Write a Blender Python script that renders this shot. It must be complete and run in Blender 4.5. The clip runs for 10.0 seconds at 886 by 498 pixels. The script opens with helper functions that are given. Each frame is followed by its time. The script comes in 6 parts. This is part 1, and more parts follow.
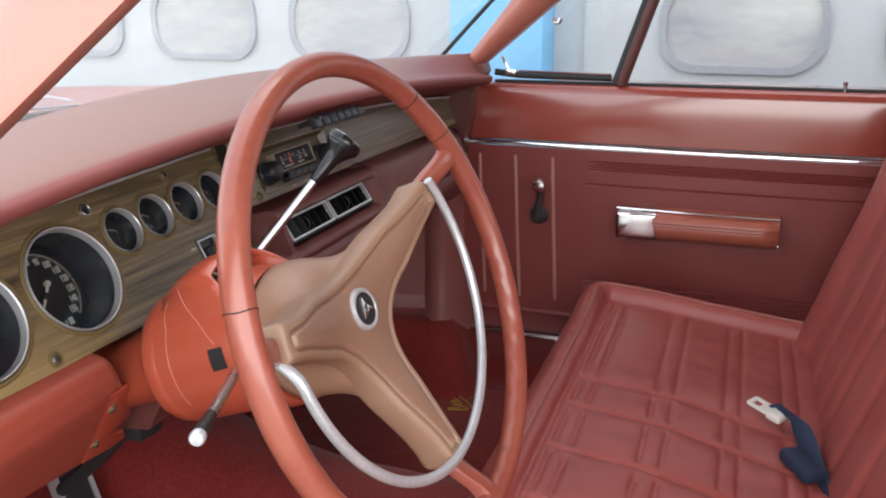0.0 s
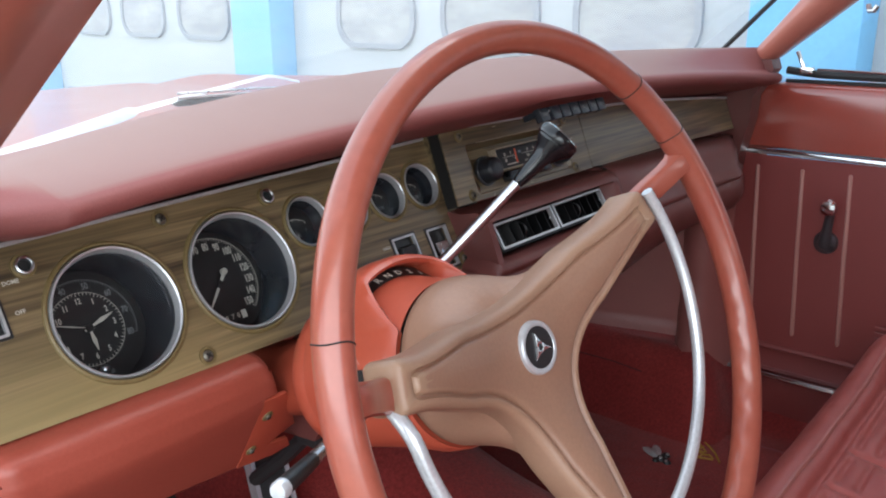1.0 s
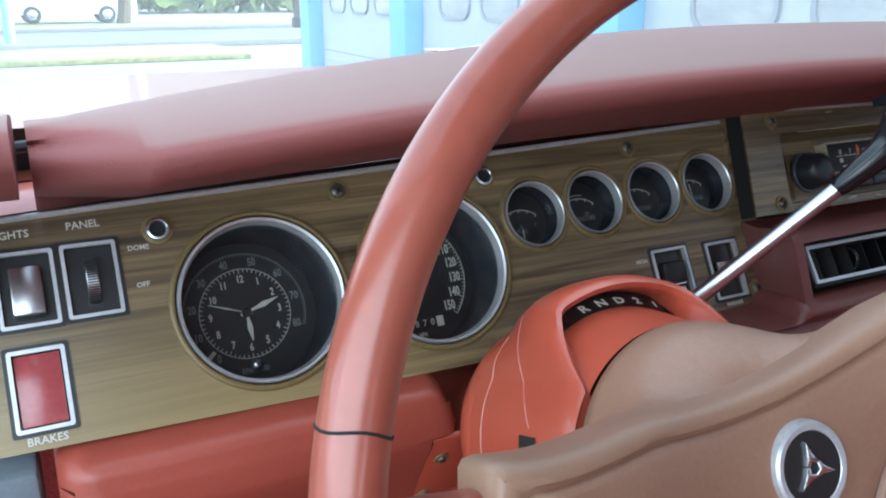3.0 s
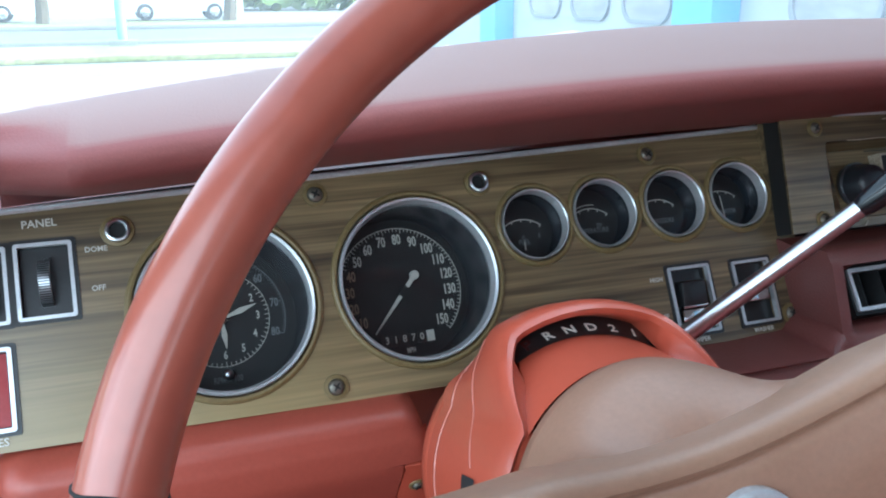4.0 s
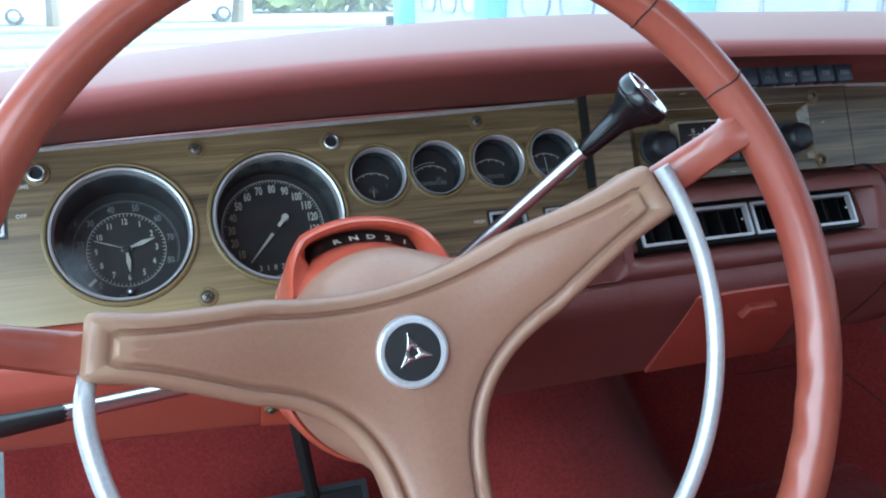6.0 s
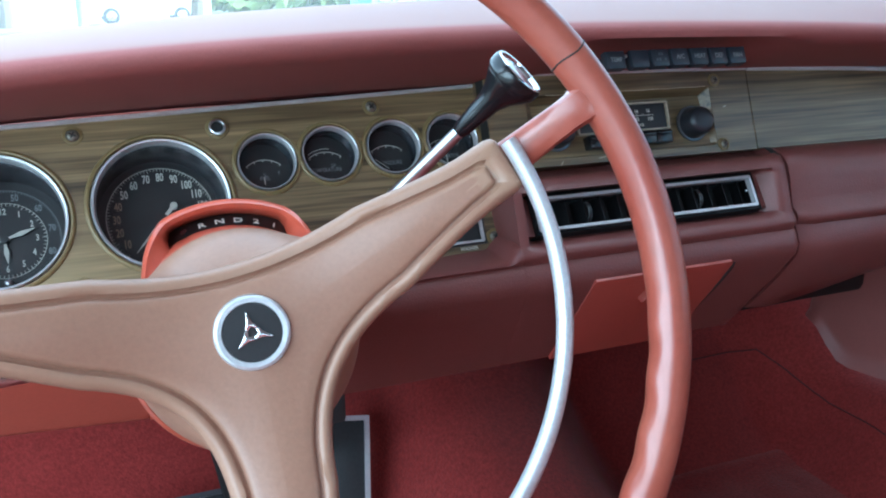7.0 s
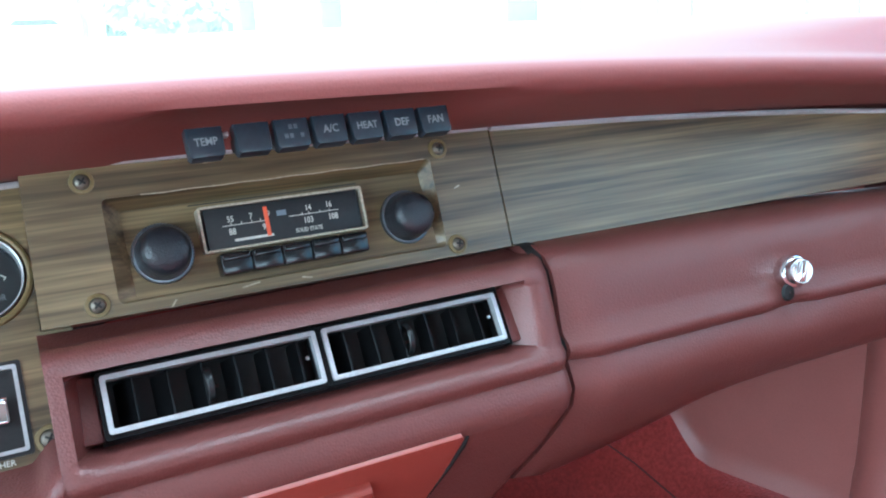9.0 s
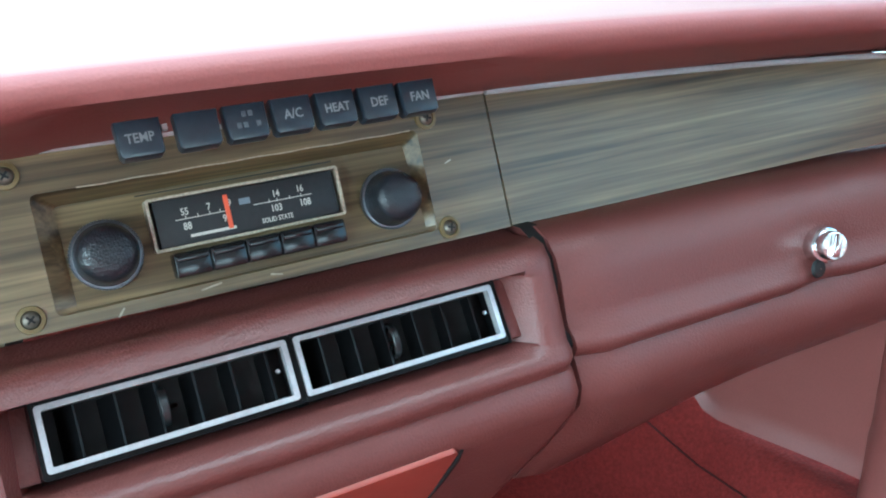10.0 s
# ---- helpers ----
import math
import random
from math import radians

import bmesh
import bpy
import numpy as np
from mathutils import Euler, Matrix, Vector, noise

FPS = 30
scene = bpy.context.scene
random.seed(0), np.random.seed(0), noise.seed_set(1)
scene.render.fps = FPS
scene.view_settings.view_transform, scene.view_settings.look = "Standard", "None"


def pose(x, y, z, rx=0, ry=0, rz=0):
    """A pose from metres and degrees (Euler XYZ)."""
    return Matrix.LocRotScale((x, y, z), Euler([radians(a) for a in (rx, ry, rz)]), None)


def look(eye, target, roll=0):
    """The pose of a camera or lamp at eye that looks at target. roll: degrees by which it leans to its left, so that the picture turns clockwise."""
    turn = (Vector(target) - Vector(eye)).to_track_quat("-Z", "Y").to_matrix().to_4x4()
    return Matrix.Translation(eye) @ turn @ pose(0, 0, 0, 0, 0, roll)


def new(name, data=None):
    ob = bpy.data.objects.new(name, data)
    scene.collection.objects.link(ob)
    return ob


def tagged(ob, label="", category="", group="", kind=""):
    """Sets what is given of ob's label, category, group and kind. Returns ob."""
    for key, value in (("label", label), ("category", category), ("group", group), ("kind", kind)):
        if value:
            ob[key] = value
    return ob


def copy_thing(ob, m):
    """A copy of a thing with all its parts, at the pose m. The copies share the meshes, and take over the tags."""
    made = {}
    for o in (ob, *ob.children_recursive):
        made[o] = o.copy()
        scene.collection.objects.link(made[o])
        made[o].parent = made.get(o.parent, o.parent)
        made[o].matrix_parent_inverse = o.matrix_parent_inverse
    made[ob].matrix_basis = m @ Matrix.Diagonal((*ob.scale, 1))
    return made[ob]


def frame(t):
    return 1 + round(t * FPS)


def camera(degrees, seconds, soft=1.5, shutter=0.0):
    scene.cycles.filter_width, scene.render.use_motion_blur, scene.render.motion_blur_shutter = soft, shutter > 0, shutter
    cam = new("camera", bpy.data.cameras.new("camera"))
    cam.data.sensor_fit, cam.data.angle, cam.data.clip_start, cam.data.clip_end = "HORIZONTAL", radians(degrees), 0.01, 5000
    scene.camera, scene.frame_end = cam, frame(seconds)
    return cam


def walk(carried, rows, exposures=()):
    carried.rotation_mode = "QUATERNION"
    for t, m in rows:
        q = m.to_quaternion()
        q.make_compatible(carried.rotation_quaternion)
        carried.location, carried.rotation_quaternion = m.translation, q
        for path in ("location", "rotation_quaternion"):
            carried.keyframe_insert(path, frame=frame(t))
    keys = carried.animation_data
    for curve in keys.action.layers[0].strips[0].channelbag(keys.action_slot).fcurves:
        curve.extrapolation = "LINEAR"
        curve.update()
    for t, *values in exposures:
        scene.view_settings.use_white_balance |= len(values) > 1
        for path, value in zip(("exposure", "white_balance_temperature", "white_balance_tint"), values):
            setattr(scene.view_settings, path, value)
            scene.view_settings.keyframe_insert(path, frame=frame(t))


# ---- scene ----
from mathutils.bvhtree import BVHTree

cam = camera(55.73, 10.0, soft=2.0)
ROWS = [
    (0.0, -0.9426, -0.5719, 0.7885, 73.07, 0.32, -70.39),
    (0.5, -0.869, -0.5579, 0.7763, 73.24, 0.38, -60.65),
    (1.0, -0.7885, -0.5677, 0.7604, 73.31, 0.4, -50.51),
    (1.5, -0.7245, -0.5704, 0.7338, 73.4, 0.48, -42.86),
    (2.0, -0.6936, -0.5319, 0.7213, 73.3, 0.29, -36.71),
    (2.5, -0.6525, -0.4974, 0.7178, 73.18, 0.22, -31.45),
    (4.0, -0.5386, -0.4736, 0.7108, 72.97, 0.27, -20.17),
    (4.5, -0.4951, -0.4668, 0.7178, 72.95, 0.23, -19.17),
    (5.0, -0.4752, -0.5, 0.704, 72.77, 0.3, -18.92),
    (6.5, -0.4782, -0.6804, 0.709, 73.25, 0.49, -20.37),
    (7.0, -0.4214, -0.6616, 0.6933, 73.13, 0.55, -21.97),
    (7.5, -0.339, -0.6068, 0.6866, 72.87, 0.62, -25.14),
    (8.0, -0.2572, -0.5327, 0.6944, 72.7, 0.67, -27.71),
    (8.5, -0.1939, -0.5011, 0.6979, 73.4, 1.54, -28.09),
    (9.0, -0.1286, -0.4798, 0.6959, 74.28, 2.17, -28.05),
    (9.5, -0.0957, -0.4487, 0.6936, 74.38, 2.64, -28.09),
    (10.0, -0.0892, -0.4201, 0.7147, 68.48, 2.74, -28.21),
]
EXPOSURES = [(0.0, 2.66, 6700, 10), (1.0, 2.66, 6150, 6), (2.5, 2.58, 5550, 0), (4.0, 2.76, 5150, -5), (5.0, 2.88, 5000, -7), (6.5, 3.16, 5000, -8), (7.0, 3.32, 4850, -9), (8.0, 3.76, 4800, -10), (9.0, 4.30, 4950, -11), (10.0, 4.26, 5050, -16)]
walk(cam, [(t, pose(*p)) for t, *p in ROWS], EXPOSURES)

# ---- light ----
world = bpy.data.worlds.new("sky")
scene.world = world
world.use_nodes = True
wn, wl = world.node_tree.nodes, world.node_tree.links
sky = wn.new("ShaderNodeTexSky")
sky.sky_type = "NISHITA"
sky.sun_disc = False
sky.sun_elevation, sky.sun_rotation = radians(46), radians(112)
sky.air_density, sky.dust_density = 1.0, 3.0
haze = wn.new("ShaderNodeHueSaturation")  # thin overcast: a paler, greyer sky
haze.inputs["Saturation"].default_value = 0.30
wl.new(sky.outputs[0], haze.inputs["Color"])
wl.new(haze.outputs[0], wn["Background"].inputs[0])
wn["Background"].inputs[1].default_value = 0.15
sun = new("sun", bpy.data.lights.new("sun", "SUN"))
sun.data.energy, sun.data.angle, sun.data.color = 1.2, radians(12), (1.0, 0.96, 0.9)
sun.matrix_basis = look((6.0, -2.5, 6.8), (0, 0, 0))
# daylight in the open driver's doorway
doorway = new("doorway_daylight", bpy.data.lights.new("doorway_daylight", "AREA"))
doorway.data.shape, doorway.data.size, doorway.data.size_y = "RECTANGLE", 0.95, 0.50
doorway.data.energy, doorway.data.color = 0.75, (1.0, 0.98, 0.94)
doorway.matrix_basis = look((-0.96, -0.66, 0.90), (-0.2, -0.40, 0.45))


# ---- materials ----
def material(name, color, rough=0.5, metal=0.0, grain=0.0, scale=200.0, bump=0.0, bump_scale=None, coat=0.0, wear=0.0, wear_color=None,
             wear_scale=6.0, stretch=(1, 1, 1), spec=0.5, sheen=0.0, spread=0.12):
    """A surface with fine grain, broad uneven tone, wear and relief."""
    m = bpy.data.materials.new(name)
    m.use_nodes = True
    n, l = m.node_tree.nodes, m.node_tree.links
    b = n["Principled BSDF"]
    co = n.new("ShaderNodeTexCoord")
    mp = n.new("ShaderNodeMapping")
    mp.inputs["Scale"].default_value = stretch
    l.new(co.outputs["Object"], mp.inputs[0])
    big = n.new("ShaderNodeTexNoise")
    big.inputs["Scale"].default_value, big.inputs["Detail"].default_value = wear_scale, 6
    fine = n.new("ShaderNodeTexNoise")
    fine.inputs["Scale"].default_value, fine.inputs["Detail"].default_value = scale, 4
    for t in (big, fine):
        l.new(mp.outputs[0], t.inputs["Vector"])
    c2 = wear_color or tuple(min(1, c * 1.35 + 0.01) for c in color)
    ramp = n.new("ShaderNodeValToRGB")
    ramp.color_ramp.elements[0].position, ramp.color_ramp.elements[1].position = 0.5 - spread - 0.1, 0.5 + spread + 0.1
    ramp.color_ramp.elements[0].color = (0, 0, 0, 1)
    ramp.color_ramp.elements[1].color = (1, 1, 1, 1)
    l.new(big.outputs[0], ramp.inputs[0])
    mul = n.new("ShaderNodeMath")
    mul.operation = "MULTIPLY"
    mul.inputs[1].default_value = wear
    l.new(ramp.outputs[0], mul.inputs[0])
    mix = n.new("ShaderNodeMix")
    mix.data_type = "RGBA"
    mix.inputs[6].default_value, mix.inputs[7].default_value = (*color, 1), (*c2, 1)
    l.new(mul.outputs[0], mix.inputs[0])
    out = mix.outputs[2]
    if grain:
        g = n.new("ShaderNodeMapRange")
        g.inputs[3].default_value, g.inputs[4].default_value = 1 - grain, 1 + grain
        g.inputs[1].default_value, g.inputs[2].default_value = 0.25, 0.75
        l.new(fine.outputs[0], g.inputs[0])
        vm = n.new("ShaderNodeVectorMath")
        vm.operation = "SCALE"
        l.new(out, vm.inputs[0])
        l.new(g.outputs[0], vm.inputs["Scale"])
        out = vm.outputs[0]
    l.new(out, b.inputs["Base Color"])
    rr = n.new("ShaderNodeMapRange")
    rr.inputs[3].default_value, rr.inputs[4].default_value = max(0.02, rough * 0.8), min(1, rough * 1.2)
    l.new(big.outputs[0], rr.inputs[0])
    l.new(rr.outputs[0], b.inputs["Roughness"])
    b.inputs["Metallic"].default_value = metal
    b.inputs["Specular IOR Level"].default_value = spec
    b.inputs["Coat Weight"].default_value = coat
    b.inputs["Coat Roughness"].default_value = 0.12
    b.inputs["Sheen Weight"].default_value = sheen
    if bump:
        bt = n.new("ShaderNodeTexVoronoi" if bump_scale else "ShaderNodeTexNoise")
        bt.inputs["Scale"].default_value = bump_scale or scale
        l.new(mp.outputs[0], bt.inputs["Vector"])
        bp = n.new("ShaderNodeBump")
        bp.inputs["Strength"].default_value, bp.inputs["Distance"].default_value = bump, 0.0006
        l.new(bt.outputs[0], bp.inputs["Height"])
        l.new(bp.outputs[0], b.inputs["Normal"])
    return m


def wood_material(name):
    """Printed walnut with long dark streaks along x and a thin lacquer."""
    m = bpy.data.materials.new(name)
    m.use_nodes = True
    n, l = m.node_tree.nodes, m.node_tree.links
    b = n["Principled BSDF"]
    co = n.new("ShaderNodeTexCoord")
    outs = []
    for sc, stretch, detail in ((9.0, (0.62, 17, 17), 8), (70.0, (0.16, 8, 8), 5), (3.0, (1, 4, 4), 3)):
        mp = n.new("ShaderNodeMapping")
        mp.inputs["Scale"].default_value = stretch
        t = n.new("ShaderNodeTexNoise")
        t.inputs["Scale"].default_value, t.inputs["Detail"].default_value = sc, detail
        t.inputs["Distortion"].default_value = 0.18
        l.new(co.outputs["Object"], mp.inputs[0])
        l.new(mp.outputs[0], t.inputs["Vector"])
        outs.append(t.outputs[0])
    r = n.new("ShaderNodeValToRGB")
    e = r.color_ramp.elements
    e[0].position, e[0].color = 0.29, (0.036, 0.024, 0.012, 1)
    e[1].position, e[1].color = 0.76, (0.252, 0.181, 0.090, 1)
    mid = e.new(0.48)
    mid.color = (0.132, 0.093, 0.045, 1)
    l.new(outs[0], r.inputs[0])
    g = n.new("ShaderNodeMapRange")
    g.inputs[1].default_value, g.inputs[2].default_value, g.inputs[3].default_value, g.inputs[4].default_value = 0.3, 0.7, 0.64, 1.24
    l.new(outs[1], g.inputs[0])
    g2 = n.new("ShaderNodeMapRange")
    g2.inputs[1].default_value, g2.inputs[2].default_value, g2.inputs[3].default_value, g2.inputs[4].default_value = 0.35, 0.65, 0.85, 1.2
    l.new(outs[2], g2.inputs[0])
    mm = n.new("ShaderNodeMath")
    mm.operation = "MULTIPLY"
    l.new(g.outputs[0], mm.inputs[0])
    l.new(g2.outputs[0], mm.inputs[1])
    vm = n.new("ShaderNodeVectorMath")
    vm.operation = "SCALE"
    l.new(r.outputs[0], vm.inputs[0])
    l.new(mm.outputs[0], vm.inputs["Scale"])
    # paler gold toward the lower edge near the door, boundary warped by grain
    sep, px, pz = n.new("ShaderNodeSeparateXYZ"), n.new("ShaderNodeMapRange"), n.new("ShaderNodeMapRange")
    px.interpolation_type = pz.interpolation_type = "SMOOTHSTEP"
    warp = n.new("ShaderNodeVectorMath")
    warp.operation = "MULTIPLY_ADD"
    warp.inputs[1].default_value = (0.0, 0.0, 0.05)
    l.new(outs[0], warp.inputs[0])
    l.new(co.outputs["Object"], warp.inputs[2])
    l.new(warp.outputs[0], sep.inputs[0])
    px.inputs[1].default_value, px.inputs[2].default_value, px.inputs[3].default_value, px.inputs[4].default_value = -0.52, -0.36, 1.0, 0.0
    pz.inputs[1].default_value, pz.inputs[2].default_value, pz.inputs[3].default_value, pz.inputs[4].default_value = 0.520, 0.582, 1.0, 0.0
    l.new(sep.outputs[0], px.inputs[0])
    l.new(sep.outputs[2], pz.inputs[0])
    low_left_mask = n.new("ShaderNodeMath")
    low_left_mask.operation = "MULTIPLY"
    l.new(px.outputs[0], low_left_mask.inputs[0])
    l.new(pz.outputs[0], low_left_mask.inputs[1])
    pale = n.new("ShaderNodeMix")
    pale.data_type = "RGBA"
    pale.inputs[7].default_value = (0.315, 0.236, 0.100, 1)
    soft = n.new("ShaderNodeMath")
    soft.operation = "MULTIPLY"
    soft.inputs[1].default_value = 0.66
    l.new(low_left_mask.outputs[0], soft.inputs[0])
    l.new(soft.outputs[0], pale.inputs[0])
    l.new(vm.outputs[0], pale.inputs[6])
    l.new(pale.outputs[2], b.inputs["Base Color"])
    b.inputs["Roughness"].default_value = 0.38
    b.inputs["Coat Weight"].default_value, b.inputs["Coat Roughness"].default_value = 0.45, 0.26
    bp = n.new("ShaderNodeBump")
    bp.inputs["Strength"].default_value, bp.inputs["Distance"].default_value = 0.25, 0.0004
    l.new(outs[1], bp.inputs["Height"])
    l.new(bp.outputs[0], b.inputs["Normal"])
    return m


def glass_material(name, tint=(1, 1, 1), gloss=0.08, rough=0.02, film=0.0):
    """A thin clear pane; film: share given to an uneven, pale translucent layer."""
    m = bpy.data.materials.new(name)
    m.use_nodes = True
    n, l = m.node_tree.nodes, m.node_tree.links
    n.remove(n["Principled BSDF"])
    tr, gl, mx = n.new("ShaderNodeBsdfTransparent"), n.new("ShaderNodeBsdfGlossy"), n.new("ShaderNodeMixShader")
    tr.inputs[0].default_value = (*tint, 1)
    gl.inputs["Roughness"].default_value = rough
    mx.inputs[0].default_value = gloss
    l.new(tr.outputs[0], mx.inputs[1])
    l.new(gl.outputs[0], mx.inputs[2])
    out = mx.outputs[0]
    if film:
        du, fx, noi, rg = n.new("ShaderNodeBsdfTranslucent"), n.new("ShaderNodeMixShader"), n.new("ShaderNodeTexNoise"), n.new("ShaderNodeMapRange")
        du.inputs[0].default_value = (0.80, 0.82, 0.80, 1)
        noi.inputs["Scale"].default_value, noi.inputs["Detail"].default_value = 9.0, 8
        rg.inputs[1].default_value, rg.inputs[2].default_value, rg.inputs[3].default_value, rg.inputs[4].default_value = 0.3, 0.7, film * 0.7, film * 1.3
        l.new(noi.outputs[0], rg.inputs[0])
        l.new(rg.outputs[0], fx.inputs[0])
        l.new(out, fx.inputs[1])
        l.new(du.outputs[0], fx.inputs[2])
        out = fx.outputs[0]
    l.new(out, n["Material Output"].inputs[0])
    return m


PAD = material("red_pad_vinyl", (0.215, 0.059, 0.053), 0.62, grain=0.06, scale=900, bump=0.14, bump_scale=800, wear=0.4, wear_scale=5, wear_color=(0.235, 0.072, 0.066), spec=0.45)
VINYL = material("red_vinyl", (0.120, 0.035, 0.030), 0.40, grain=0.07, scale=700, bump=0.30, bump_scale=700, wear=0.45, wear_scale=5, spec=0.55)
VINYL_SEAT = material("red_seat_vinyl", (0.308, 0.064, 0.055), 0.36, grain=0.08, scale=700, bump=0.25, bump_scale=800, wear=0.6, wear_color=(0.38, 0.105, 0.088), wear_scale=9)
DOOR_VINYL = material("red_door_vinyl", (0.205, 0.040, 0.036), 0.42, grain=0.06, scale=800, bump=0.18, bump_scale=900, wear=0.3, wear_scale=6)
# door vinyl made lighter here, standing in for the armrest's highlight
ARMREST = material("highlit_armrest_vinyl", (0.36, 0.095, 0.062), 0.35, grain=0.06, scale=800, bump=0.15, bump_scale=900, wear=0.3)
KNEE_RED = material("dull_red_panel", (0.285, 0.056, 0.035), 0.40, grain=0.06, scale=400, bump=0.08, wear=0.4, wear_scale=6)
MAROON = material("dark_maroon_paint", (0.105, 0.032, 0.028), 0.35, grain=0.05, scale=300)
KICK = material("pale_red_moulding", (0.255, 0.085, 0.075), 0.36, grain=0.06, scale=500, bump=0.12, wear=0.5, wear_scale=7)
SCREW = material("tarnished_screw", (0.17, 0.15, 0.12), 0.42, metal=0.6, grain=0.25, scale=500)
AGED_WHITE = material("browned_dial_print", (0.30, 0.22, 0.15), 0.6, grain=0.2, scale=900, wear=0.5, wear_scale=60)
FADED = material("faded_grey_print", (0.20, 0.205, 0.21), 0.6, grain=0.2, scale=900)
WORN_CAPTION = material("worn_off_print", (0.085, 0.095, 0.105), 0.6, grain=0.4, scale=900)
PAINT = material("orange_red_paint", (0.37, 0.066, 0.034), 0.33, grain=0.03, scale=300, coat=0.25, wear=0.25, wear_scale=5)
DOOR_PAINT = material("red_door_paint", (0.285, 0.052, 0.036), 0.20, grain=0.03, scale=400, coat=0.9, wear=0.3, wear_scale=4)
# PAINT made paler in colour for daylight on pillars and crease edges
LIT_PAINT = material("lit_pillar_paint", (0.41, 0.142, 0.105), 0.33, grain=0.03, scale=300, coat=0.45, wear=0.3, wear_scale=5)
RIM = material("red_wheel_plastic", (0.272, 0.060, 0.039), 0.32, grain=0.08, scale=160, coat=0.38, wear=0.5, wear_color=(0.35, 0.115, 0.070), wear_scale=16)
TAN = material("faded_tan_plastic", (0.252, 0.133, 0.086), 0.46, grain=0.07, scale=420, bump=0.14, wear=0.5, wear_color=(0.325, 0.182, 0.118), wear_scale=5, coat=0.06, spread=0.2)
WOOD = wood_material("walnut_woodgrain")


def dusty(m, sky_tone, amount):
    """Paler colour on upward faces, standing in for the sky's sheen on them."""
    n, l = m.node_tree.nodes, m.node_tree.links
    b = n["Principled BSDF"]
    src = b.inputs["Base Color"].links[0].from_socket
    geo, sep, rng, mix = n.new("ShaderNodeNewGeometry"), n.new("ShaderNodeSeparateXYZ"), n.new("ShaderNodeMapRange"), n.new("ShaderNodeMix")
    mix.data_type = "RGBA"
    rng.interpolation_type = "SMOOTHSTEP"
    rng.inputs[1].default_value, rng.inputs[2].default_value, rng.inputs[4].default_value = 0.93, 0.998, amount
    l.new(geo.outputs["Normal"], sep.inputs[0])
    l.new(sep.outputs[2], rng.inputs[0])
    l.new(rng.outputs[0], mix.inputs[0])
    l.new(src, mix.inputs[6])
    mix.inputs[7].default_value = (*sky_tone, 1)
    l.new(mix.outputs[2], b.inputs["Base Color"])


def rubbed(m, color, amount):
    """Paler plastic where raised edges have been rubbed."""
    n, l = m.node_tree.nodes, m.node_tree.links
    b = n["Principled BSDF"]
    src = b.inputs["Base Color"].links[0].from_socket
    geo, rng, mix = n.new("ShaderNodeNewGeometry"), n.new("ShaderNodeMapRange"), n.new("ShaderNodeMix")
    mix.data_type = "RGBA"
    rng.inputs[1].default_value, rng.inputs[2].default_value, rng.inputs[4].default_value = 0.515, 0.56, amount
    l.new(geo.outputs["Pointiness"], rng.inputs[0])
    l.new(rng.outputs[0], mix.inputs[0])
    l.new(src, mix.inputs[6])
    mix.inputs[7].default_value = (*color, 1)
    l.new(mix.outputs[2], b.inputs["Base Color"])


rubbed(TAN, (0.38, 0.25, 0.16), 0.45)
# the pad's sky sheen is put into its colour, upward faces only
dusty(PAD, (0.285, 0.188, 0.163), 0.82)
CHROME = material("chrome", (0.78, 0.79, 0.80), 0.13, metal=1.0, grain=0.04, scale=300, wear=0.2, wear_color=(0.55, 0.55, 0.56))
SATIN = material("satin_metal", (0.60, 0.61, 0.63), 0.28, metal=1.0, grain=0.05, scale=500, wear=0.3, wear_color=(0.45, 0.45, 0.46))
BLACK = material("black_plastic", (0.014, 0.014, 0.015), 0.36, grain=0.15, scale=500, bump=0.1, wear=0.3, wear_color=(0.03, 0.03, 0.032))
LEATHERY = material("grained_black_plastic", (0.015, 0.017, 0.022), 0.28, grain=0.2, scale=900, bump=0.35, bump_scale=900, wear=0.2)
WELL = material("dark_blue_grey_well", (0.022, 0.026, 0.034), 0.22, grain=0.1, scale=300)
KNOB_RIM = material("dark_polished_rim", (0.09, 0.095, 0.105), 0.3, metal=0.6, grain=0.1, scale=500)
KEY_BLACK = material("blue_black_key_plastic", (0.016, 0.021, 0.030), 0.28, grain=0.15, scale=400, wear=0.4, wear_color=(0.035, 0.042, 0.052))
KNOB_RING = material("polished_ring", (0.14, 0.145, 0.16), 0.28, metal=0.8, grain=0.1, scale=500)
BUTTON = material("glossy_black_button", (0.007, 0.0075, 0.009), 0.20, grain=0.1, scale=400, spec=0.5)
LOUVRE = material("matt_black_louvre", (0.0045, 0.0045, 0.005), 0.35, grain=0.2, scale=300, spec=0.22)
DIAL = material("black_dial", (0.010, 0.010, 0.011), 0.5, grain=0.2, scale=400, wear=0.4, wear_color=(0.02, 0.02, 0.02))
WHITE = material("dial_white", (0.64, 0.61, 0.54), 0.6, grain=0.1, scale=900, wear=0.4, wear_color=(0.48, 0.45, 0.39), wear_scale=60)
WORN_EDGE = material("chipped_pale_edge", (0.40, 0.34, 0.25), 0.5, grain=0.4, scale=700)
GOLD = material("aged_gold_trim", (0.165, 0.118, 0.046), 0.45, metal=0.1, grain=0.15, scale=500, wear=0.6, wear_color=(0.19, 0.14, 0.06))
STITCH = material("gold_thread", (0.48, 0.27, 0.04), 0.6, grain=0.3, scale=600)
SILVER = material("bright_silver_trim", (0.64, 0.65, 0.67), 0.32, metal=0.5, grain=0.10, scale=500, wear=0.5, wear_color=(0.40, 0.41, 0.43), wear_scale=40)
ASHTRAY_RED = material("deep_red_enamel", (0.275, 0.048, 0.034), 0.34, grain=0.04, scale=300, wear=0.3)
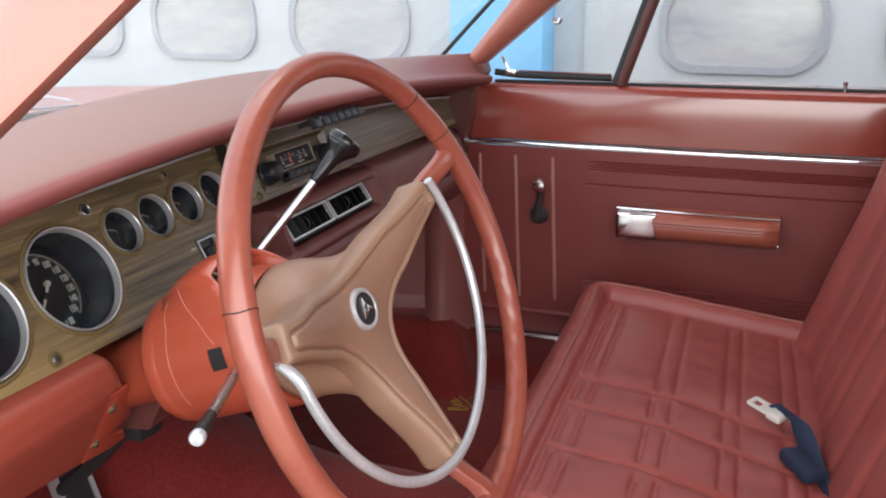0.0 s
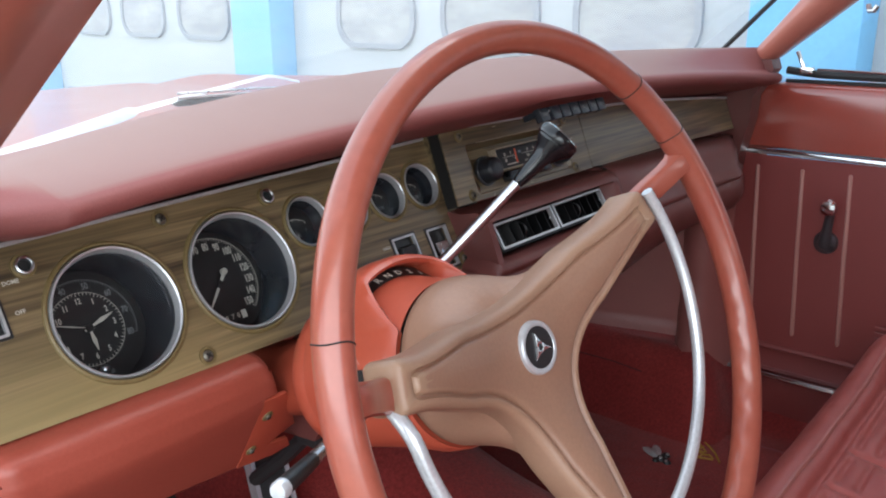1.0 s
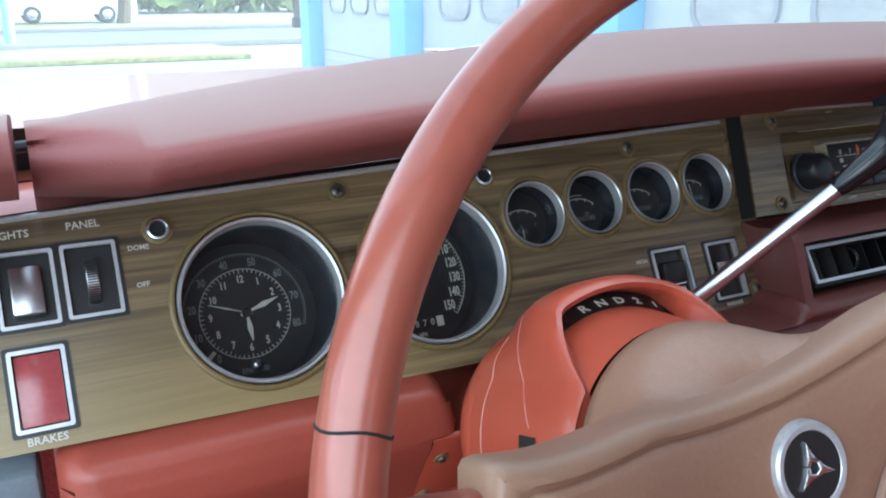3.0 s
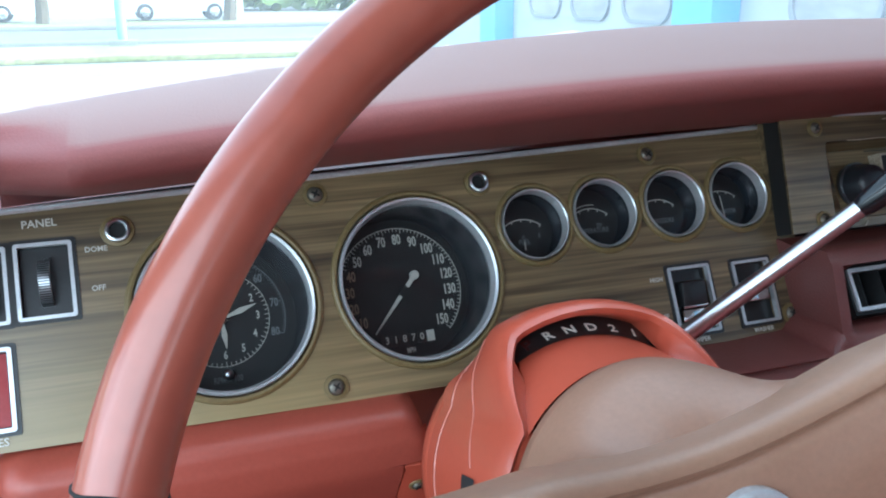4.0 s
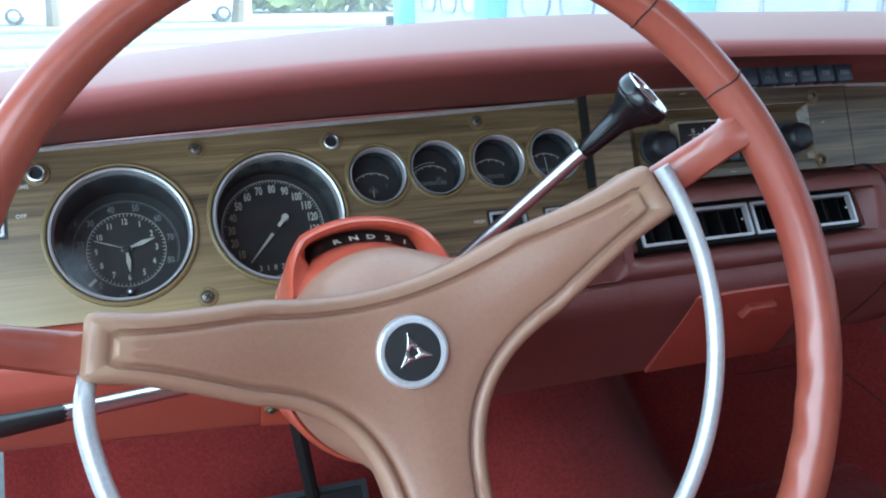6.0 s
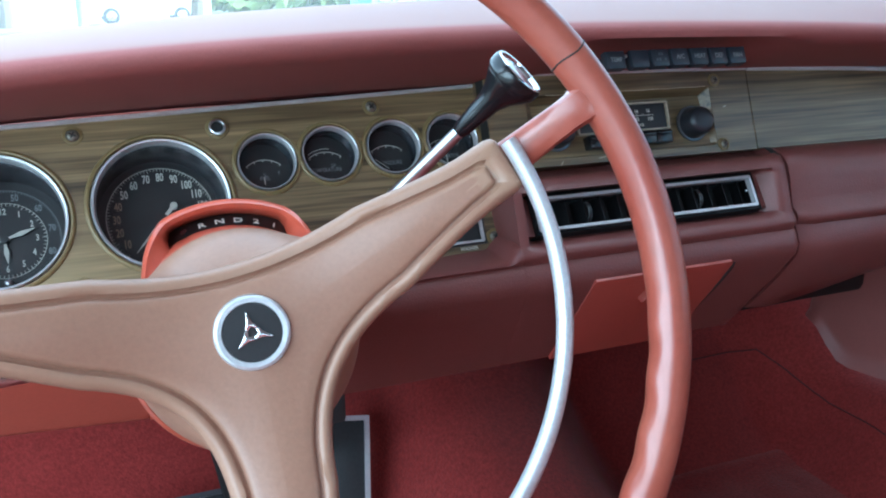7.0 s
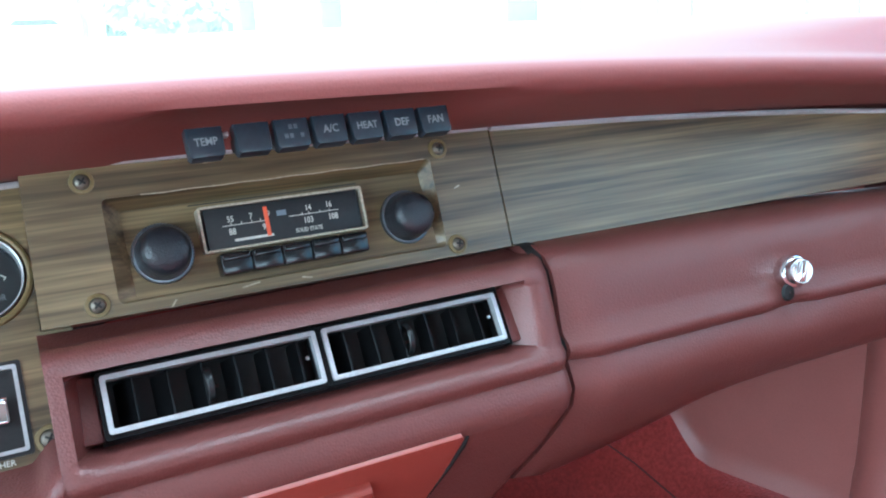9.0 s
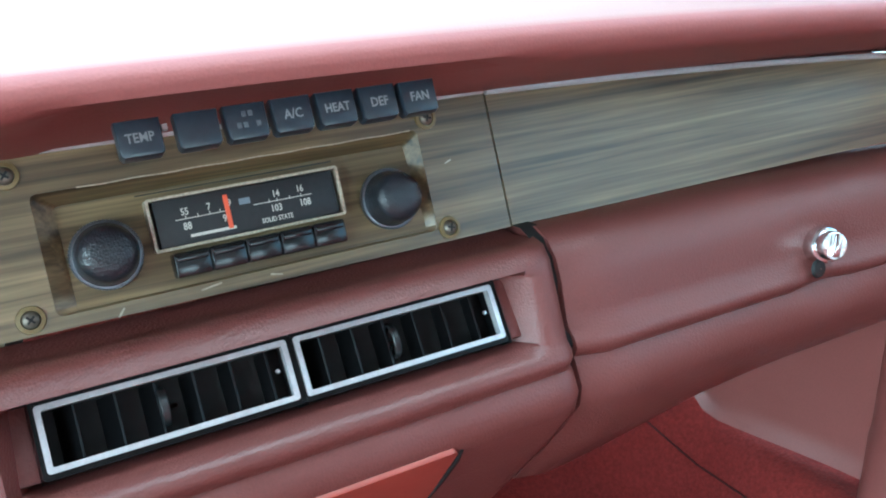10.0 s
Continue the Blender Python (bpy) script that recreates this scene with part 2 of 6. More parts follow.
RED_LENS = material("red_lens", (0.33, 0.055, 0.06), 0.25, grain=0.1, scale=300, coat=0.5, wear=0.4, wear_color=(0.4, 0.10, 0.10), wear_scale=40)
ORANGE = material("orange_pointer", (0.75, 0.12, 0.05), 0.5)
CARPET = material("red_carpet", (0.205, 0.023, 0.021), 0.95, grain=0.26, scale=230, bump=1.0, bump_scale=330, wear=0.6, wear_color=(0.27, 0.038, 0.033), wear_scale=9, sheen=0.2, spec=0.1)
SEAM_RED = material("dark_red_thread", (0.07, 0.012, 0.011), 0.9, grain=0.4, scale=600)
RUBBER = material("black_rubber", (0.02, 0.02, 0.021), 0.6, grain=0.2, scale=300, wear=0.4, wear_color=(0.04, 0.04, 0.04))
BELT = material("dark_blue_webbing", (0.012, 0.024, 0.055), 0.7, grain=0.3, scale=900, bump=0.4)
BONE = material("white_buckle_plastic", (0.72, 0.69, 0.62), 0.35, grain=0.05, scale=300)
CAR_PAINT = material("red_body_paint", (0.34, 0.075, 0.055), 0.38, grain=0.03, scale=300, coat=0.35, wear=0.4, wear_color=(0.42, 0.16, 0.12))
SEAT_WELT = material("rubbed_red_piping", (0.34, 0.12, 0.10), 0.38, grain=0.1, scale=500, wear=0.5, wear_scale=20)
WELT = material("faded_pink_piping", (0.42, 0.20, 0.17), 0.4, grain=0.06, scale=500, wear=0.3)
GREY = material("blue_grey_metal", (0.16, 0.19, 0.22), 0.45, grain=0.1, scale=300, wear=0.3)
GLASS = glass_material("clear_glass", (0.97, 0.985, 0.98), 0.05)
SCREEN = glass_material("hazy_windscreen", (0.97, 0.985, 0.98), 0.05, film=0.15)
GAUGE_GLASS = glass_material("gauge_glass", (0.93, 0.95, 0.96), 0.028, 0.10)
DARK = material("shadowed_black_metal", (0.008, 0.008, 0.008), 0.7, grain=0.2)
# lining of the unseen roof, toned for the light it returns
HEADLINER = material("unseen_roof_lining", (0.52, 0.50, 0.47), 0.8, grain=0.1, scale=500, bump=0.3, wear=0.2)
WALL_WHITE = material("white_painted_wall", (0.53, 0.555, 0.56), 0.6, grain=0.03, scale=60, wear=0.5, wear_color=(0.48, 0.505, 0.52), wear_scale=1.2)
DOOR_WHITE = material("white_door_panel", (0.53, 0.55, 0.56), 0.45, grain=0.03, scale=80, wear=0.5, wear_color=(0.48, 0.505, 0.52), wear_scale=1.5)
BLUE = material("light_blue_paint", (0.23, 0.56, 0.86), 0.55, grain=0.04, scale=60, wear=0.5, wear_color=(0.32, 0.62, 0.88), wear_scale=1.5)
WIN_FRAME = material("grey_rubber_frame", (0.33, 0.345, 0.375), 0.5, grain=0.1, scale=80)
WIN_GLASS = material("dusty_window_glass", (0.36, 0.365, 0.395), 0.16, grain=0.06, scale=20, wear=0.9, wear_color=(0.54, 0.53, 0.51), wear_scale=3.5, coat=0.6, stretch=(1, 1, 3))
CONCRETE = material("pale_concrete", (0.15, 0.155, 0.148), 0.9, grain=0.12, scale=30, bump=0.3, wear=0.6, wear_color=(0.18, 0.18, 0.168), wear_scale=0.8)
ASPHALT = material("worn_asphalt", (0.105, 0.110, 0.112), 0.9, grain=0.3, scale=60, bump=0.4, wear=0.6, wear_color=(0.085, 0.088, 0.09), wear_scale=0.6)
GRASS = material("dry_grass", (0.11, 0.14, 0.045), 0.95, grain=0.5, scale=14, bump=0.5, wear=0.8, wear_color=(0.24, 0.22, 0.10), wear_scale=0.7)
BARK = material("bark", (0.09, 0.07, 0.05), 0.9, grain=0.4, scale=30, bump=0.6, wear=0.5)
LEAF = material("leaves", (0.085, 0.13, 0.035), 0.7, grain=0.4, scale=8, wear=0.8, wear_color=(0.15, 0.19, 0.05), wear_scale=3)


# ---- mesh helpers ----
def part(name, bm, mat, parent=None, label="", sharp=38):
    """One mesh object under a thing or part. Points are in world metres."""
    me = bpy.data.meshes.new(name)
    bmesh.ops.recalc_face_normals(bm, faces=bm.faces)
    bm.to_mesh(me)
    bm.free()
    me.materials.append(mat)
    for p in me.polygons:
        p.use_smooth = True
    me.set_sharp_from_angle(angle=radians(sharp))
    ob = new(name, me)
    if parent is not None:
        ob.parent = parent
        if parent.type == "EMPTY":
            ob.matrix_parent_inverse = parent.matrix_basis.inverted()
    if label:
        tagged(ob, label)
    return ob


def thing(name, base, label, category, group="", kind=""):
    ob = new(name)
    ob.empty_display_size = 0.02
    ob.matrix_basis = Matrix.Translation(base)
    return tagged(ob, label, category, group, kind)


def joined(*bms):
    out = bmesh.new()
    for b in bms:
        me = bpy.data.meshes.new("tmp")
        b.to_mesh(me)
        b.free()
        out.from_mesh(me)
        bpy.data.meshes.remove(me)
    return out


def moved(bm, m):
    bm.transform(m)
    return bm


def box(c, s, bev=0.0, seg=2, m=None):
    bm = bmesh.new()
    bmesh.ops.create_cube(bm, size=1)
    bm.transform(Matrix.Translation(c) @ Matrix.Diagonal((*s, 1)))
    if bev:
        bmesh.ops.bevel(bm, geom=bm.edges[:], offset=bev, segments=seg, profile=0.5, affect="EDGES")
    if m is not None:
        bm.transform(m)
    return bm


def grid(rows, cap=False, close=False):
    """A skin over rows of points; close: each row is a ring; cap: fill first and last row."""
    bm = bmesh.new()
    vs = [[bm.verts.new(p) for p in r] for r in rows]
    n = len(rows[0])
    for a, b in zip(vs, vs[1:]):
        for i in range(n if close else n - 1):
            j = (i + 1) % n
            bm.faces.new((a[i], a[j], b[j], b[i]))
    if cap:
        for r in (vs[0], vs[-1]):
            bm.faces.new(r)
    return bm


def lathe(profile, n=32, m=None):
    """Turned about z; profile: (radius, height)."""
    bm = bmesh.new()
    rings = []
    for r, h in profile:
        if r < 1e-6:
            rings.append([bm.verts.new((0, 0, h))])
        else:
            rings.append([bm.verts.new((r * math.cos(2 * math.pi * i / n), r * math.sin(2 * math.pi * i / n), h)) for i in range(n)])
    for a, b in zip(rings, rings[1:]):
        for i in range(n):
            j = (i + 1) % n
            if len(a) == 1 and len(b) == 1:
                continue
            if len(a) == 1:
                bm.faces.new((a[0], b[i], b[j]))
            elif len(b) == 1:
                bm.faces.new((a[i], a[j], b[0]))
            else:
                bm.faces.new((a[i], a[j], b[j], b[i]))
    if m is not None:
        bm.transform(m)
    return bm


def tube(pts, r, n=10, closed=False, radii=None):
    pts = [Vector(p) for p in pts]
    rows, up = [], None
    k = len(pts)
    for i, p in enumerate(pts):
        a = pts[(i - 1) % k] if closed or i else p
        b = pts[(i + 1) % k] if closed or i < k - 1 else p
        d = (b - a).normalized()
        if up is None:
            up = d.orthogonal().normalized()
        up = (up - d * up.dot(d)).normalized()
        side = d.cross(up)
        rr = radii[i] if radii else r
        rows.append([p + (up * math.cos(2 * math.pi * j / n) + side * math.sin(2 * math.pi * j / n)) * rr for j in range(n)])
    if closed:
        rows.append(rows[0])
        bm = grid(rows, close=True)
        bmesh.ops.remove_doubles(bm, verts=bm.verts, dist=1e-6)
        return bm
    return grid(rows, cap=True, close=True)


def circle_pts(cx, cy, r, n=40):
    return [(cx + r * math.cos(2 * math.pi * i / n), cy + r * math.sin(2 * math.pi * i / n)) for i in range(n)]


def rrect(x0, y0, x1, y1, r=0.002, n=4):
    out = []
    for cx, cy, a in ((x1 - r, y1 - r, 0), (x0 + r, y1 - r, 90), (x0 + r, y0 + r, 180), (x1 - r, y0 + r, 270)):
        out += [(cx + r * math.cos(radians(a + 90 * i / n)), cy + r * math.sin(radians(a + 90 * i / n))) for i in range(n + 1)]
    return out


def plate(outer, holes, depth, m, hole_depth=0.0):
    """A flat panel with real holes; its edge goes back by depth."""
    bm = bmesh.new()
    es, loops = [], []
    for lp in (outer, *holes):
        vs = [bm.verts.new((x, y, 0)) for x, y in lp]
        loops.append(vs)
        es += [bm.edges.new((vs[i], vs[(i + 1) % len(vs)])) for i in range(len(vs))]
    bmesh.ops.triangle_fill(bm, use_beauty=True, use_dissolve=False, edges=es)
    for k, vs in enumerate(loops):
        dd = depth if k == 0 else (hole_depth or min(depth, 0.006))
        back = [bm.verts.new((v.co.x, v.co.y, -dd)) for v in vs]
        for i in range(len(vs)):
            j = (i + 1) % len(vs)
            bm.faces.new((vs[i], vs[j], back[j], back[i]))
    bm.transform(m)
    return bm


def prism(outer, z0, z1, m=None, bev=0.0):
    """A flat shape raised from z0 to z1."""
    bm = bmesh.new()
    f = bm.faces.new([bm.verts.new((x, y, z0)) for x, y in outer])
    r = bmesh.ops.extrude_face_region(bm, geom=[f])
    for v in r["geom"]:
        if isinstance(v, bmesh.types.BMVert):
            v.co.z = z1
    if bev:
        top = [e for e in bm.edges if all(abs(v.co.z - z1) < 1e-7 for v in e.verts)]
        bmesh.ops.bevel(bm, geom=top, offset=bev, segments=2, profile=0.5, affect="EDGES")
    if m is not None:
        bm.transform(m)
    return bm


def frame_bar(x0, y0, x1, y1, w, z0, z1, m):
    """A square frame: outer edge x0..x1, y0..y1, bar width w."""
    bm = plate(rrect(x0, y0, x1, y1, 0.0015), [rrect(x0 + w, y0 + w, x1 - w, y1 - w, 0.0008)], z1 - z0, Matrix.Translation((0, 0, z1)), z1 - z0)
    bm.transform(m)
    return bm


def words(items, m, depth=0.0002, wide=1.0, bold=0.014):
    """Lettering: (text, x, y, size, turn in degrees), laid on the plane m."""
    bms = []
    for body, x, y, size, turn in items:
        cu = bpy.data.curves.new("t", "FONT")
        cu.body, cu.size, cu.align_x, cu.align_y, cu.resolution_u, cu.extrude = body, size, "CENTER", "CENTER", 2, depth
        cu.offset = size * bold
        ob = bpy.data.objects.new("t", cu)
        me = bpy.data.meshes.new_from_object(ob)
        bm = bmesh.new()
        bm.from_mesh(me)
        bm.transform(m @ Matrix.Translation((x, y, 0)) @ Matrix.Rotation(radians(turn), 4, "Z") @ Matrix.Diagonal((wide, 1, 1, 1)))
        bms.append(bm)
        bpy.data.objects.remove(ob)
        bpy.data.curves.remove(cu)
        bpy.data.meshes.remove(me)
    return joined(*bms)


def plane_frame(origin, up):
    """Local x along the dash, y up the panel, z out to the driver."""
    up = Vector(up).normalized()
    x = Vector((1, 0, 0))
    z = x.cross(up)
    m = Matrix((x, up, z)).transposed().to_4x4()
    m.translation = origin
    return m


def lerp(a, b, t):
    return a + (b - a) * t


def smooth(a, b, x):
    t = min(1, max(0, (x - a) / (b - a)))
    return t * t * (3 - 2 * t)


# ---- car shell ----
XS = [-0.613, -0.609, -0.604, -0.598, -0.590, -0.582, -0.574, -0.5675, -0.5655] + [lerp(-0.56, 0.645, i / 48) for i in range(49)]


def lip_z(x):
    return 0.668 - (0.115 if x < -0.12 else 0.06) * (x + 0.12) ** 2


def wood_z(x):
    return 0.620 - 0.055 * (x + 0.05) ** 2


def crest_z(x):
    return 0.690 - (0.108 if x < -0.05 else 0.024) * (x + 0.05) ** 2


def brow_z(x):
    return 0.690 - (0.072 if x < -0.05 else 0.024) * (x + 0.05) ** 2


def crest_y(x):
    return 0.045 - (0.22 if x < 0 else 0.28) * x * x


CLUSTER = plane_frame((0, 0, 0.598), (0, 0.466, 0.885))
RADIO = plane_frame((0, -0.016, 0.619), (0, 0.354, 0.935))
VENT = plane_frame((0, -0.069, 0.533), (0, 0.540, 0.842))

dash = thing("dashboard", (0, 0, 0.40), "red padded car dashboard with walnut woodgrain panels", "dashboard")


def pad_profile(x):
    z, w, c = lip_z(x), wood_z(x), crest_y(x)
    k = smooth(-0.085, -0.055, x) * (1 - smooth(0.095, 0.125, x))
    q = 0.040 * max(0.0, 1 - (x + 0.613) / 0.047)
    h = crest_z(x)
    d = brow_z(x) - z
    e = z + 0.0076 + 0.10 * (d - 0.022)
    lo = w + 0.004
    yb = 0.196 - 0.26 * x * x
    front = [(-0.008, lo), (-0.040 + 0.012 * k, lerp(lo, z - 0.016, 0.36)), (-0.072 + 0.020 * k, lerp(lo, z - 0.016, 0.78)), (-0.090 + 0.020 * k, z - 0.015 + 0.006 * k),
             (-0.102 + 0.012 * k, z - 0.011 + 0.004 * k), (-0.1066, z - 0.007), (-0.1076, z - 0.0030), (-0.1072, z + 0.0004), (-0.1052, z + 0.0028), (-0.1010, z + 0.0045), (-0.0950, z + 0.0060), (-0.0860, e)]
    top = [(lerp(-0.086, c, t) + q * 0.82 * (1 - t), lerp(e, h, t * (1.55 - 0.55 * t))) for t in (0.2, 0.4, 0.6, 0.8, 1.0)]
    return [(0.03, w - 0.004)] + [(y + q * min(1.0, max(0.0, (z + 0.8 * d - zz) / 0.03 + 0.5)), zz) for y, zz in front] + top + [(c + 0.03, h - 0.003), (c + 0.06, h - 0.009), (lerp(c + 0.06, yb, 0.5), lerp(h - 0.009, 0.641, 0.48)), (yb, 0.641), (yb + 0.012, 0.633), (yb + 0.016, 0.60)]


part("pad", grid([[(x, y, z) for y, z in pad_profile(x)] for x in XS], cap=True), PAD, dash, "soft red grained vinyl pad with sky sheen coloured pale on top", sharp=60)

# pillar-foot trim at the driver's end of the pad
rows = []
for i in range(9):
    x = lerp(-0.6195, -0.72, i / 8)
    rows.append([(x, y - 0.01, z) for y, z in ((0.10, 0.625), (-0.05, 0.625), (-0.085, 0.633), (-0.103, 0.646), (-0.104, 0.653), (-0.096, 0.660), (-0.080, 0.664), (-0.03, 0.662), (0.10, 0.645))])
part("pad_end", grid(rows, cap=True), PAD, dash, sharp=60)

# instrument panel
GAUGES = [(-0.502, -0.0588, 0.0490, 0.0585), (-0.3893, -0.0560, 0.0497, 0.048), (-0.3087, -0.0310, 0.0230, 0.022), (-0.2580, -0.0283, 0.0230, 0.022),
          (-0.2045, -0.0268, 0.0230, 0.022), (-0.1520, -0.0250, 0.0230, 0.022)]
SWITCHES = [(-0.6370, -0.0535, -0.6095, -0.0145), (-0.6045, -0.0530, -0.5780, -0.0140), (-0.2205, -0.1140, -0.1900, -0.0706), (-0.1700, -0.1138, -0.1412, -0.0720)]
LENS = (-0.6365, -0.1070, -0.6105, -0.0662)
SCREWS = [(-0.445, 0.0), (-0.218, 0.0084), (-0.4486, -0.1116), (-0.131, -0.1116)]
PORTS = [(-0.343, -0.0012), (-0.5540, -0.0107)]
cl_top = lambda x: 0.0035 + (x + 0.66) * 0.0350
outline = [(-0.1185, -0.1235), (-0.1185, -0.0800), (-0.1120, -0.0740), (-0.1120, cl_top(-0.1120)), (-0.3, cl_top(-0.3)), (-0.5, cl_top(-0.5)), (-0.665, cl_top(-0.665)), (-0.665, -0.1165), (-0.45, -0.1205)]
cluster = thing("instrument_cluster", (-0.39, -0.02, 0.49), "walnut woodgrain instrument cluster with six chrome-ringed black gauges", "instrument cluster")
holes = [circle_pts(x, y, r + 0.001, 48 if r > 0.03 else 32) for x, y, r, d in GAUGES] + [rrect(*s, 0.001) for s in SWITCHES] + [rrect(*LENS, 0.001)]
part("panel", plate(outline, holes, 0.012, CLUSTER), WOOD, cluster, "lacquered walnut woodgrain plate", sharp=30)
part("top_strip", tube([CLUSTER @ Vector((x, cl_top(x) - 0.0004, 0.0012)) for x in (-0.665, -0.5, -0.3, -0.1130)], 0.0018, 8), SILVER, cluster, "thin chrome strip")


def screw(u, v, m, parent, r=0.0047):
    b = part("screw", lathe([(0, 0.0026), (r * 0.5, 0.0025), (r * 0.85, 0.0017), (r, 0.0004), (r, -0.001)], 14, m @ Matrix.Translation((u, v, 0.0004))), SCREW, parent)
    t = Matrix.Rotation(u * 40, 4, "Z")
    part("slot", joined(box((u, v, 0.0030), (r * 1.1, 0.0010, 0.0006), m=None), box((u, v, 0.0030), (0.0010, r * 1.1, 0.0006))), DARK, b).data.transform(m @ Matrix.Translation((u, v, 0)) @ t @ Matrix.Translation((-u, -v, 0)))
    part("washer", lathe([(r * 1.55, 0.0), (r * 1.5, 0.0009), (r * 1.05, 0.0012), (r, 0.0003)], 16, m @ Matrix.Translation((u, v, 0.0004))), GOLD, b)
    return b


for u, v in SCREWS:
    screw(u, v, CLUSTER, cluster)
for u, v in PORTS:
    p = part("switch_socket", lathe([(0.0088, 0), (0.0086, 0.0012), (0.0066, 0.0016), (0.0062, 0.0008)], 20, CLUSTER @ Matrix.Translation((u, v, 0.0004))), GOLD, cluster)
    part("collar", lathe([(0.0064, 0.0006), (0.0063, 0.0042), (0.0052, 0.0046), (0.0046, 0.004), (0.0044, -0.002)], 20, CLUSTER @ Matrix.Translation((u, v, 0.0))), SATIN, p)
    part("core", lathe([(0, 0.0015), (0.0045, 0.0015)], 16, CLUSTER @ Matrix.Translation((u, v, 0.0))), DARK, p)


def dial_text(items, m):
    return words(items, m, 0.0001, 0.8)


def ticks(cx, cy, r0, r1, a0, a1, n, w, long_every=0, long=0.0):
    bms = []
    for i in range(n + 1):
        a = radians(lerp(a0, a1, i / n))
        rr = r0 - (long if long_every and i % long_every == 0 else 0)
        b = box(((rr + r1) / 2, 0, 0), (r1 - rr, w, 0.0002))
        b.transform(Matrix.Translation((cx, cy, 0)) @ Matrix.Rotation(a, 4, "Z"))
        bms.append(b)
    return joined(*bms)


def arc_band(cx, cy, r, w, a0, a1, n=40):
    out = [(cx + (r + w) * math.cos(radians(lerp(a0, a1, i / n))), cy + (r + w) * math.sin(radians(lerp(a0, a1, i / n))), 0) for i in range(n + 1)]
    inn = [(cx + r * math.cos(radians(lerp(a0, a1, i / n))), cy + r * math.sin(radians(lerp(a0, a1, i / n))), 0) for i in range(n + 1)]
    return grid([out, inn])


def hand(a, length, back, w, tipw=0.0002):
    """A flat pointed hand turned to a degrees."""
    bm = prism([(-back, -w * 0.5), (length * 0.25, -w * 0.5), (length * 0.55, -w), (length, -tipw), (length, tipw), (length * 0.55, w), (length * 0.25, w * 0.5), (-back, w * 0.5)], 0, 0.0005)
    bm.transform(Matrix.Rotation(radians(a), 4, "Z"))
    return bm


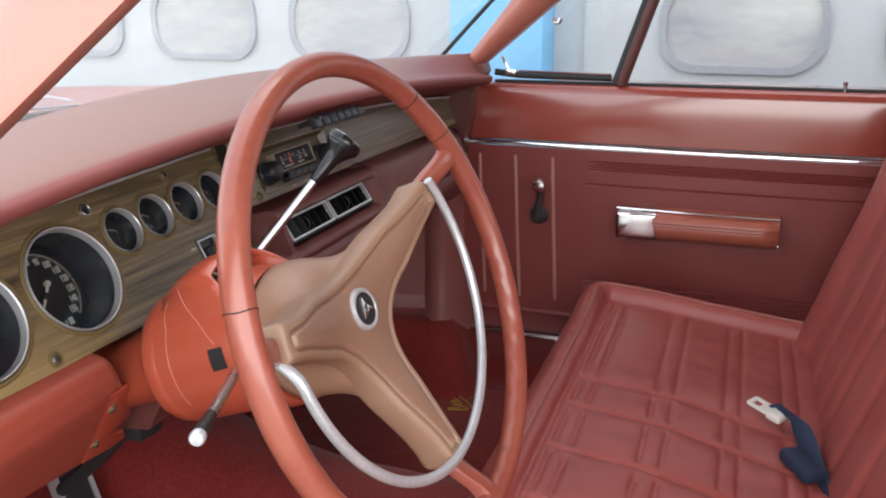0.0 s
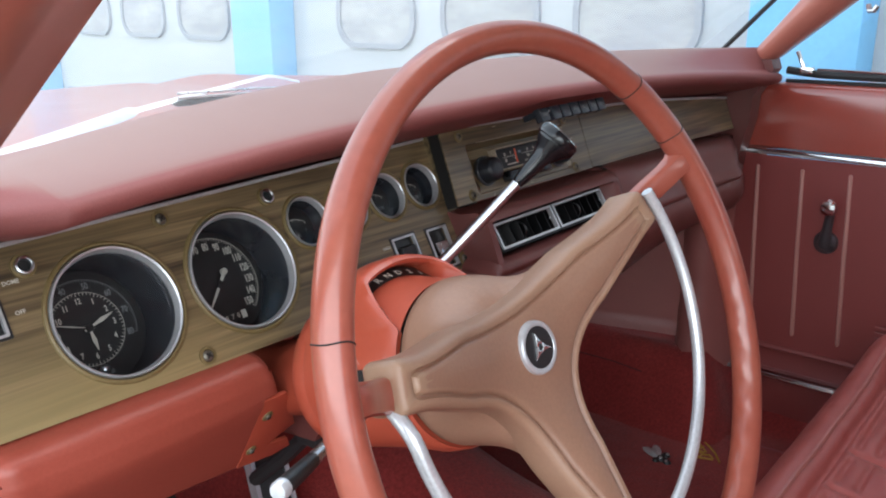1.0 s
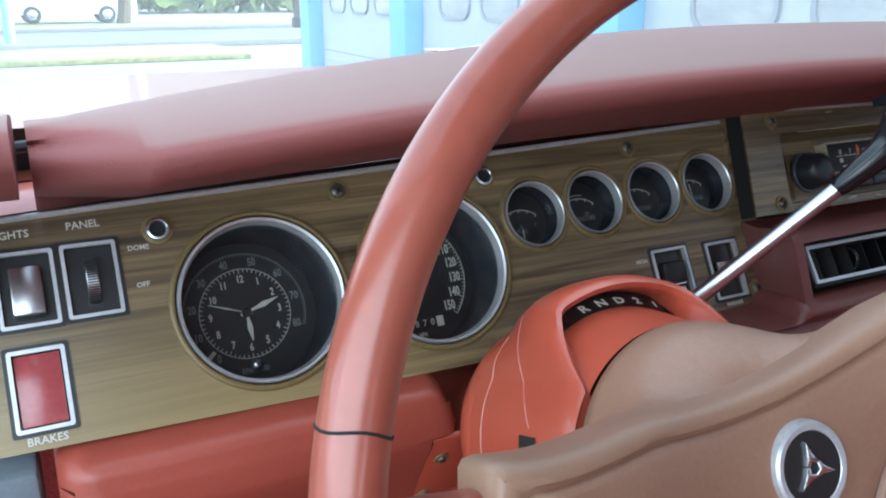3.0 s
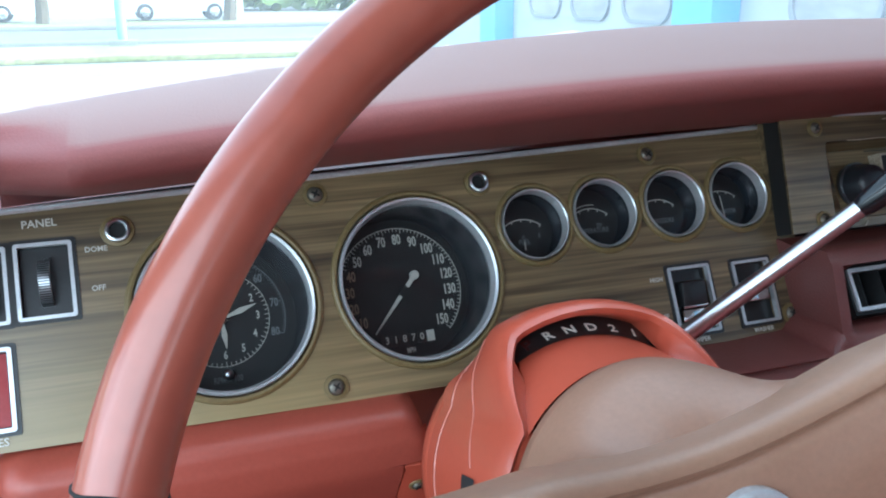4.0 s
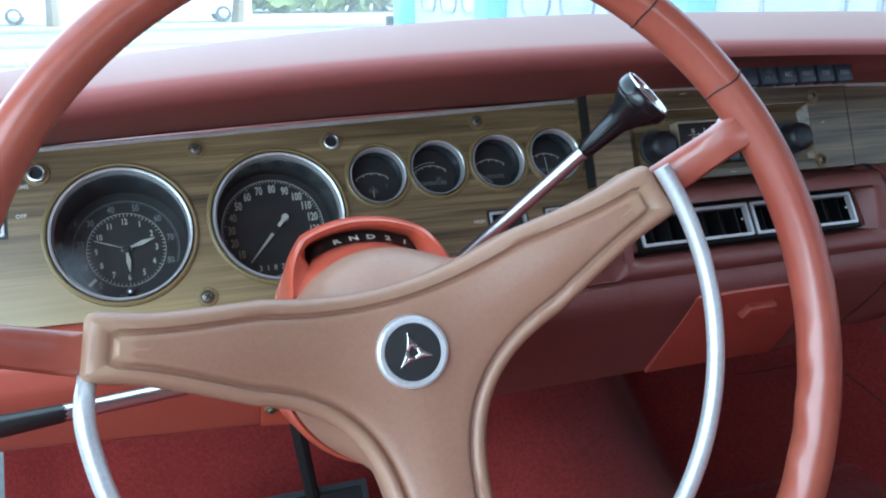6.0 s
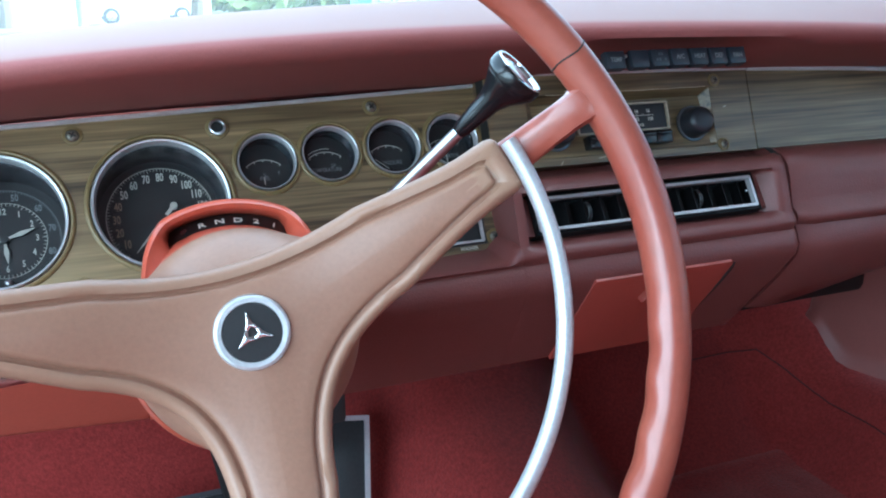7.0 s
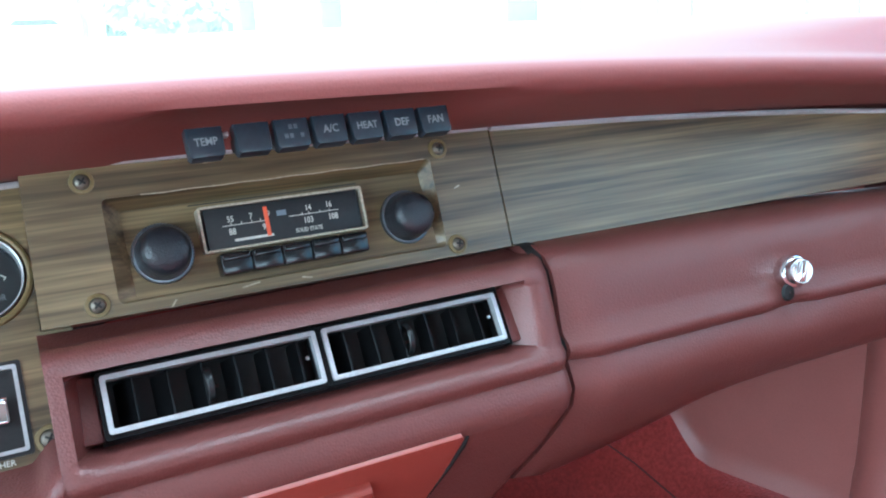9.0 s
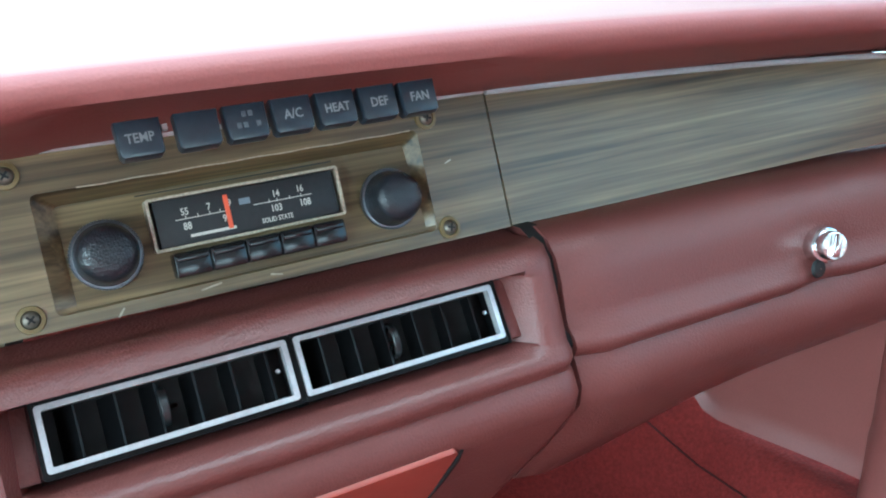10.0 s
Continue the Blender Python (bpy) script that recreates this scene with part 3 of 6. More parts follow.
def gauge(kind, u, v, r, d):
    g = part("gauge", lathe([(r + 0.0042, 0.0), (r + 0.0036, 0.0014), (r + 0.0022, 0.0021), (r + 0.001, 0.0018), (r - 0.0002, -0.004)], 56, CLUSTER @ Matrix.Translation((u, v, 0.0002))), GOLD, cluster, "round black gauge in a deep well")
    w = r * 0.062 if r < 0.03 else 0.0024
    part("bezel", lathe([(r - 0.0005, -0.004), (r - 0.0003, 0.0012), (r - w * 0.4, 0.0026), (r - w, 0.0018), (r - w * 1.15, -0.003), (r - w * 1.35, -0.006), (r - w * 1.5, -0.009 if r < 0.03 else -0.006)], 64, CLUSTER @ Matrix.Translation((u, v, 0))), SILVER, g, "polished chrome ring")
    part("well", lathe([(r - w * 1.45, -0.005), (r - w * 1.55, -d * 0.5), (r - w * 1.2, -d)], 56, CLUSTER @ Matrix.Translation((u, v, 0))), WELL, g)
    part("glass", lathe([(0, -0.0045), (r * 0.5, -0.0050), (r - w * 1.1, -0.0062)], 48, CLUSTER @ Matrix.Translation((u, v, 0))), GAUGE_GLASS, g).visible_shadow = False
    part("dial", lathe([(0, 0), (r - w, 0)], 56, CLUSTER @ Matrix.Translation((u, v, -d + 0.0012))), DIAL, g)
    face = CLUSTER @ Matrix.Translation((u, v, -d + 0.0018))
    over = CLUSTER @ Matrix.Translation((u, v, -d + 0.0050))
    P = lambda a, rr: (rr * math.cos(radians(a)), rr * math.sin(radians(a)))
    if kind == "clock":
        it = [(str(h), *P(90 - 30 * h, 0.0222), 0.0068, 0) for h in range(1, 13)]
        for k, s in enumerate(("0", "10", "20", "30", "40", "50", "60", "70", "80")):
            it.append((s, *P(231 - k * 31.4, 0.0336), 0.0074, 0))
        it.append(("RPM X 100", 0, -0.0368, 0.0052, 0))
        for q, one in enumerate(it):
            part("numeral", words([one], face, 0.0001, 0.72, 0.022), WHITE if q < 12 else FADED, g)
        part("minute_track", joined(moved(ticks(0, 0, 0.0268, 0.0288, 0, 354, 59, 0.0004, 5, 0.0008), face), moved(arc_band(0, 0, 0.0288, 0.0004, 0, 360, 72), face)), WHITE, g)
        part("tachometer_scale", joined(moved(ticks(0, 0, 0.0374, 0.0388, 231, -20, 80, 0.0004, 10, 0.001), face), moved(arc_band(0, 0, 0.0388, 0.0004, 231, -20, 60), face)), FADED, g)
        part("minute_hand", moved(hand(18, 0.0225, 0.004, 0.0018), over), WHITE, g)
        part("hour_hand", moved(hand(-87, 0.0185, 0.003, 0.0018), over), WHITE, g)
        part("second_hand", moved(hand(160, 0.0245, 0.004, 0.0005), over), WHITE, g)
        part("tachometer_needle", moved(joined(box((0, 0, 0), (0.007, 0.0024, 0.0006), m=Matrix.Translation((*P(222, 0.0355), 0)) @ Matrix.Rotation(radians(222), 4, "Z"))), over), WHITE, g)
        part("hub", lathe([(0, 0.0022), (0.0028, 0.0020), (0.0034, 0.0), (0.0034, -0.004)], 18, over), BLACK, g)
        part("setting_knob", lathe([(0, 0.004), (0.0018, 0.0038), (0.0030, 0.003), (0.0032, 0), (0.0032, -0.003)], 16, CLUSTER @ Matrix.Translation((u + 0.000, v - 0.034, -d + 0.006))), SATIN, g)
    elif kind == "speed":
        hx, hy = 0.0100, 0.0085
        ang = lambda s: 214 - (s - 10) * (256 / 140)
        it = [(str(s), *P(ang(s), 0.0332), 0.0094, 0) for s in range(10, 151, 10)]
        it.append(("MPH", 0.001, -0.0392, 0.0046, 0))
        for q, one in enumerate(it):
            part("numeral", words([one], face, 0.0001, 0.62, 0.024), AGED_WHITE if q < 4 else WHITE, g)
        part("scale", joined(moved(ticks(0, 0, 0.0388, 0.0406, 225, -44, 75, 0.0004, 5, 0.0012), face), moved(arc_band(0, 0, 0.0406, 0.0005, 226, -45, 60), face)), WHITE, g)
        part("mileage_counter", moved(joined(*[box((-0.0140 + 0.0058 * i, -0.0315, 0), (0.0054, 0.0074, 0.0008)) for i in range(6)]), face), BLACK, g)
        part("mileage_digits", words([(c, -0.0140 + 0.0058 * i, -0.0315, 0.0064, 0) for i, c in enumerate("31870")], CLUSTER @ Matrix.Translation((u, v, -d + 0.0026)), 0.0001, 0.9), WHITE, g)
        part("tenths_digit", box((0.0150, -0.0315, 0), (0.0050, 0.0070, 0.0008), m=CLUSTER @ Matrix.Translation((u, v, -d + 0.0024))), WHITE, g)
        nm = over @ Matrix.Translation((hx, hy, 0)) @ Matrix.Rotation(radians(228), 4, "Z")
        part("needle", moved(joined(prism([(-0.001, -0.0016), (0.010, -0.0013), (0.010, 0.0013), (-0.001, 0.0016)], 0, 0.0006), prism([(0.017, -0.0013), (0.0470, -0.0003), (0.0470, 0.0003), (0.017, 0.0013)], 0, 0.0006)), nm), WHITE, g)
        part("needle_hub", lathe([(0, 0.0010), (0.0026, 0.0008), (0.0030, 0), (0.0030, -0.003)], 18, over @ Matrix.Translation((hx, hy, 0))), WHITE, g)
        part("needle_shade", moved(box((0.0135, 0, 0.0003), (0.0075, 0.0034, 0.0012)), nm), BLACK, g)
    else:
        part("scale", joined(moved(arc_band(0, -0.0140, 0.0215, 0.0007, 128, 52, 24), face), moved(ticks(0, -0.0140, 0.0200, 0.0222, 128, 52, 4, 0.0006), face)), WHITE, g)
        part("caption", dial_text([(kind, 0, -0.0075, 0.0048, 0)] + ([("½", 0, -0.0045, 0.0045, 0), ("F", 0.0115, -0.004, 0.004, 0)] if kind == "FUEL" else [("250", 0.006, -0.004, 0.0036, 0)] if kind == "TEMPERATURE" else []), face), FADED, g)
        a, ln = {"FUEL": (90, 0.006), "TEMPERATURE": (0, 0.0), "OIL PRESSURE": (140, 0.014), "ALTERNATOR": (92, 0.020)}[kind]
        if ln:
            part("needle", moved(joined(prism([(0, -0.0004), (ln, -0.0003), (ln, 0.0003), (0, 0.0004)], 0, 0.0004)), face @ Matrix.Translation((0 if a == 92 else -0.001, -0.016 if a == 92 else -0.013, 0.002)) @ Matrix.Rotation(radians(a), 4, "Z")), WHITE, g)
        else:
            part("needle", moved(arc_band(0, -0.0140, 0.0240, 0.0005, 125, 80, 18), face @ Matrix.Translation((0, 0, 0.001))), WHITE, g)
    return g


for kind, spec in zip(("clock", "speed", "FUEL", "TEMPERATURE", "OIL PRESSURE", "ALTERNATOR"), GAUGES):
    gauge(kind, *spec)

# switches and brake lamp
for k, (x0, y0, x1, y1) in enumerate(SWITCHES):
    cx, cy, w, h = (x0 + x1) / 2, (y0 + y1) / 2, x1 - x0, y1 - y0
    s = part("switch", joined(box((cx, cy, -0.007), (w, h, 0.004), m=CLUSTER)), BLACK, cluster, "rocker switch in a chrome frame")
    part("frame", frame_bar(x0 - 0.0008, y0 - 0.0008, x1 + 0.0008, y1 + 0.0008, 0.0019, -0.002, 0.0018, CLUSTER), SILVER, s)
    part("border", frame_bar(x0 - 0.0028, y0 - 0.0028, x1 + 0.0028, y1 + 0.0028, 0.0022, -0.001, 0.0007, CLUSTER), BLACK, s)
    if k == 0:
        part("rocker", box((cx, cy - 0.002, -0.001), (w * 0.56, h * 0.66, 0.010), 0.0014, m=CLUSTER @ Matrix.Translation((0, 0, 0)) @ Matrix.Rotation(radians(-5), 4, "X")), SATIN, s)
    elif k == 1:
        part("thumbwheel", lathe([(0.0125, -0.003), (0.0130, -0.0025), (0.0130, 0.0025), (0.0125, 0.003)], 40, CLUSTER @ Matrix.Translation((cx, cy, -0.006)) @ Matrix.Rotation(radians(90), 4, "Y")), SATIN, s)
        part("knurl", joined(*[box((cx, cy + 0.0133 * math.sin(radians(a)), -0.006 + 0.0133 * math.cos(radians(a))), (0.0056, 0.0005, 0.0008), m=CLUSTER) for a in range(-60, 61, 6)]), BLACK, s)
    else:
        rk = Matrix.Rotation(radians(9 if k == 2 else -4), 4, "X")
        off = Matrix.Translation((cx, cy, -0.002))
        part("rocker", box((0, 0.004 if k == 2 else -0.001, 0), (w * 0.62, h * (0.40 if k == 2 else 0.30), 0.010), 0.0016, m=CLUSTER @ off @ rk), BLACK if k == 2 else CHROME, s)
        part("rocker_edge", box((0, -0.004 if k == 2 else 0.005, 0.002), (w * 0.62, 0.0018, 0.006), 0.0006, m=CLUSTER @ off @ rk), CHROME, s)
        if k == 2:
            part("rocker_lower", box((0, -0.0115, -0.001), (w * 0.62, h * 0.26, 0.008), 0.0014, m=CLUSTER @ off @ rk), CHROME, s)
x0, y0, x1, y1 = LENS
lamp = part("brake_warning_lamp", box(((x0 + x1) / 2, (y0 + y1) / 2, -0.003), (x1 - x0 - 0.004, y1 - y0 - 0.004, 0.005), 0.0006, m=CLUSTER), RED_LENS, cluster, "square red brake warning lens")
part("frame", frame_bar(x0 - 0.0008, y0 - 0.0008, x1 + 0.0008, y1 + 0.0008, 0.0021, -0.002, 0.0018, CLUSTER), SILVER, lamp)
part("border", frame_bar(x0 - 0.0028, y0 - 0.0028, x1 + 0.0028, y1 + 0.0028, 0.0022, -0.001, 0.0007, CLUSTER), BLACK, lamp)
for one in (("LIGHTS", -0.628, -0.0045, 0.0058, 1), ("PANEL", -0.592, -0.0030, 0.0058, 1), ("DOME", -0.5655, -0.0195, 0.0040, 0), ("OFF", -0.5660, -0.0405, 0.0040, 0),
                         ("BRAKES", -0.6235, -0.1125, 0.0056, 0), ("HIGH", -0.2305, -0.0765, 0.0040, 0), ("OFF", -0.2300, -0.1010, 0.0040, 0), ("WIPER", -0.2050, -0.1190, 0.0042, 0), ("WASHER", -0.1555, -0.1190, 0.0040, 0)):
    part("lettering", words([one], CLUSTER @ Matrix.Translation((0, 0, 0.0006)), 0.0001), WHITE, cluster)

# radio panel and passenger panel
r_out = [(0.1485, -0.0728), (0.1485, 0.0050), (0.0, 0.0085), (-0.1245, 0.0097), (-0.1262, -0.0713)]
REC = (-0.0885, -0.0655, 0.1035, -0.0100)
part("radio_panel", plate(r_out, [rrect(*REC, 0.003)], 0.030, RADIO, 0.001), WOOD, dash, "walnut woodgrain radio plate", sharp=30)
a = [RADIO @ Vector((x, y, -0.0008)) for x, y in rrect(*REC, 0.003)]
floor_z = lambda y: lerp(-0.0016, -0.0108, smooth(-0.20, 1.0, (y - REC[1]) / (REC[3] - REC[1])))
b = [RADIO @ Vector((x, y, floor_z(y))) for x, y in rrect(REC[0] + 0.009, REC[1] + 0.001, REC[2] - 0.0055, REC[3] - 0.006, 0.002)]
part("radio_recess", grid([a, b, b], close=True), WOOD, dash, sharp=20)
fy = [lerp(REC[1] + 0.0008, REC[3] - 0.0058, k / 12) for k in range(13)]
part("recess_floor", grid([[RADIO @ Vector((x, y, floor_z(y))) for y in fy] for x in (REC[0] + 0.0088, 0.0, REC[2] - 0.0053)]), WOOD, dash)
part("panel_side", grid([[RADIO @ Vector((u - 0.0006, v, w)) for w in (-0.0012, -0.0160)] for u, v in ((-0.1262, -0.0713), (-0.1245, 0.0097))]), DARK, dash, "dark edge of the radio plate")
p_top = lambda x: 0.0050 - (x - 0.1495) * 0.030 - (x - 0.1495) ** 2 * 0.075
p_out = [(0.62, -0.0790), (0.62, p_top(0.62)), (0.5, p_top(0.5)), (0.4, p_top(0.4)), (0.3, p_top(0.3)), (0.1497, p_top(0.1497)), (0.1497, -0.0728), (0.4, -0.0750)]
part("passenger_panel", plate(p_out, [], 0.010, RADIO), WOOD, dash, "walnut woodgrain passenger trim plate", sharp=30)
part("passenger_strip", tube([RADIO @ Vector((x, p_top(x) - 0.0004, 0.0010)) for x in (0.1497, 0.25, 0.35, 0.45, 0.55, 0.62)], 0.0021, 8), SILVER, dash)
part("radio_strip", tube([RADIO @ Vector((x, lerp(0.0097, 0.0050, (x + 0.1245) / 0.273) + 0.0000, 0.0008)) for x in (-0.1245, -0.05, 0.02, 0.09, 0.1480)], 0.0016, 8), SILVER, dash)
for u, v in ((-0.096, 0.0), (0.110, -0.0048), (0.1105, -0.0655), (-0.099, -0.0640)):
    screw(u, v, RADIO, dash, 0.0041)

radio = thing("car_radio", (0.008, -0.03, 0.575), "black pushbutton car radio with lit dial window", "radio")
FL = RADIO @ Matrix.Translation((0, 0, -0.0104))
part("case", box((0.006, -0.0335, -0.008), (0.100, 0.032, 0.016), m=FL), BLACK, radio)
part("dial_window", box((0.0065, -0.0340, 0.0055), (0.090, 0.0225, 0.009), 0.0006, m=FL), DIAL, radio, "black dial glass")
part("dial_frame", frame_bar(-0.0415, -0.0468, 0.0545, -0.0212, 0.0013, 0.0, 0.0112, FL), WORN_EDGE, radio, "thin chrome window frame")
T = FL @ Matrix.Translation((0, 0, 0.0102))
part("scale_digits", words([("55", -0.0245, -0.0300, 0.0048, 0), ("7", -0.0130, -0.0298, 0.0048, 0), ("9", -0.0030, -0.0298, 0.0048, 0), ("14", 0.0205, -0.0296, 0.0048, 0), ("16", 0.0330, -0.0294, 0.0048, 0),
                            ("88", -0.0245, -0.0370, 0.0050, 0), ("9", -0.0065, -0.0368, 0.0050, 0), ("103", 0.0195, -0.0366, 0.0050, 0), ("108", 0.0345, -0.0366, 0.0050, 0), ("SOLID STATE", 0.0190, -0.0418, 0.0034, 0)], T, 0.0001, 0.8), WHITE, radio)
part("maker_line", box((-0.0130, -0.0418, 0), (0.022, 0.0014, 0.0002), m=T), WHITE, radio)
part("scale_lines", joined(box((-0.0165, -0.0333, 0), (0.026, 0.0004, 0.0002), m=T), box((0.0235, -0.0330, 0), (0.030, 0.0004, 0.0002), m=T),
                           *[box((x, -0.0326, 0), (0.0004, 0.0016, 0.0002), m=T) for x in (-0.0245, -0.0187, -0.013, -0.008, 0.0165, 0.0205, 0.027, 0.033)]), WHITE, radio)
part("pointer", box((-0.0045, -0.0338, 0.0004), (0.0022, 0.0165, 0.0004), m=T), ORANGE, radio, "orange tuning pointer")
part("band_lamp", box((0.0045, -0.0302, 0), (0.0055, 0.0030, 0.0002), m=T), GREY, radio)
for i in range(5):
    bu = -0.0268 + i * 0.0171
    b_ = part("push_button", box((bu, -0.0545, 0.009), (0.0168, 0.0118, 0.018), 0.0012, 2, m=FL), BUTTON, radio, "glossy black station button")
    part("finger_edge", prism([(bu - 0.0078, -0.0500), (bu + 0.0078, -0.0500), (bu + 0.0072, -0.0530), (bu - 0.0072, -0.0530)], 0.0178, 0.0196, FL, 0.0006), BUTTON, b_)
for u, v in ((-0.0625, -0.0425), (0.0808, -0.0435)):
    KM = FL @ Matrix.Translation((u, v, 0))
    k = part("tuning_knob", lathe([(0.0142, -0.004), (0.0144, 0.004), (0.0156, 0.0055), (0.0158, 0.0075)], 40, KM), BLACK, radio, "large black knob with a knurled chrome ring")
    part("knob_ring", lathe([(0.0157, 0.0062), (0.0162, 0.0070), (0.0162, 0.0084), (0.0156, 0.0092), (0.0144, 0.0094)], 40, KM), KNOB_RING, k, "thin knurled chrome ring")
    part("knurl", joined(*[moved(box((0.0160, 0, 0.0080), (0.0008, 0.0007, 0.0026)), KM @ Matrix.Rotation(radians(q * 6), 4, "Z")) for q in range(60)]), KNOB_RIM, k)
    part("knob_cap", lathe([(0, 0.0262), (0.0060, 0.0259), (0.0098, 0.0250), (0.0120, 0.0232), (0.0130, 0.0205), (0.0138, 0.0150), (0.0147, 0.0096), (0.0148, 0.0088)], 40, KM), LEATHERY, k, "leather-grained black cap")

part("worn_edge", tube([RADIO @ Vector((x, REC[3] - 0.0002 + 0.0002 * math.sin(x * 900), 0.0001)) for x in [lerp(REC[0] + 0.02, REC[2] - 0.004, t / 30) for t in range(31)]], 0.00035, 5), WORN_EDGE, dash)
for cx_, cy_, ln_, an_ in ((-0.020, -0.0675, 0.010, 8), (0.012, -0.0688, 0.006, -12), (-0.062, -0.0700, 0.005, 50), (0.118, -0.030, 0.004, 20), (-0.03, 0.0035, 0.007, 3)):
    part("chip", box((0, 0, 0.0002), (ln_, 0.0008, 0.0003), m=RADIO @ Matrix.Translation((cx_, cy_, 0)) @ Matrix.Rotation(radians(an_), 4, "Z")), WORN_EDGE, dash)

# heater keys under the pad lip
heater = thing("heater_control", (0.013, -0.08, 0.63), "row of black heater and air-conditioning keys under the dash pad", "heater control")
part("housing", box((0.015, -0.020, 0.6460), (0.128, 0.05, 0.006), 0.002), DARK, heater)
CAPS = ["TEMP", "", "", "A/C", "HEAT", "DEF", "FAN"]
for i, cap in enumerate(CAPS):
    kx = -0.0440 + i * 0.0191 + (0.0 if i else -0.003)
    kz = 0.6425 - 0.012 * abs(kx - 0.02) * (1 if kx > 0.02 else 0.6)
    km = plane_frame((kx, -0.091, kz), (0, 0.42, 0.90))
    key = part("key", joined(prism([(-0.0082, -0.0052), (-0.0070, -0.0066), (0.0070, -0.0066), (0.0082, -0.0052), (0.0085, 0.0078), (-0.0085, 0.0078)], -0.005, 0.003, km, 0.0012), box((0, 0.004, -0.012), (0.010, 0.006, 0.02), m=km)), KEY_BLACK, heater)
    if cap:
        part("key_caption", words([(cap, 0, 0.0004, 0.0052 if len(cap) > 3 else 0.0056, 0)], km @ Matrix.Translation((0, 0, 0.0032)), 0.0001, 0.85), FADED, key)
    elif i == 2:
        part("key_caption", joined(*[box((-0.0035 + 0.0026 * q, 0.0035 - 0.0045 * j, 0.0032), (0.0017, 0.0022, 0.0002), m=km) for j in range(2) for q in range(4) if (q + j) % 3]), WORN_CAPTION, key)
    if i == 0:
        part("key_clip", box((0.0098, 0.0035, 0.001), (0.002, 0.0022, 0.003), m=km), SATIN, key)

# lower dash: centre section with the vent recess
UP = [(-0.030, 0.546), (-0.046, 0.5450), (-0.056, 0.5470), (-0.066, 0.5500), (-0.0755, 0.5485), (-0.0815, 0.5415)]
LOW = [(-0.0975, 0.5005), (-0.1020, 0.4965), (-0.1030, 0.4930), (-0.1012, 0.4890), (-0.1005, 0.4872), (-0.1040, 0.4830), (-0.1085, 0.4740), (-0.1065, 0.4640), (-0.0930, 0.4390), (-0.0610, 0.3850), (-0.02, 0.380), (0.05, 0.385)]
IN = [(-0.0540, 0.5330), (-0.0480, 0.5240), (-0.0610, 0.4960), (-0.0720, 0.4990)]
xs = [-0.1290, -0.1275, -0.1250, -0.1215, -0.1125, -0.1085] + [lerp(-0.105, 0.1175, i / 8) for i in range(9)] + [0.1225, 0.132, 0.1385, 0.1445, 0.1490, 0.1515]
rows = []
for x in xs:
    inside = smooth(-0.1215, -0.1080, x) * (1 - smooth(0.1195, 0.1345, x))
    end = 0.002 * (1 - smooth(-0.136, -0.121, x)) + 0.006 * smooth(0.1465, 0.1515, x)
    top, bot = Vector((0, *UP[-1])), Vector((0, *LOW[0]))
    mids = []
    for k, (y, z) in enumerate(IN):
        f = (0.06, 0.10, 0.90, 0.94)[k]
        q = top.lerp(bot, f)
        mids.append((lerp(q.y, y, inside), lerp(q.z, z, inside)))
    slant = smooth(0.105, 0.1515, x)
    rows.append([(x - 0.034 * slant * max(0.0, (0.468 - z) / 0.083) ** 1.3, y + end, z) for y, z in UP + mids + LOW])
part("centre_pad", grid(rows, cap=True), VINYL, dash, "moulded red vinyl centre pad round the air vents", sharp=50)
vents = []
for sx, sw in ((-0.1128, 0.0110), (0.1238, 0.0110)):
    part("vent_cheek", box((sx, -0.0145, -0.0085), (sw, 0.0330, 0.0090), 0.0012, 2, m=VENT), VINYL, dash)
for k, (x0, x1) in enumerate(((-0.1058, 0.0038), (0.0075, 0.1168))):
    v = thing("air_vent", (x0, -0.08, 0.51), "black louvred dash air vent in a chrome frame", "air vent", "dash air vents")
    part("duct", grid([[VENT @ Vector((px, py, pz)) for px, py in ((x0 - 0.003, -0.0325), (x1 + 0.003, -0.0325), (x1 + 0.003, 0.0035), (x0 - 0.003, 0.0035))] for pz in (0.0, -0.0178)] + [[VENT @ Vector((lerp(px, (x0 + x1) / 2, 0.95), lerp(py, -0.0145, 0.95), -0.018)) for px, py in ((x0 - 0.003, -0.0325), (x1 + 0.003, -0.0325), (x1 + 0.003, 0.0035), (x0 - 0.003, 0.0035))]], close=True), DARK, v)
    part("chrome_frame", frame_bar(x0, -0.0290, x1, 0.0, 0.0025, -0.004, 0.0015, VENT), SILVER, v)
    part("backing", frame_bar(x0 - 0.0020, -0.0315, x1 + 0.0020, 0.0020, 0.0040, -0.012, -0.0005, VENT), LOUVRE, v)
    for i in range(6):
        sx = lerp(x0 + 0.011, x1 - 0.011, i / 5)
        bm = box((0, -0.0145, -0.011), (0.0012, 0.0235, 0.014), m=None)
        part("louvre", moved(bm, VENT @ Matrix.Translation((sx, 0, 0)) @ Matrix.Translation((0, 0, -0.011)) @ Matrix.Rotation(radians(22 - 6 * i if k else 34 - 5 * i), 4, "Y") @ Matrix.Translation((0, 0, 0.011))), LOUVRE, v)
    part("thumbwheel", lathe([(0.0085, -0.0018), (0.009, -0.0012), (0.009, 0.0012), (0.0085, 0.0018)], 24, VENT @ Matrix.Translation(((x0 + x1) / 2 - 0.004, -0.0145, -0.008)) @ Matrix.Rotation(radians(90), 4, "Y")), BLACK, v)
    part("stud", lathe([(0, 0.001), (0.001, 0.0008), (0.0012, 0)], 10, VENT @ Matrix.Translation((x1 - 0.0065, -0.0135, -0.002))), SATIN, v)

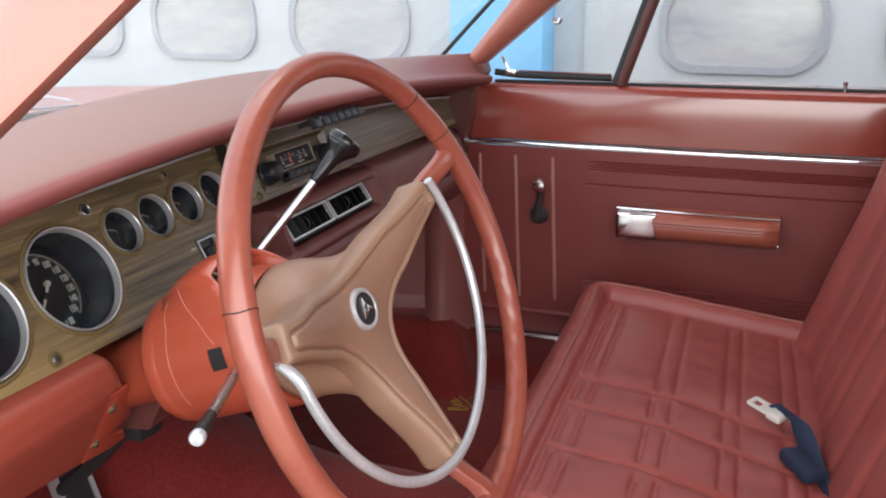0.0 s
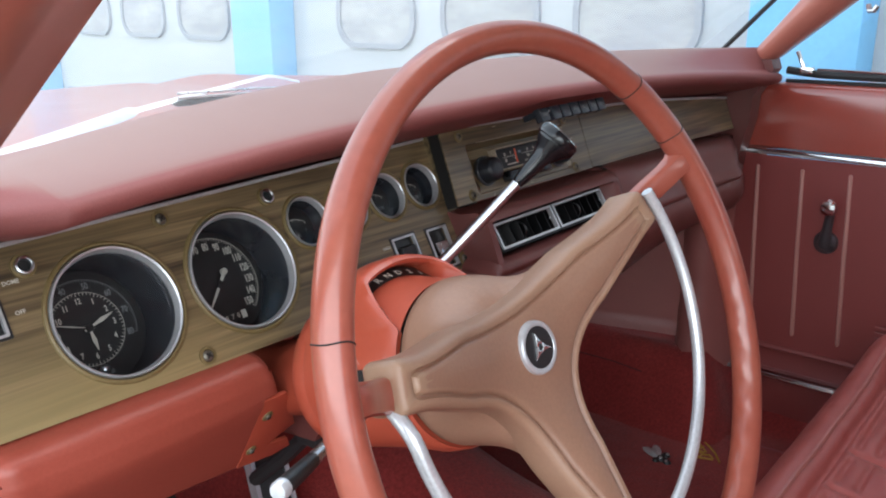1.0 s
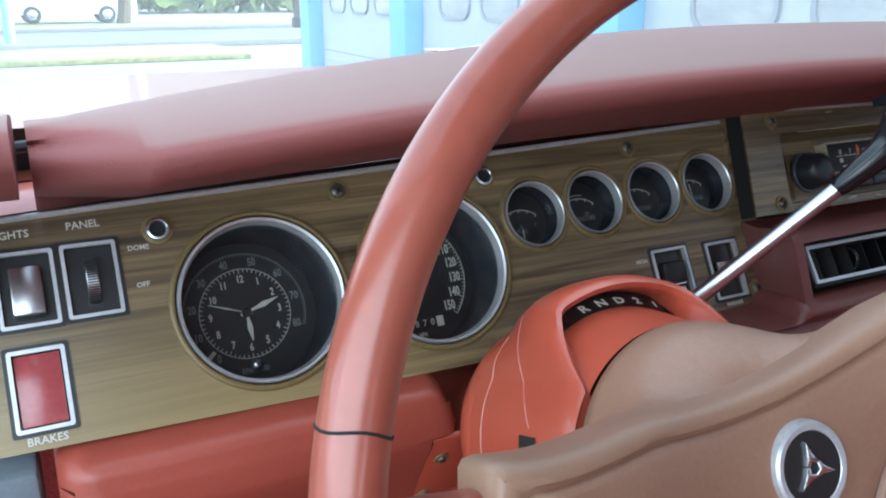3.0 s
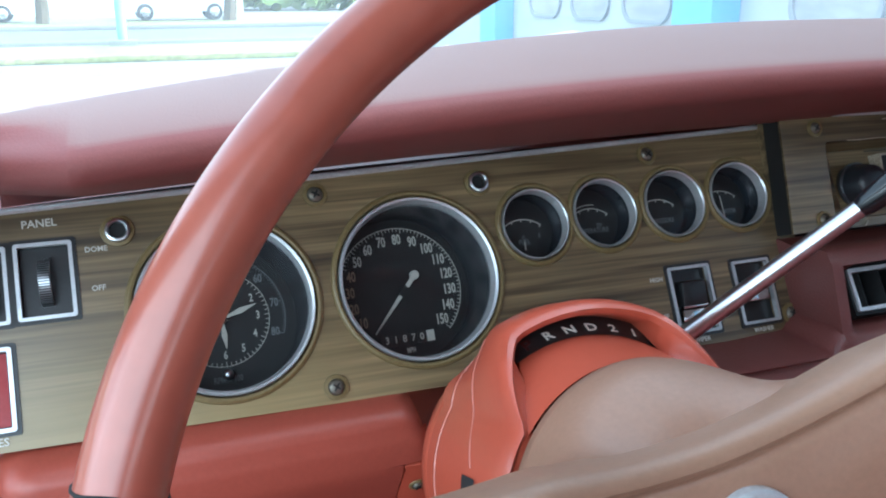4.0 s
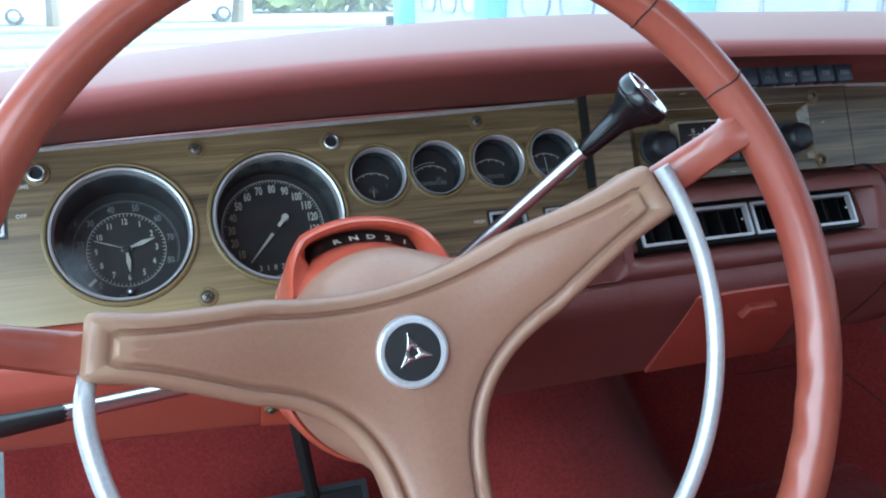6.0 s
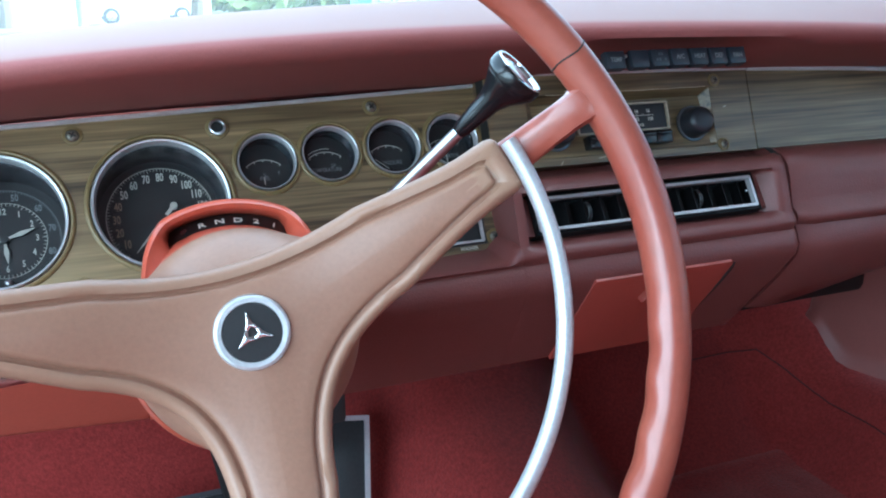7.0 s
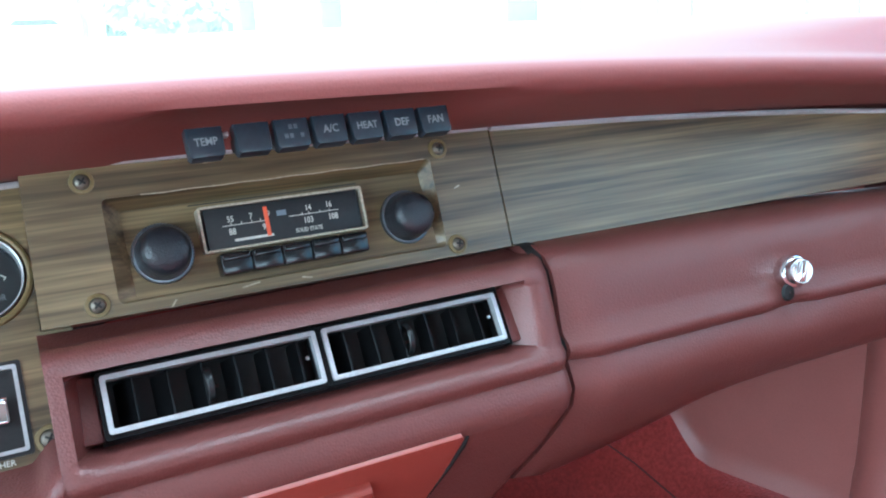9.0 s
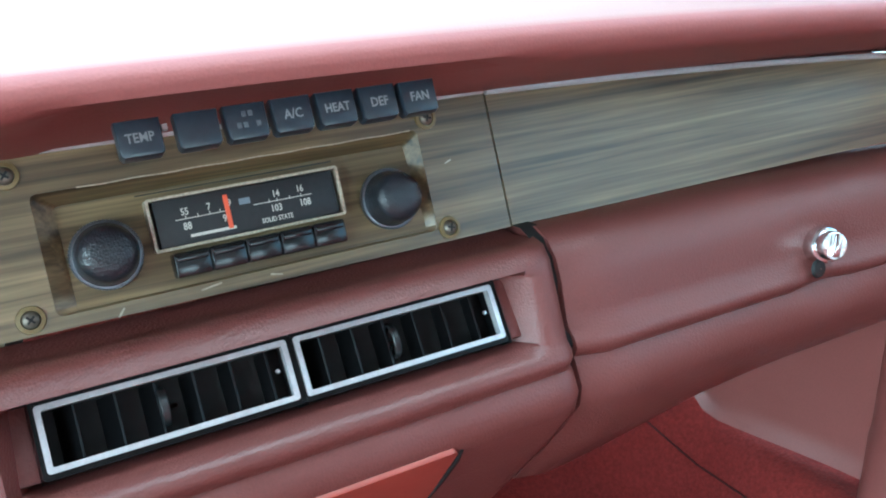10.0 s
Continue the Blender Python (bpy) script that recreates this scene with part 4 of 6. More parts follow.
# ashtray door in the sloping face below
d0, d1 = Vector((0, -0.1088, 0.4705)), Vector((0, -0.0625, 0.3850))
am = plane_frame((0, d0.y, d0.z), d0 - d1)
ln = (d1 - d0).length
part("ashtray_door", prism([(-0.082, -ln), (0.052, -ln), (0.073, -0.004), (0.071, -0.001), (-0.066, -0.001), (-0.068, -0.004)], -0.004, 0.0022, am, 0.0006), ASHTRAY_RED, dash, "deep red metal ashtray door")
part("ashtray_pull", moved(joined(prism([(-0.016, -0.030), (0.020, -0.030), (0.017, -0.018), (-0.011, -0.018)], 0.0, 0.0095, None, 0.003)), am), ASHTRAY_RED, dash)
part("ashtray_gap", tube([am @ Vector(p) for p in ((0.0525, -ln + 0.004, 0.0014), (0.0600, -0.055, 0.0018), (0.0690, -0.028, 0.0018), (0.0742, -0.010, 0.0012), (0.0758, -0.004, 0.0006))], 0.002, 6, radii=[0.0005, 0.0007, 0.0015, 0.0018, 0.0010]), DARK, dash)

# glovebox door
GP = [(-0.030, 0.5500), (-0.046, 0.5510), (-0.060, 0.5525), (-0.0720, 0.5485), (-0.0800, 0.5400), (-0.0850, 0.5280), (-0.0888, 0.5120), (-0.0915, 0.5035), (-0.0975, 0.4990), (-0.1000, 0.4945), (-0.0982, 0.4900), (-0.0965, 0.4878),
      (-0.0990, 0.4840),
      (-0.1030, 0.4740), (-0.1030, 0.4620), (-0.0990, 0.4490), (-0.0900, 0.4360), (-0.0750, 0.4270), (-0.03, 0.421), (0.03, 0.425)]
rows = []
for i in range(26):
    x = lerp(0.1568, 0.612, i / 25)
    e = 0.006 * (1 - smooth(0.1568, 0.161, x))
    dent = math.exp(-((x - 0.350) / 0.016) ** 2)
    drop = 0.016 * ((x - 0.15) / 0.45) ** 2
    w = 1 - smooth(0.16, 0.34, x)
    low = {13: (-0.1045, 0.4730), 14: (-0.1045, 0.4610), 15: (-0.0970, 0.4450), 16: (-0.0855, 0.4230), 17: (-0.0720, 0.4010), 18: (-0.03, 0.395)}
    prof = [(lerp(y, low[k][0], w), lerp(z, low[k][1], w)) if k in low else (y, z) for k, (y, z) in enumerate(GP)]
    rows.append([(x - 0.034 * w * max(0.0, (0.468 - z) / 0.083) ** 1.3, y + e + (0.006 * dent if 6 <= k <= 12 else 0) + 0.030 * smooth(0.52, 0.612, x) * (1 if k > 1 else 0), z - drop * smooth(0.1, 1.0, 1 - k / 30)) for k, (y, z) in enumerate(prof)])
glove = part("glovebox_door", grid(rows, cap=True), VINYL, dash, "red grained vinyl glovebox door with a crease", sharp=55)
lk = Matrix.Translation((0.350, -0.0925, 0.5105)) @ Vector((-0.30, -1.0, 0.34)).to_track_quat("Z", "Y").to_matrix().to_4x4()
lock = part("lock", lathe([(0.0118, -0.008), (0.0118, 0.003), (0.0110, 0.0046), (0.0094, 0.0050), (0.0092, 0.0100), (0.0084, 0.0116), (0, 0.0122)], 32, lk), CHROME, glove, "chrome pushbutton lock")
part("lock_grip", box((0, 0, 0.0135), (0.0045, 0.0150, 0.0050), 0.0012, 2, m=lk @ Matrix.Rotation(radians(-18), 4, "Z")), CHROME, lock)
part("finger_hollow", lathe([(0.0005, 0.0012), (0.0050, 0.0006), (0.0062, -0.001)], 16, Matrix.Translation((0.3405, -0.0990, 0.4985)) @ Vector((0, -1, 0.25)).to_track_quat("Z", "Y").to_matrix().to_4x4()), DARK, lock)
part("gap_shadow", grid([[(gx - 0.034 * max(0.0, (0.468 - z) / 0.083) ** 1.3, y + 0.010, z) for y, z in GP[:13] + [(-0.1045, 0.4730), (-0.1045, 0.4610), (-0.0970, 0.4450), (-0.0855, 0.4230), (-0.0720, 0.4010)]] for gx in (0.149, 0.160)]), DARK, dash)

# knee: padded roll above a flat painted sheet, and the filler plate beside the column
KNEE = [(-0.035, 0.4920), (-0.058, 0.4912), (-0.0680, 0.4888), (-0.0732, 0.4850), (-0.0756, 0.4805), (-0.0752, 0.4768), (-0.0766, 0.4735), (-0.0767, 0.4690), (-0.0762, 0.4600), (-0.0758, 0.4572), (-0.0757, 0.4562),
        (-0.0743, 0.4510), (-0.0640, 0.4345), (-0.0480, 0.4070), (-0.0325, 0.3820), (-0.0295, 0.3785), (-0.020, 0.3765), (0.03, 0.385)]
def knee_end(z):
    """The roll runs on past the sheet below it."""
    return lerp(-0.407, -0.396, (0.492 - z) / 0.035) if z > 0.4567 else -0.4172
rows = []
for i in range(33):
    f = (i / 32) if i < 24 else lerp(0.75, 1.0, 1 - (1 - (i - 24) / 8) ** 1.6)
    row = []
    for y, z in KNEE:
        xe = knee_end(z)
        x = lerp(-0.622, xe, f)
        e = 0.014 * (1 - smooth(-0.622, -0.608, x)) ** 2 + (0.010 * smooth(xe - 0.010, xe, x) ** 2 if z > 0.4567 else 0)
        row.append((x, y + e, z - 0.3 * e * (1 if z > 0.475 else -0.6) + 0.014 * (xe - x) / 0.2 * smooth(0.450, 0.380, z)))
    rows.append(row)
part("knee_roll", grid(rows, cap=True), KNEE_RED, dash, "dull red padded knee roll under the instruments", sharp=50)
KP = plane_frame((0, -0.0757, 0.4562), (0, -0.5, 0.866))
part("column_plate", prism([(-0.4165, -0.0900), (-0.376, -0.0980), (-0.3560, -0.0960), (-0.3650, -0.0800), (-0.3900, -0.0740), (-0.3640, -0.0590), (-0.3925, -0.0030), (-0.4165, -0.0010)], -0.003, 0.0004, KP, 0.0006), PAINT, dash, "orange-red column filler plate")
for su, sv in ((-0.4055, -0.0250), (-0.4085, -0.0690)):
    screw(su, sv, KP, dash, 0.0034)
rows = []
for x in [lerp(-0.345, -0.185, i / 8) for i in range(8)] + [lerp(-0.185, -0.1290, i / 24) for i in range(25)]:
    w, v = smooth(-0.142, -0.129, x), smooth(-0.300, -0.129, x)
    rows.append([(x, y + 0.012 * (1 - v), lerp(min(z, 0.4895 + 0.1 * (z - 0.4895)), z, w) - 0.006 * (1 - v)) for y, z in [(-0.050, 0.5000), (-0.085, 0.5030)] + LOW])
part("lower_panel", grid(rows, cap=True), VINYL, dash, "dark red lower dash panel with a rolled ridge", sharp=50)
part("fresh_air_box", joined(box((-0.675, -0.03, 0.455), (0.09, 0.06, 0.06), 0.004), *[box((-0.675, -0.062, 0.405 - 0.012 * i), (0.08, 0.01, 0.006)) for i in range(4)]), GREY, dash, "blue-grey metal fresh-air box")


# ---- steering wheel and column ----
TILT_W = radians(21.6)
WC = Vector((-0.3722, -0.3380, 0.5590))
WHEEL = Matrix.Translation(WC) @ Matrix.Rotation(radians(-3.8), 4, "Z") @ plane_frame((0, 0, 0), (0, math.sin(TILT_W), math.cos(TILT_W)))
TURN_W = 7.0
RIM_C = Vector((-0.3700, -0.3361, 0.5615))
RIM_T = radians(21.03)
RIM_AT = Matrix.Translation(RIM_C) @ Matrix.Rotation(radians(-3.94), 4, "Z") @ plane_frame((0, 0, 0), (0, math.sin(RIM_T), math.cos(RIM_T)))  # the rim runs slightly out of true with its hub
wheel = thing("steering_wheel", WC, "red three-spoke steering wheel, tan hub cover, chrome horn ring", "steering wheel")
RR, RT = 0.1888, 0.0098
rows = []
for i in range(352):
    a = 2 * math.pi * i / 352
    rt = RT
    ring = []
    for j in range(24):
        b = 2 * math.pi * j / 24
        wob = 0.0008 * math.sin(a * 44) * max(0.0, -math.cos(b)) ** 3 * smooth(0.1, -0.25, math.sin(a))
        rr = RR + (rt + wob) * math.cos(b)
        ring.append(RIM_AT @ Vector((rr * math.cos(a), rr * math.sin(a), rt * 1.08 * math.sin(b))))
    rows.append(ring)
rows.append(rows[0])
bm = grid(rows, close=True)
bmesh.ops.remove_doubles(bm, verts=bm.verts, dist=1e-6)
part("rim", bm, RIM, wheel, "glossy aged red plastic rim with cracks", sharp=60)
for a in (90 + TURN_W + 67.0, 90 + TURN_W - 61, 90 + TURN_W - 45):
    a = radians(a)
    cen = Vector((RR * math.cos(a), RR * math.sin(a), 0))
    part("rim_crack", tube([RIM_AT @ (cen + Vector((math.cos(a), math.sin(a), 0)) * (RT + 0.0001) * math.cos(b) + Vector((0, 0, 1.08)) * (RT + 0.0001) * math.sin(b) + Vector((-math.sin(a), math.cos(a), 0)) * 0.0006 * math.sin(3 * b)) for b in [2 * math.pi * j / 20 for j in range(20)]], 0.00045, 5, True), DARK, wheel)

SPOKES = [172.5, 29.0, 275.0]
COVER_ARMS = [171.3, 28.9, 275.0]
HUB_N = -0.044


def cover_height(r):
    return lerp(HUB_N, -0.011, smooth(0.02, 0.150, r))


def arm_half(x):
    return lerp(0.0265, 0.0148, smooth(0.045, 0.130, x))


def cover_outline(L=0.1430, x0=0.072):
    """Points of the cover's edge with the skeleton point each belongs to."""
    edge, bone = [], []
    order = sorted(s % 360 for s in COVER_ARMS)
    for k, s in enumerate(order):
        nxt = order[(k + 1) % 3]
        P = lambda x, y, a=s: Vector((x * math.cos(radians(a)) - y * math.sin(radians(a)), x * math.sin(radians(a)) + y * math.cos(radians(a))))
        for i in range(10):
            x = lerp(x0, L - 0.005, i / 9)
            edge.append(P(x, -arm_half(x)))
            bone.append(P(min(x, L - 0.0165), 0))
        for x, y in ((L - 0.0015, -0.0137), (L, -0.0112), (L, -0.005), (L, 0.005), (L, 0.0112), (L - 0.0015, 0.0137)):
            edge.append(P(x, y))
            bone.append(P(L - 0.0165, 0))
        for i in range(10):
            x = lerp(L - 0.005, x0, i / 9)
            edge.append(P(x, arm_half(x)))
            bone.append(P(min(x, L - 0.0165), 0))
        e0, e1 = P(x0, arm_half(x0)), P(x0, -arm_half(x0), nxt)
        bis = radians(s + ((nxt - s) % 360) / 2)
        mid = Vector((math.cos(bis), math.sin(bis))) * (0.0265 / math.sin(radians(((nxt - s) % 360) / 2)))
        c0, c1 = e0.lerp(mid, 0.72), e1.lerp(mid, 0.72)
        b0, b1 = P(x0, 0), P(x0, 0, nxt)
        for i in range(1, 16):
            t = i / 16
            edge.append(e0 * (1 - t) ** 3 + c0 * 3 * t * (1 - t) ** 2 + c1 * 3 * t * t * (1 - t) + e1 * t ** 3)
            bone.append(b0 * max(0, 1 - 2 * t) + b1 * max(0, 2 * t - 1))
    return edge, bone


edge, bone = cover_outline()
ne = len(edge)
nor = []
for i in range(ne):
    d = edge[(i + 1) % ne] - edge[i - 1]
    nor.append(Vector((d.y, -d.x)).normalized())
def outward(pts):
    out = []
    for i in range(len(pts)):
        d = pts[(i + 1) % len(pts)] - pts[i - 1]
        out.append(Vector((d.y, -d.x)).normalized())
    return out


def inset(p, n, d, far=0.1405):
    q = p - n * d
    for s in COVER_ARMS:
        u = Vector((math.cos(radians(s)), math.sin(radians(s))))
        over = q.dot(u) - (far - d)
        if over > 0:
            q = q - u * over
        if q.dot(u) > far - 0.030:
            v = Vector((-u.y, u.x))
            lim = max(0.001, arm_half(q.dot(u)) - d)
            q = q + v * (max(-lim, min(lim, q.dot(v))) - q.dot(v))
            r = min(0.0055, lim)
            ex, ey = q.dot(u) - (far - d - r), abs(q.dot(v)) - (lim - r)
            if ex > 0 and ey > 0 and math.hypot(ex, ey) > r:
                k = 1 - r / math.hypot(ex, ey)
                q = q - u * (ex * k) - v * math.copysign(ey * k, q.dot(v))
    return q


edge2, bone = cover_outline(0.1405)
nor2 = outward(edge2)
rows = []
for ins, h in ((0.010, -0.034), (0.003, -0.031), (0.0, -0.026), (0.0, -0.007), (0.0010, -0.0030), (0.0030, -0.0006), (0.0044, 0.0)):
    rows.append([WHEEL @ Vector((*(p - n * ins), cover_height((p - n * ins).length) + h)) for p, n in zip(edge, nor)])
for ins, h in ((0.0066, 0.0), (0.0074, -0.0020), (0.0086, -0.0022), (0.0096, 0.0002), (0.0112, 0.0012)):
    rows.append([WHEEL @ Vector((*inset(p, n, ins), cover_height(inset(p, n, ins).length) + h)) for p, n in zip(edge2, nor2)])
for f in (0.2, 0.4, 0.6, 0.8, 1.0):
    ring = []
    for p, n, b in zip(edge2, nor2, bone):
        q = inset(p, n, 0.0112).lerp(b, f)
        ring.append(WHEEL @ Vector((*q, cover_height(max(q.length, 0.02)) + 0.0012 + 0.0022 * math.sin(f * math.pi / 2) * smooth(0.112, 0.075, q.length))))
    rows.append(ring)
part("hub_cover", grid(rows, close=True), TAN, wheel, "worn tan plastic spoke cover with a moulded groove", sharp=60)
# bell behind the hub
BM = WHEEL @ Matrix.Translation((0, 0, 0))
ang_r = sorted((math.atan2(p.y, p.x) % (2 * math.pi), p.length) for p in edge)
rows = []
for q in range(12):
    g = q / 11
    ring = []
    for i in range(240):
        a = 2 * math.pi * i / 240
        R = float(np.interp(a, [k for k, r in ang_r], [r for k, r in ang_r], period=2 * math.pi))
        R = min(R, 0.112) - 0.0008
        s1 = -cover_height(R) + 0.020
        rr = lerp(0.0582, R, g ** 2.6)
        ring.append(WHEEL @ Vector((rr * math.cos(a), rr * math.sin(a), -lerp(0.1085, s1, g ** 0.9))))
    rows.append(ring)
rows.insert(0, [WHEEL @ Vector((0.0545 * math.cos(2 * math.pi * i / 240), 0.0545 * math.sin(2 * math.pi * i / 240), -0.1098)) for i in range(240)])
part("hub_bell", grid(rows, close=True), TAN, wheel, "faded tan hub bell flaring into the spoke cover", sharp=75)
part("bell_gap", lathe([(0.0535, -0.1085), (0.0535, -0.1180)], 60, BM), DARK, wheel)
for k, s in enumerate(SPOKES):
    arm = []
    for q in range(7):
        x = lerp(0.139, 0.187, q / 6)
        w = lerp(0.0095, 0.0075, q / 6) + (0.004 * smooth(0.176, 0.187, x))
        zc = lerp(-0.0245, -0.002, smooth(0.139, 0.185, x))
        th = lerp(0.006, 0.0085, q / 6)
        out = smooth(0.140, 0.180, x)
        turn = Matrix.Rotation(radians(s), 4, "Z")
        arm.append([(WHEEL @ turn @ Vector((x, w * cx, zc + th * cz))).lerp(RIM_AT @ turn @ Vector((x, w * cx, zc + th * cz)), out) for cx, cz in ((-1, -0.7), (-1, 0.5), (-0.8, 0.95), (-0.3, 1.05), (0.3, 1.05), (0.8, 0.95), (1, 0.5), (1, -0.7), (0.6, -1), (-0.6, -1))])
    part("spoke", grid(arm, cap=True, close=True), RIM, wheel, sharp=50)
    part("spoke_socket", moved(box((0.1430, 0, -0.031), (0.003, 0.015, 0.010)), WHEEL @ Matrix.Rotation(radians(s), 4, "Z")), DARK, wheel)
HR = 0.1444
def ring_arc(a0, a1, n=40):
    pts = []
    for i in range(n + 1):
        a = lerp(a0, a1, i / n)
        w = smooth(14, 0, a - a0)
        r = HR - 0.003 * w
        pts.append(WHEEL @ Vector((r * math.cos(radians(a)) - 0.0029 * smooth(-0.06, 0.06, r * math.cos(radians(a))) + 0.0025 * smooth(0.06, -0.06, r * math.cos(radians(a))), r * math.sin(radians(a)) + 0.0075, -0.0105 - 0.0215 * w)))
    return pts
part("horn_ring", tube(ring_arc(SPOKES[0], SPOKES[1] + 360, 90), 0.0042, 12), SILVER, wheel, "chrome half horn ring")
EM = WHEEL @ Matrix.Translation((-0.001, 0.0028, HUB_N + 0.0024))
badge = part("badge", lathe([(0, 0.0030), (0.0135, 0.0030), (0.0140, 0.001)], 40, EM), BLACK, wheel, "round black centre badge in a chrome ring")
part("badge_ring", lathe([(0.0134, 0.0026), (0.0139, 0.0034), (0.0158, 0.0036), (0.0170, 0.0028), (0.0176, 0.0004), (0.0178, -0.001)], 48, EM), SILVER, badge)
star = []
for k in range(3):
    P = [(0.0104, 0.0), (0.0062, 0.0010), (0.0040, 0.0017), (0.0021, 0.0030), (0.0011, 0.0019), (0.0027, 0.0), (0.0011, -0.0019), (0.0021, -0.0030), (0.0040, -0.0017), (0.0062, -0.0010)]
    star.append(moved(prism(P, 0.0030, 0.0043, None, 0.0003), Matrix.Rotation(radians(104 + 120 * k), 4, "Z")))
part("badge_emblem", moved(joined(*star), EM), CHROME, badge, "three chrome wedges")

column = thing("steering_column", (-0.3705, -0.06, 0.42), "orange-red steering column with gear indicator, shift and signal levers", "steering column")
RAMP = lambda s: 0.0574 + (s - 0.113) * 0.222


def shroud_rows(n=120):
    """Rings of the column shroud; the top swells into a hood over the gear window."""
    top = ((0.0, 0.0), (0.0020, -0.0020), (0.0048, 0.0004), (0.0064, 0.009), (0.0058, 0.026), (-0.0005, 0.047), (-0.0088, 0.066))
    side = ((0.0, 0.0), (0.0010, -0.0006), (0.0022, 0.0016), (0.0042, 0.013), (0.0056, 0.035), (0.0064, 0.065), (0.0060, 0.101))
    rows = [[] for _ in range(10)]
    for i in range(n):
        a = 360 * i / n
        off = abs((a - 91 + 180) % 360 - 180)
        f = min(1.0, max(0.0, (off - 25) / 27))
        g = smooth(0.0, 0.35, f)
        lr, ls = lerp(0.0765, 0.0588, f ** 1.15), lerp(0.148, 0.1125, f)
        f2 = smooth(0, 1, f)
        flat = 1 - 0.13 * max(0.0, -math.sin(radians(a))) ** 1.5
        P = lambda r, s: WHEEL @ Vector((r * math.cos(radians(a)), r * math.sin(radians(a)) * lerp(1, flat, smooth(0.118, 0.160, s)), -s))
        inner = P(lerp(0.0752, min(RAMP(ls), lr) - 0.002, g), lerp(0.168, ls + 0.001, g))
        rows[0].append(inner)
        rows[1].append(P(lerp(lr - 0.0006, lr - 0.0003, g), ls + 0.0006))
        for k in range(7):
            dr, ds = lerp(top[k][0], side[k][0], f2), lerp(top[k][1], side[k][1], f2)
            rows[2 + k].append(P(lr + dr, ls + ds))
    rows.pop()
    for s, r in ((0.2140, 0.0632), (0.216, 0.0642), (0.229, 0.0636), (0.2335, 0.0612), (0.2350, 0.0560), (0.2355, 0.042), (0.25, 0.036), (0.40, 0.034), (0.55, 0.030)):
        rows.append([WHEEL @ Vector((r * math.cos(2 * math.pi * i / n), r * math.sin(2 * math.pi * i / n) * (1 - 0.13 * max(0.0, -math.sin(2 * math.pi * i / n)) ** 1.5), -s)) for i in range(n)])
    return rows


ramp = []
for k in range(8):
    ring = []
    for i in range(41):
        a = lerp(36, 146, i / 40)
        f = min(1.0, max(0.0, (abs(a - 91) - 25) / 27))
        s = lerp(0.1130, lerp(0.1560, lerp(0.148, 0.1115, f) + 0.002, smooth(0, 0.35, f)), k / 7)
        ring.append(WHEEL @ Vector((RAMP(s) * math.cos(radians(a)), RAMP(s) * math.sin(radians(a)), -s)))
    ramp.append(ring)
from_axis = BVHTree.FromBMesh(grid(shroud_rows(), close=True))
wheel_inv = WHEEL.to_3x3()


def on_shroud(a, s, lift=0.0):
    """A point on the shroud's skin at angle a and depth s behind the wheel."""
    out = wheel_inv @ Vector((math.cos(radians(a)), math.sin(radians(a)), 0))
    hit = from_axis.ray_cast(WHEEL @ Vector((0, 0, -s)) + out * 0.12, -out)[0]
    return hit + out * lift


part("shroud", joined(grid(shroud_rows(), close=True), grid(ramp)), PAINT, column, "orange-red painted column shroud hooded over the gear window", sharp=50)


# gear window: dark curved dial under the hood
def arc_strip(r0, s0, r1, s1, a0, a1, n=24):
    f = lambda r, s, a: WHEEL @ Vector((r * math.cos(radians(a)), r * math.sin(radians(a)), -s))
    return grid([[f(r0, s0, lerp(a0, a1, i / n)) for i in range(n + 1)], [f(r1, s1, lerp(a0, a1, i / n)) for i in range(n + 1)]])


part("indicator_dial", arc_strip(0.0668, 0.1545, 0.0764, 0.1690, 58, 125), BLACK, column, "black gear dial")
let = []
for k, c in enumerate("PRND21"):
    a = 111.5 - k * 8.75
    r, s = 0.0693, 0.1585
    rad = Vector((math.cos(radians(a)), math.sin(radians(a)), 0))
    upv = (rad * 0.0096 + Vector((0, 0, -0.0145))).normalized()
    xx = Vector((math.sin(radians(a)), -math.cos(radians(a)), 0))
    m = Matrix((xx, upv, xx.cross(upv))).transposed().to_4x4()
    m.translation = rad * r + Vector((0, 0, -s)) + xx.cross(upv) * 0.0008
    if c == "P":
        part("dark_letter", words([(c, 0, 0, 0.0092, 0)], WHEEL @ m, 0.0001), SEAM_RED, column, "dark red letter")
    else:
        let.append(words([(c, 0, 0, 0.0080, 0)], WHEEL @ m, 0.0001))
part("indicator_letters", joined(*let), BONE, column)
# levers
kd = Vector((0.574, -0.422, 0.702)).normalized()
kt = Vector((-0.2109, -0.1781, 0.6157))
lever = part("shift_lever", tube([kt - kd * 0.155, kt - kd * 0.08, kt], 0.0046, 12, radii=[0.0052, 0.0050, 0.0044]), SATIN, column, "slim chrome gear lever")
km = Matrix.Translation(kt) @ kd.to_track_quat("Z", "Y").to_matrix().to_4x4()
part("knob", lathe([(0.0044, -0.008), (0.0058, -0.004), (0.0068, 0.008), (0.0080, 0.020), (0.0112, 0.0280), (0.0156, 0.0345), (0.0172, 0.0378), (0.0170, 0.0405)], 32, km), BUTTON, lever, "flared glossy black shift knob")
part("knob_band", lathe([(0.0170, 0.0368), (0.0181, 0.0382), (0.0185, 0.0410), (0.0183, 0.0448), (0.0175, 0.0464)], 36, km), BUTTON, lever, "glossy black band round the knob's end")
part("knob_ring", lathe([(0.0176, 0.0463), (0.0169, 0.0471), (0.0156, 0.0468), (0.0151, 0.0456)], 36, km), CHROME, lever)
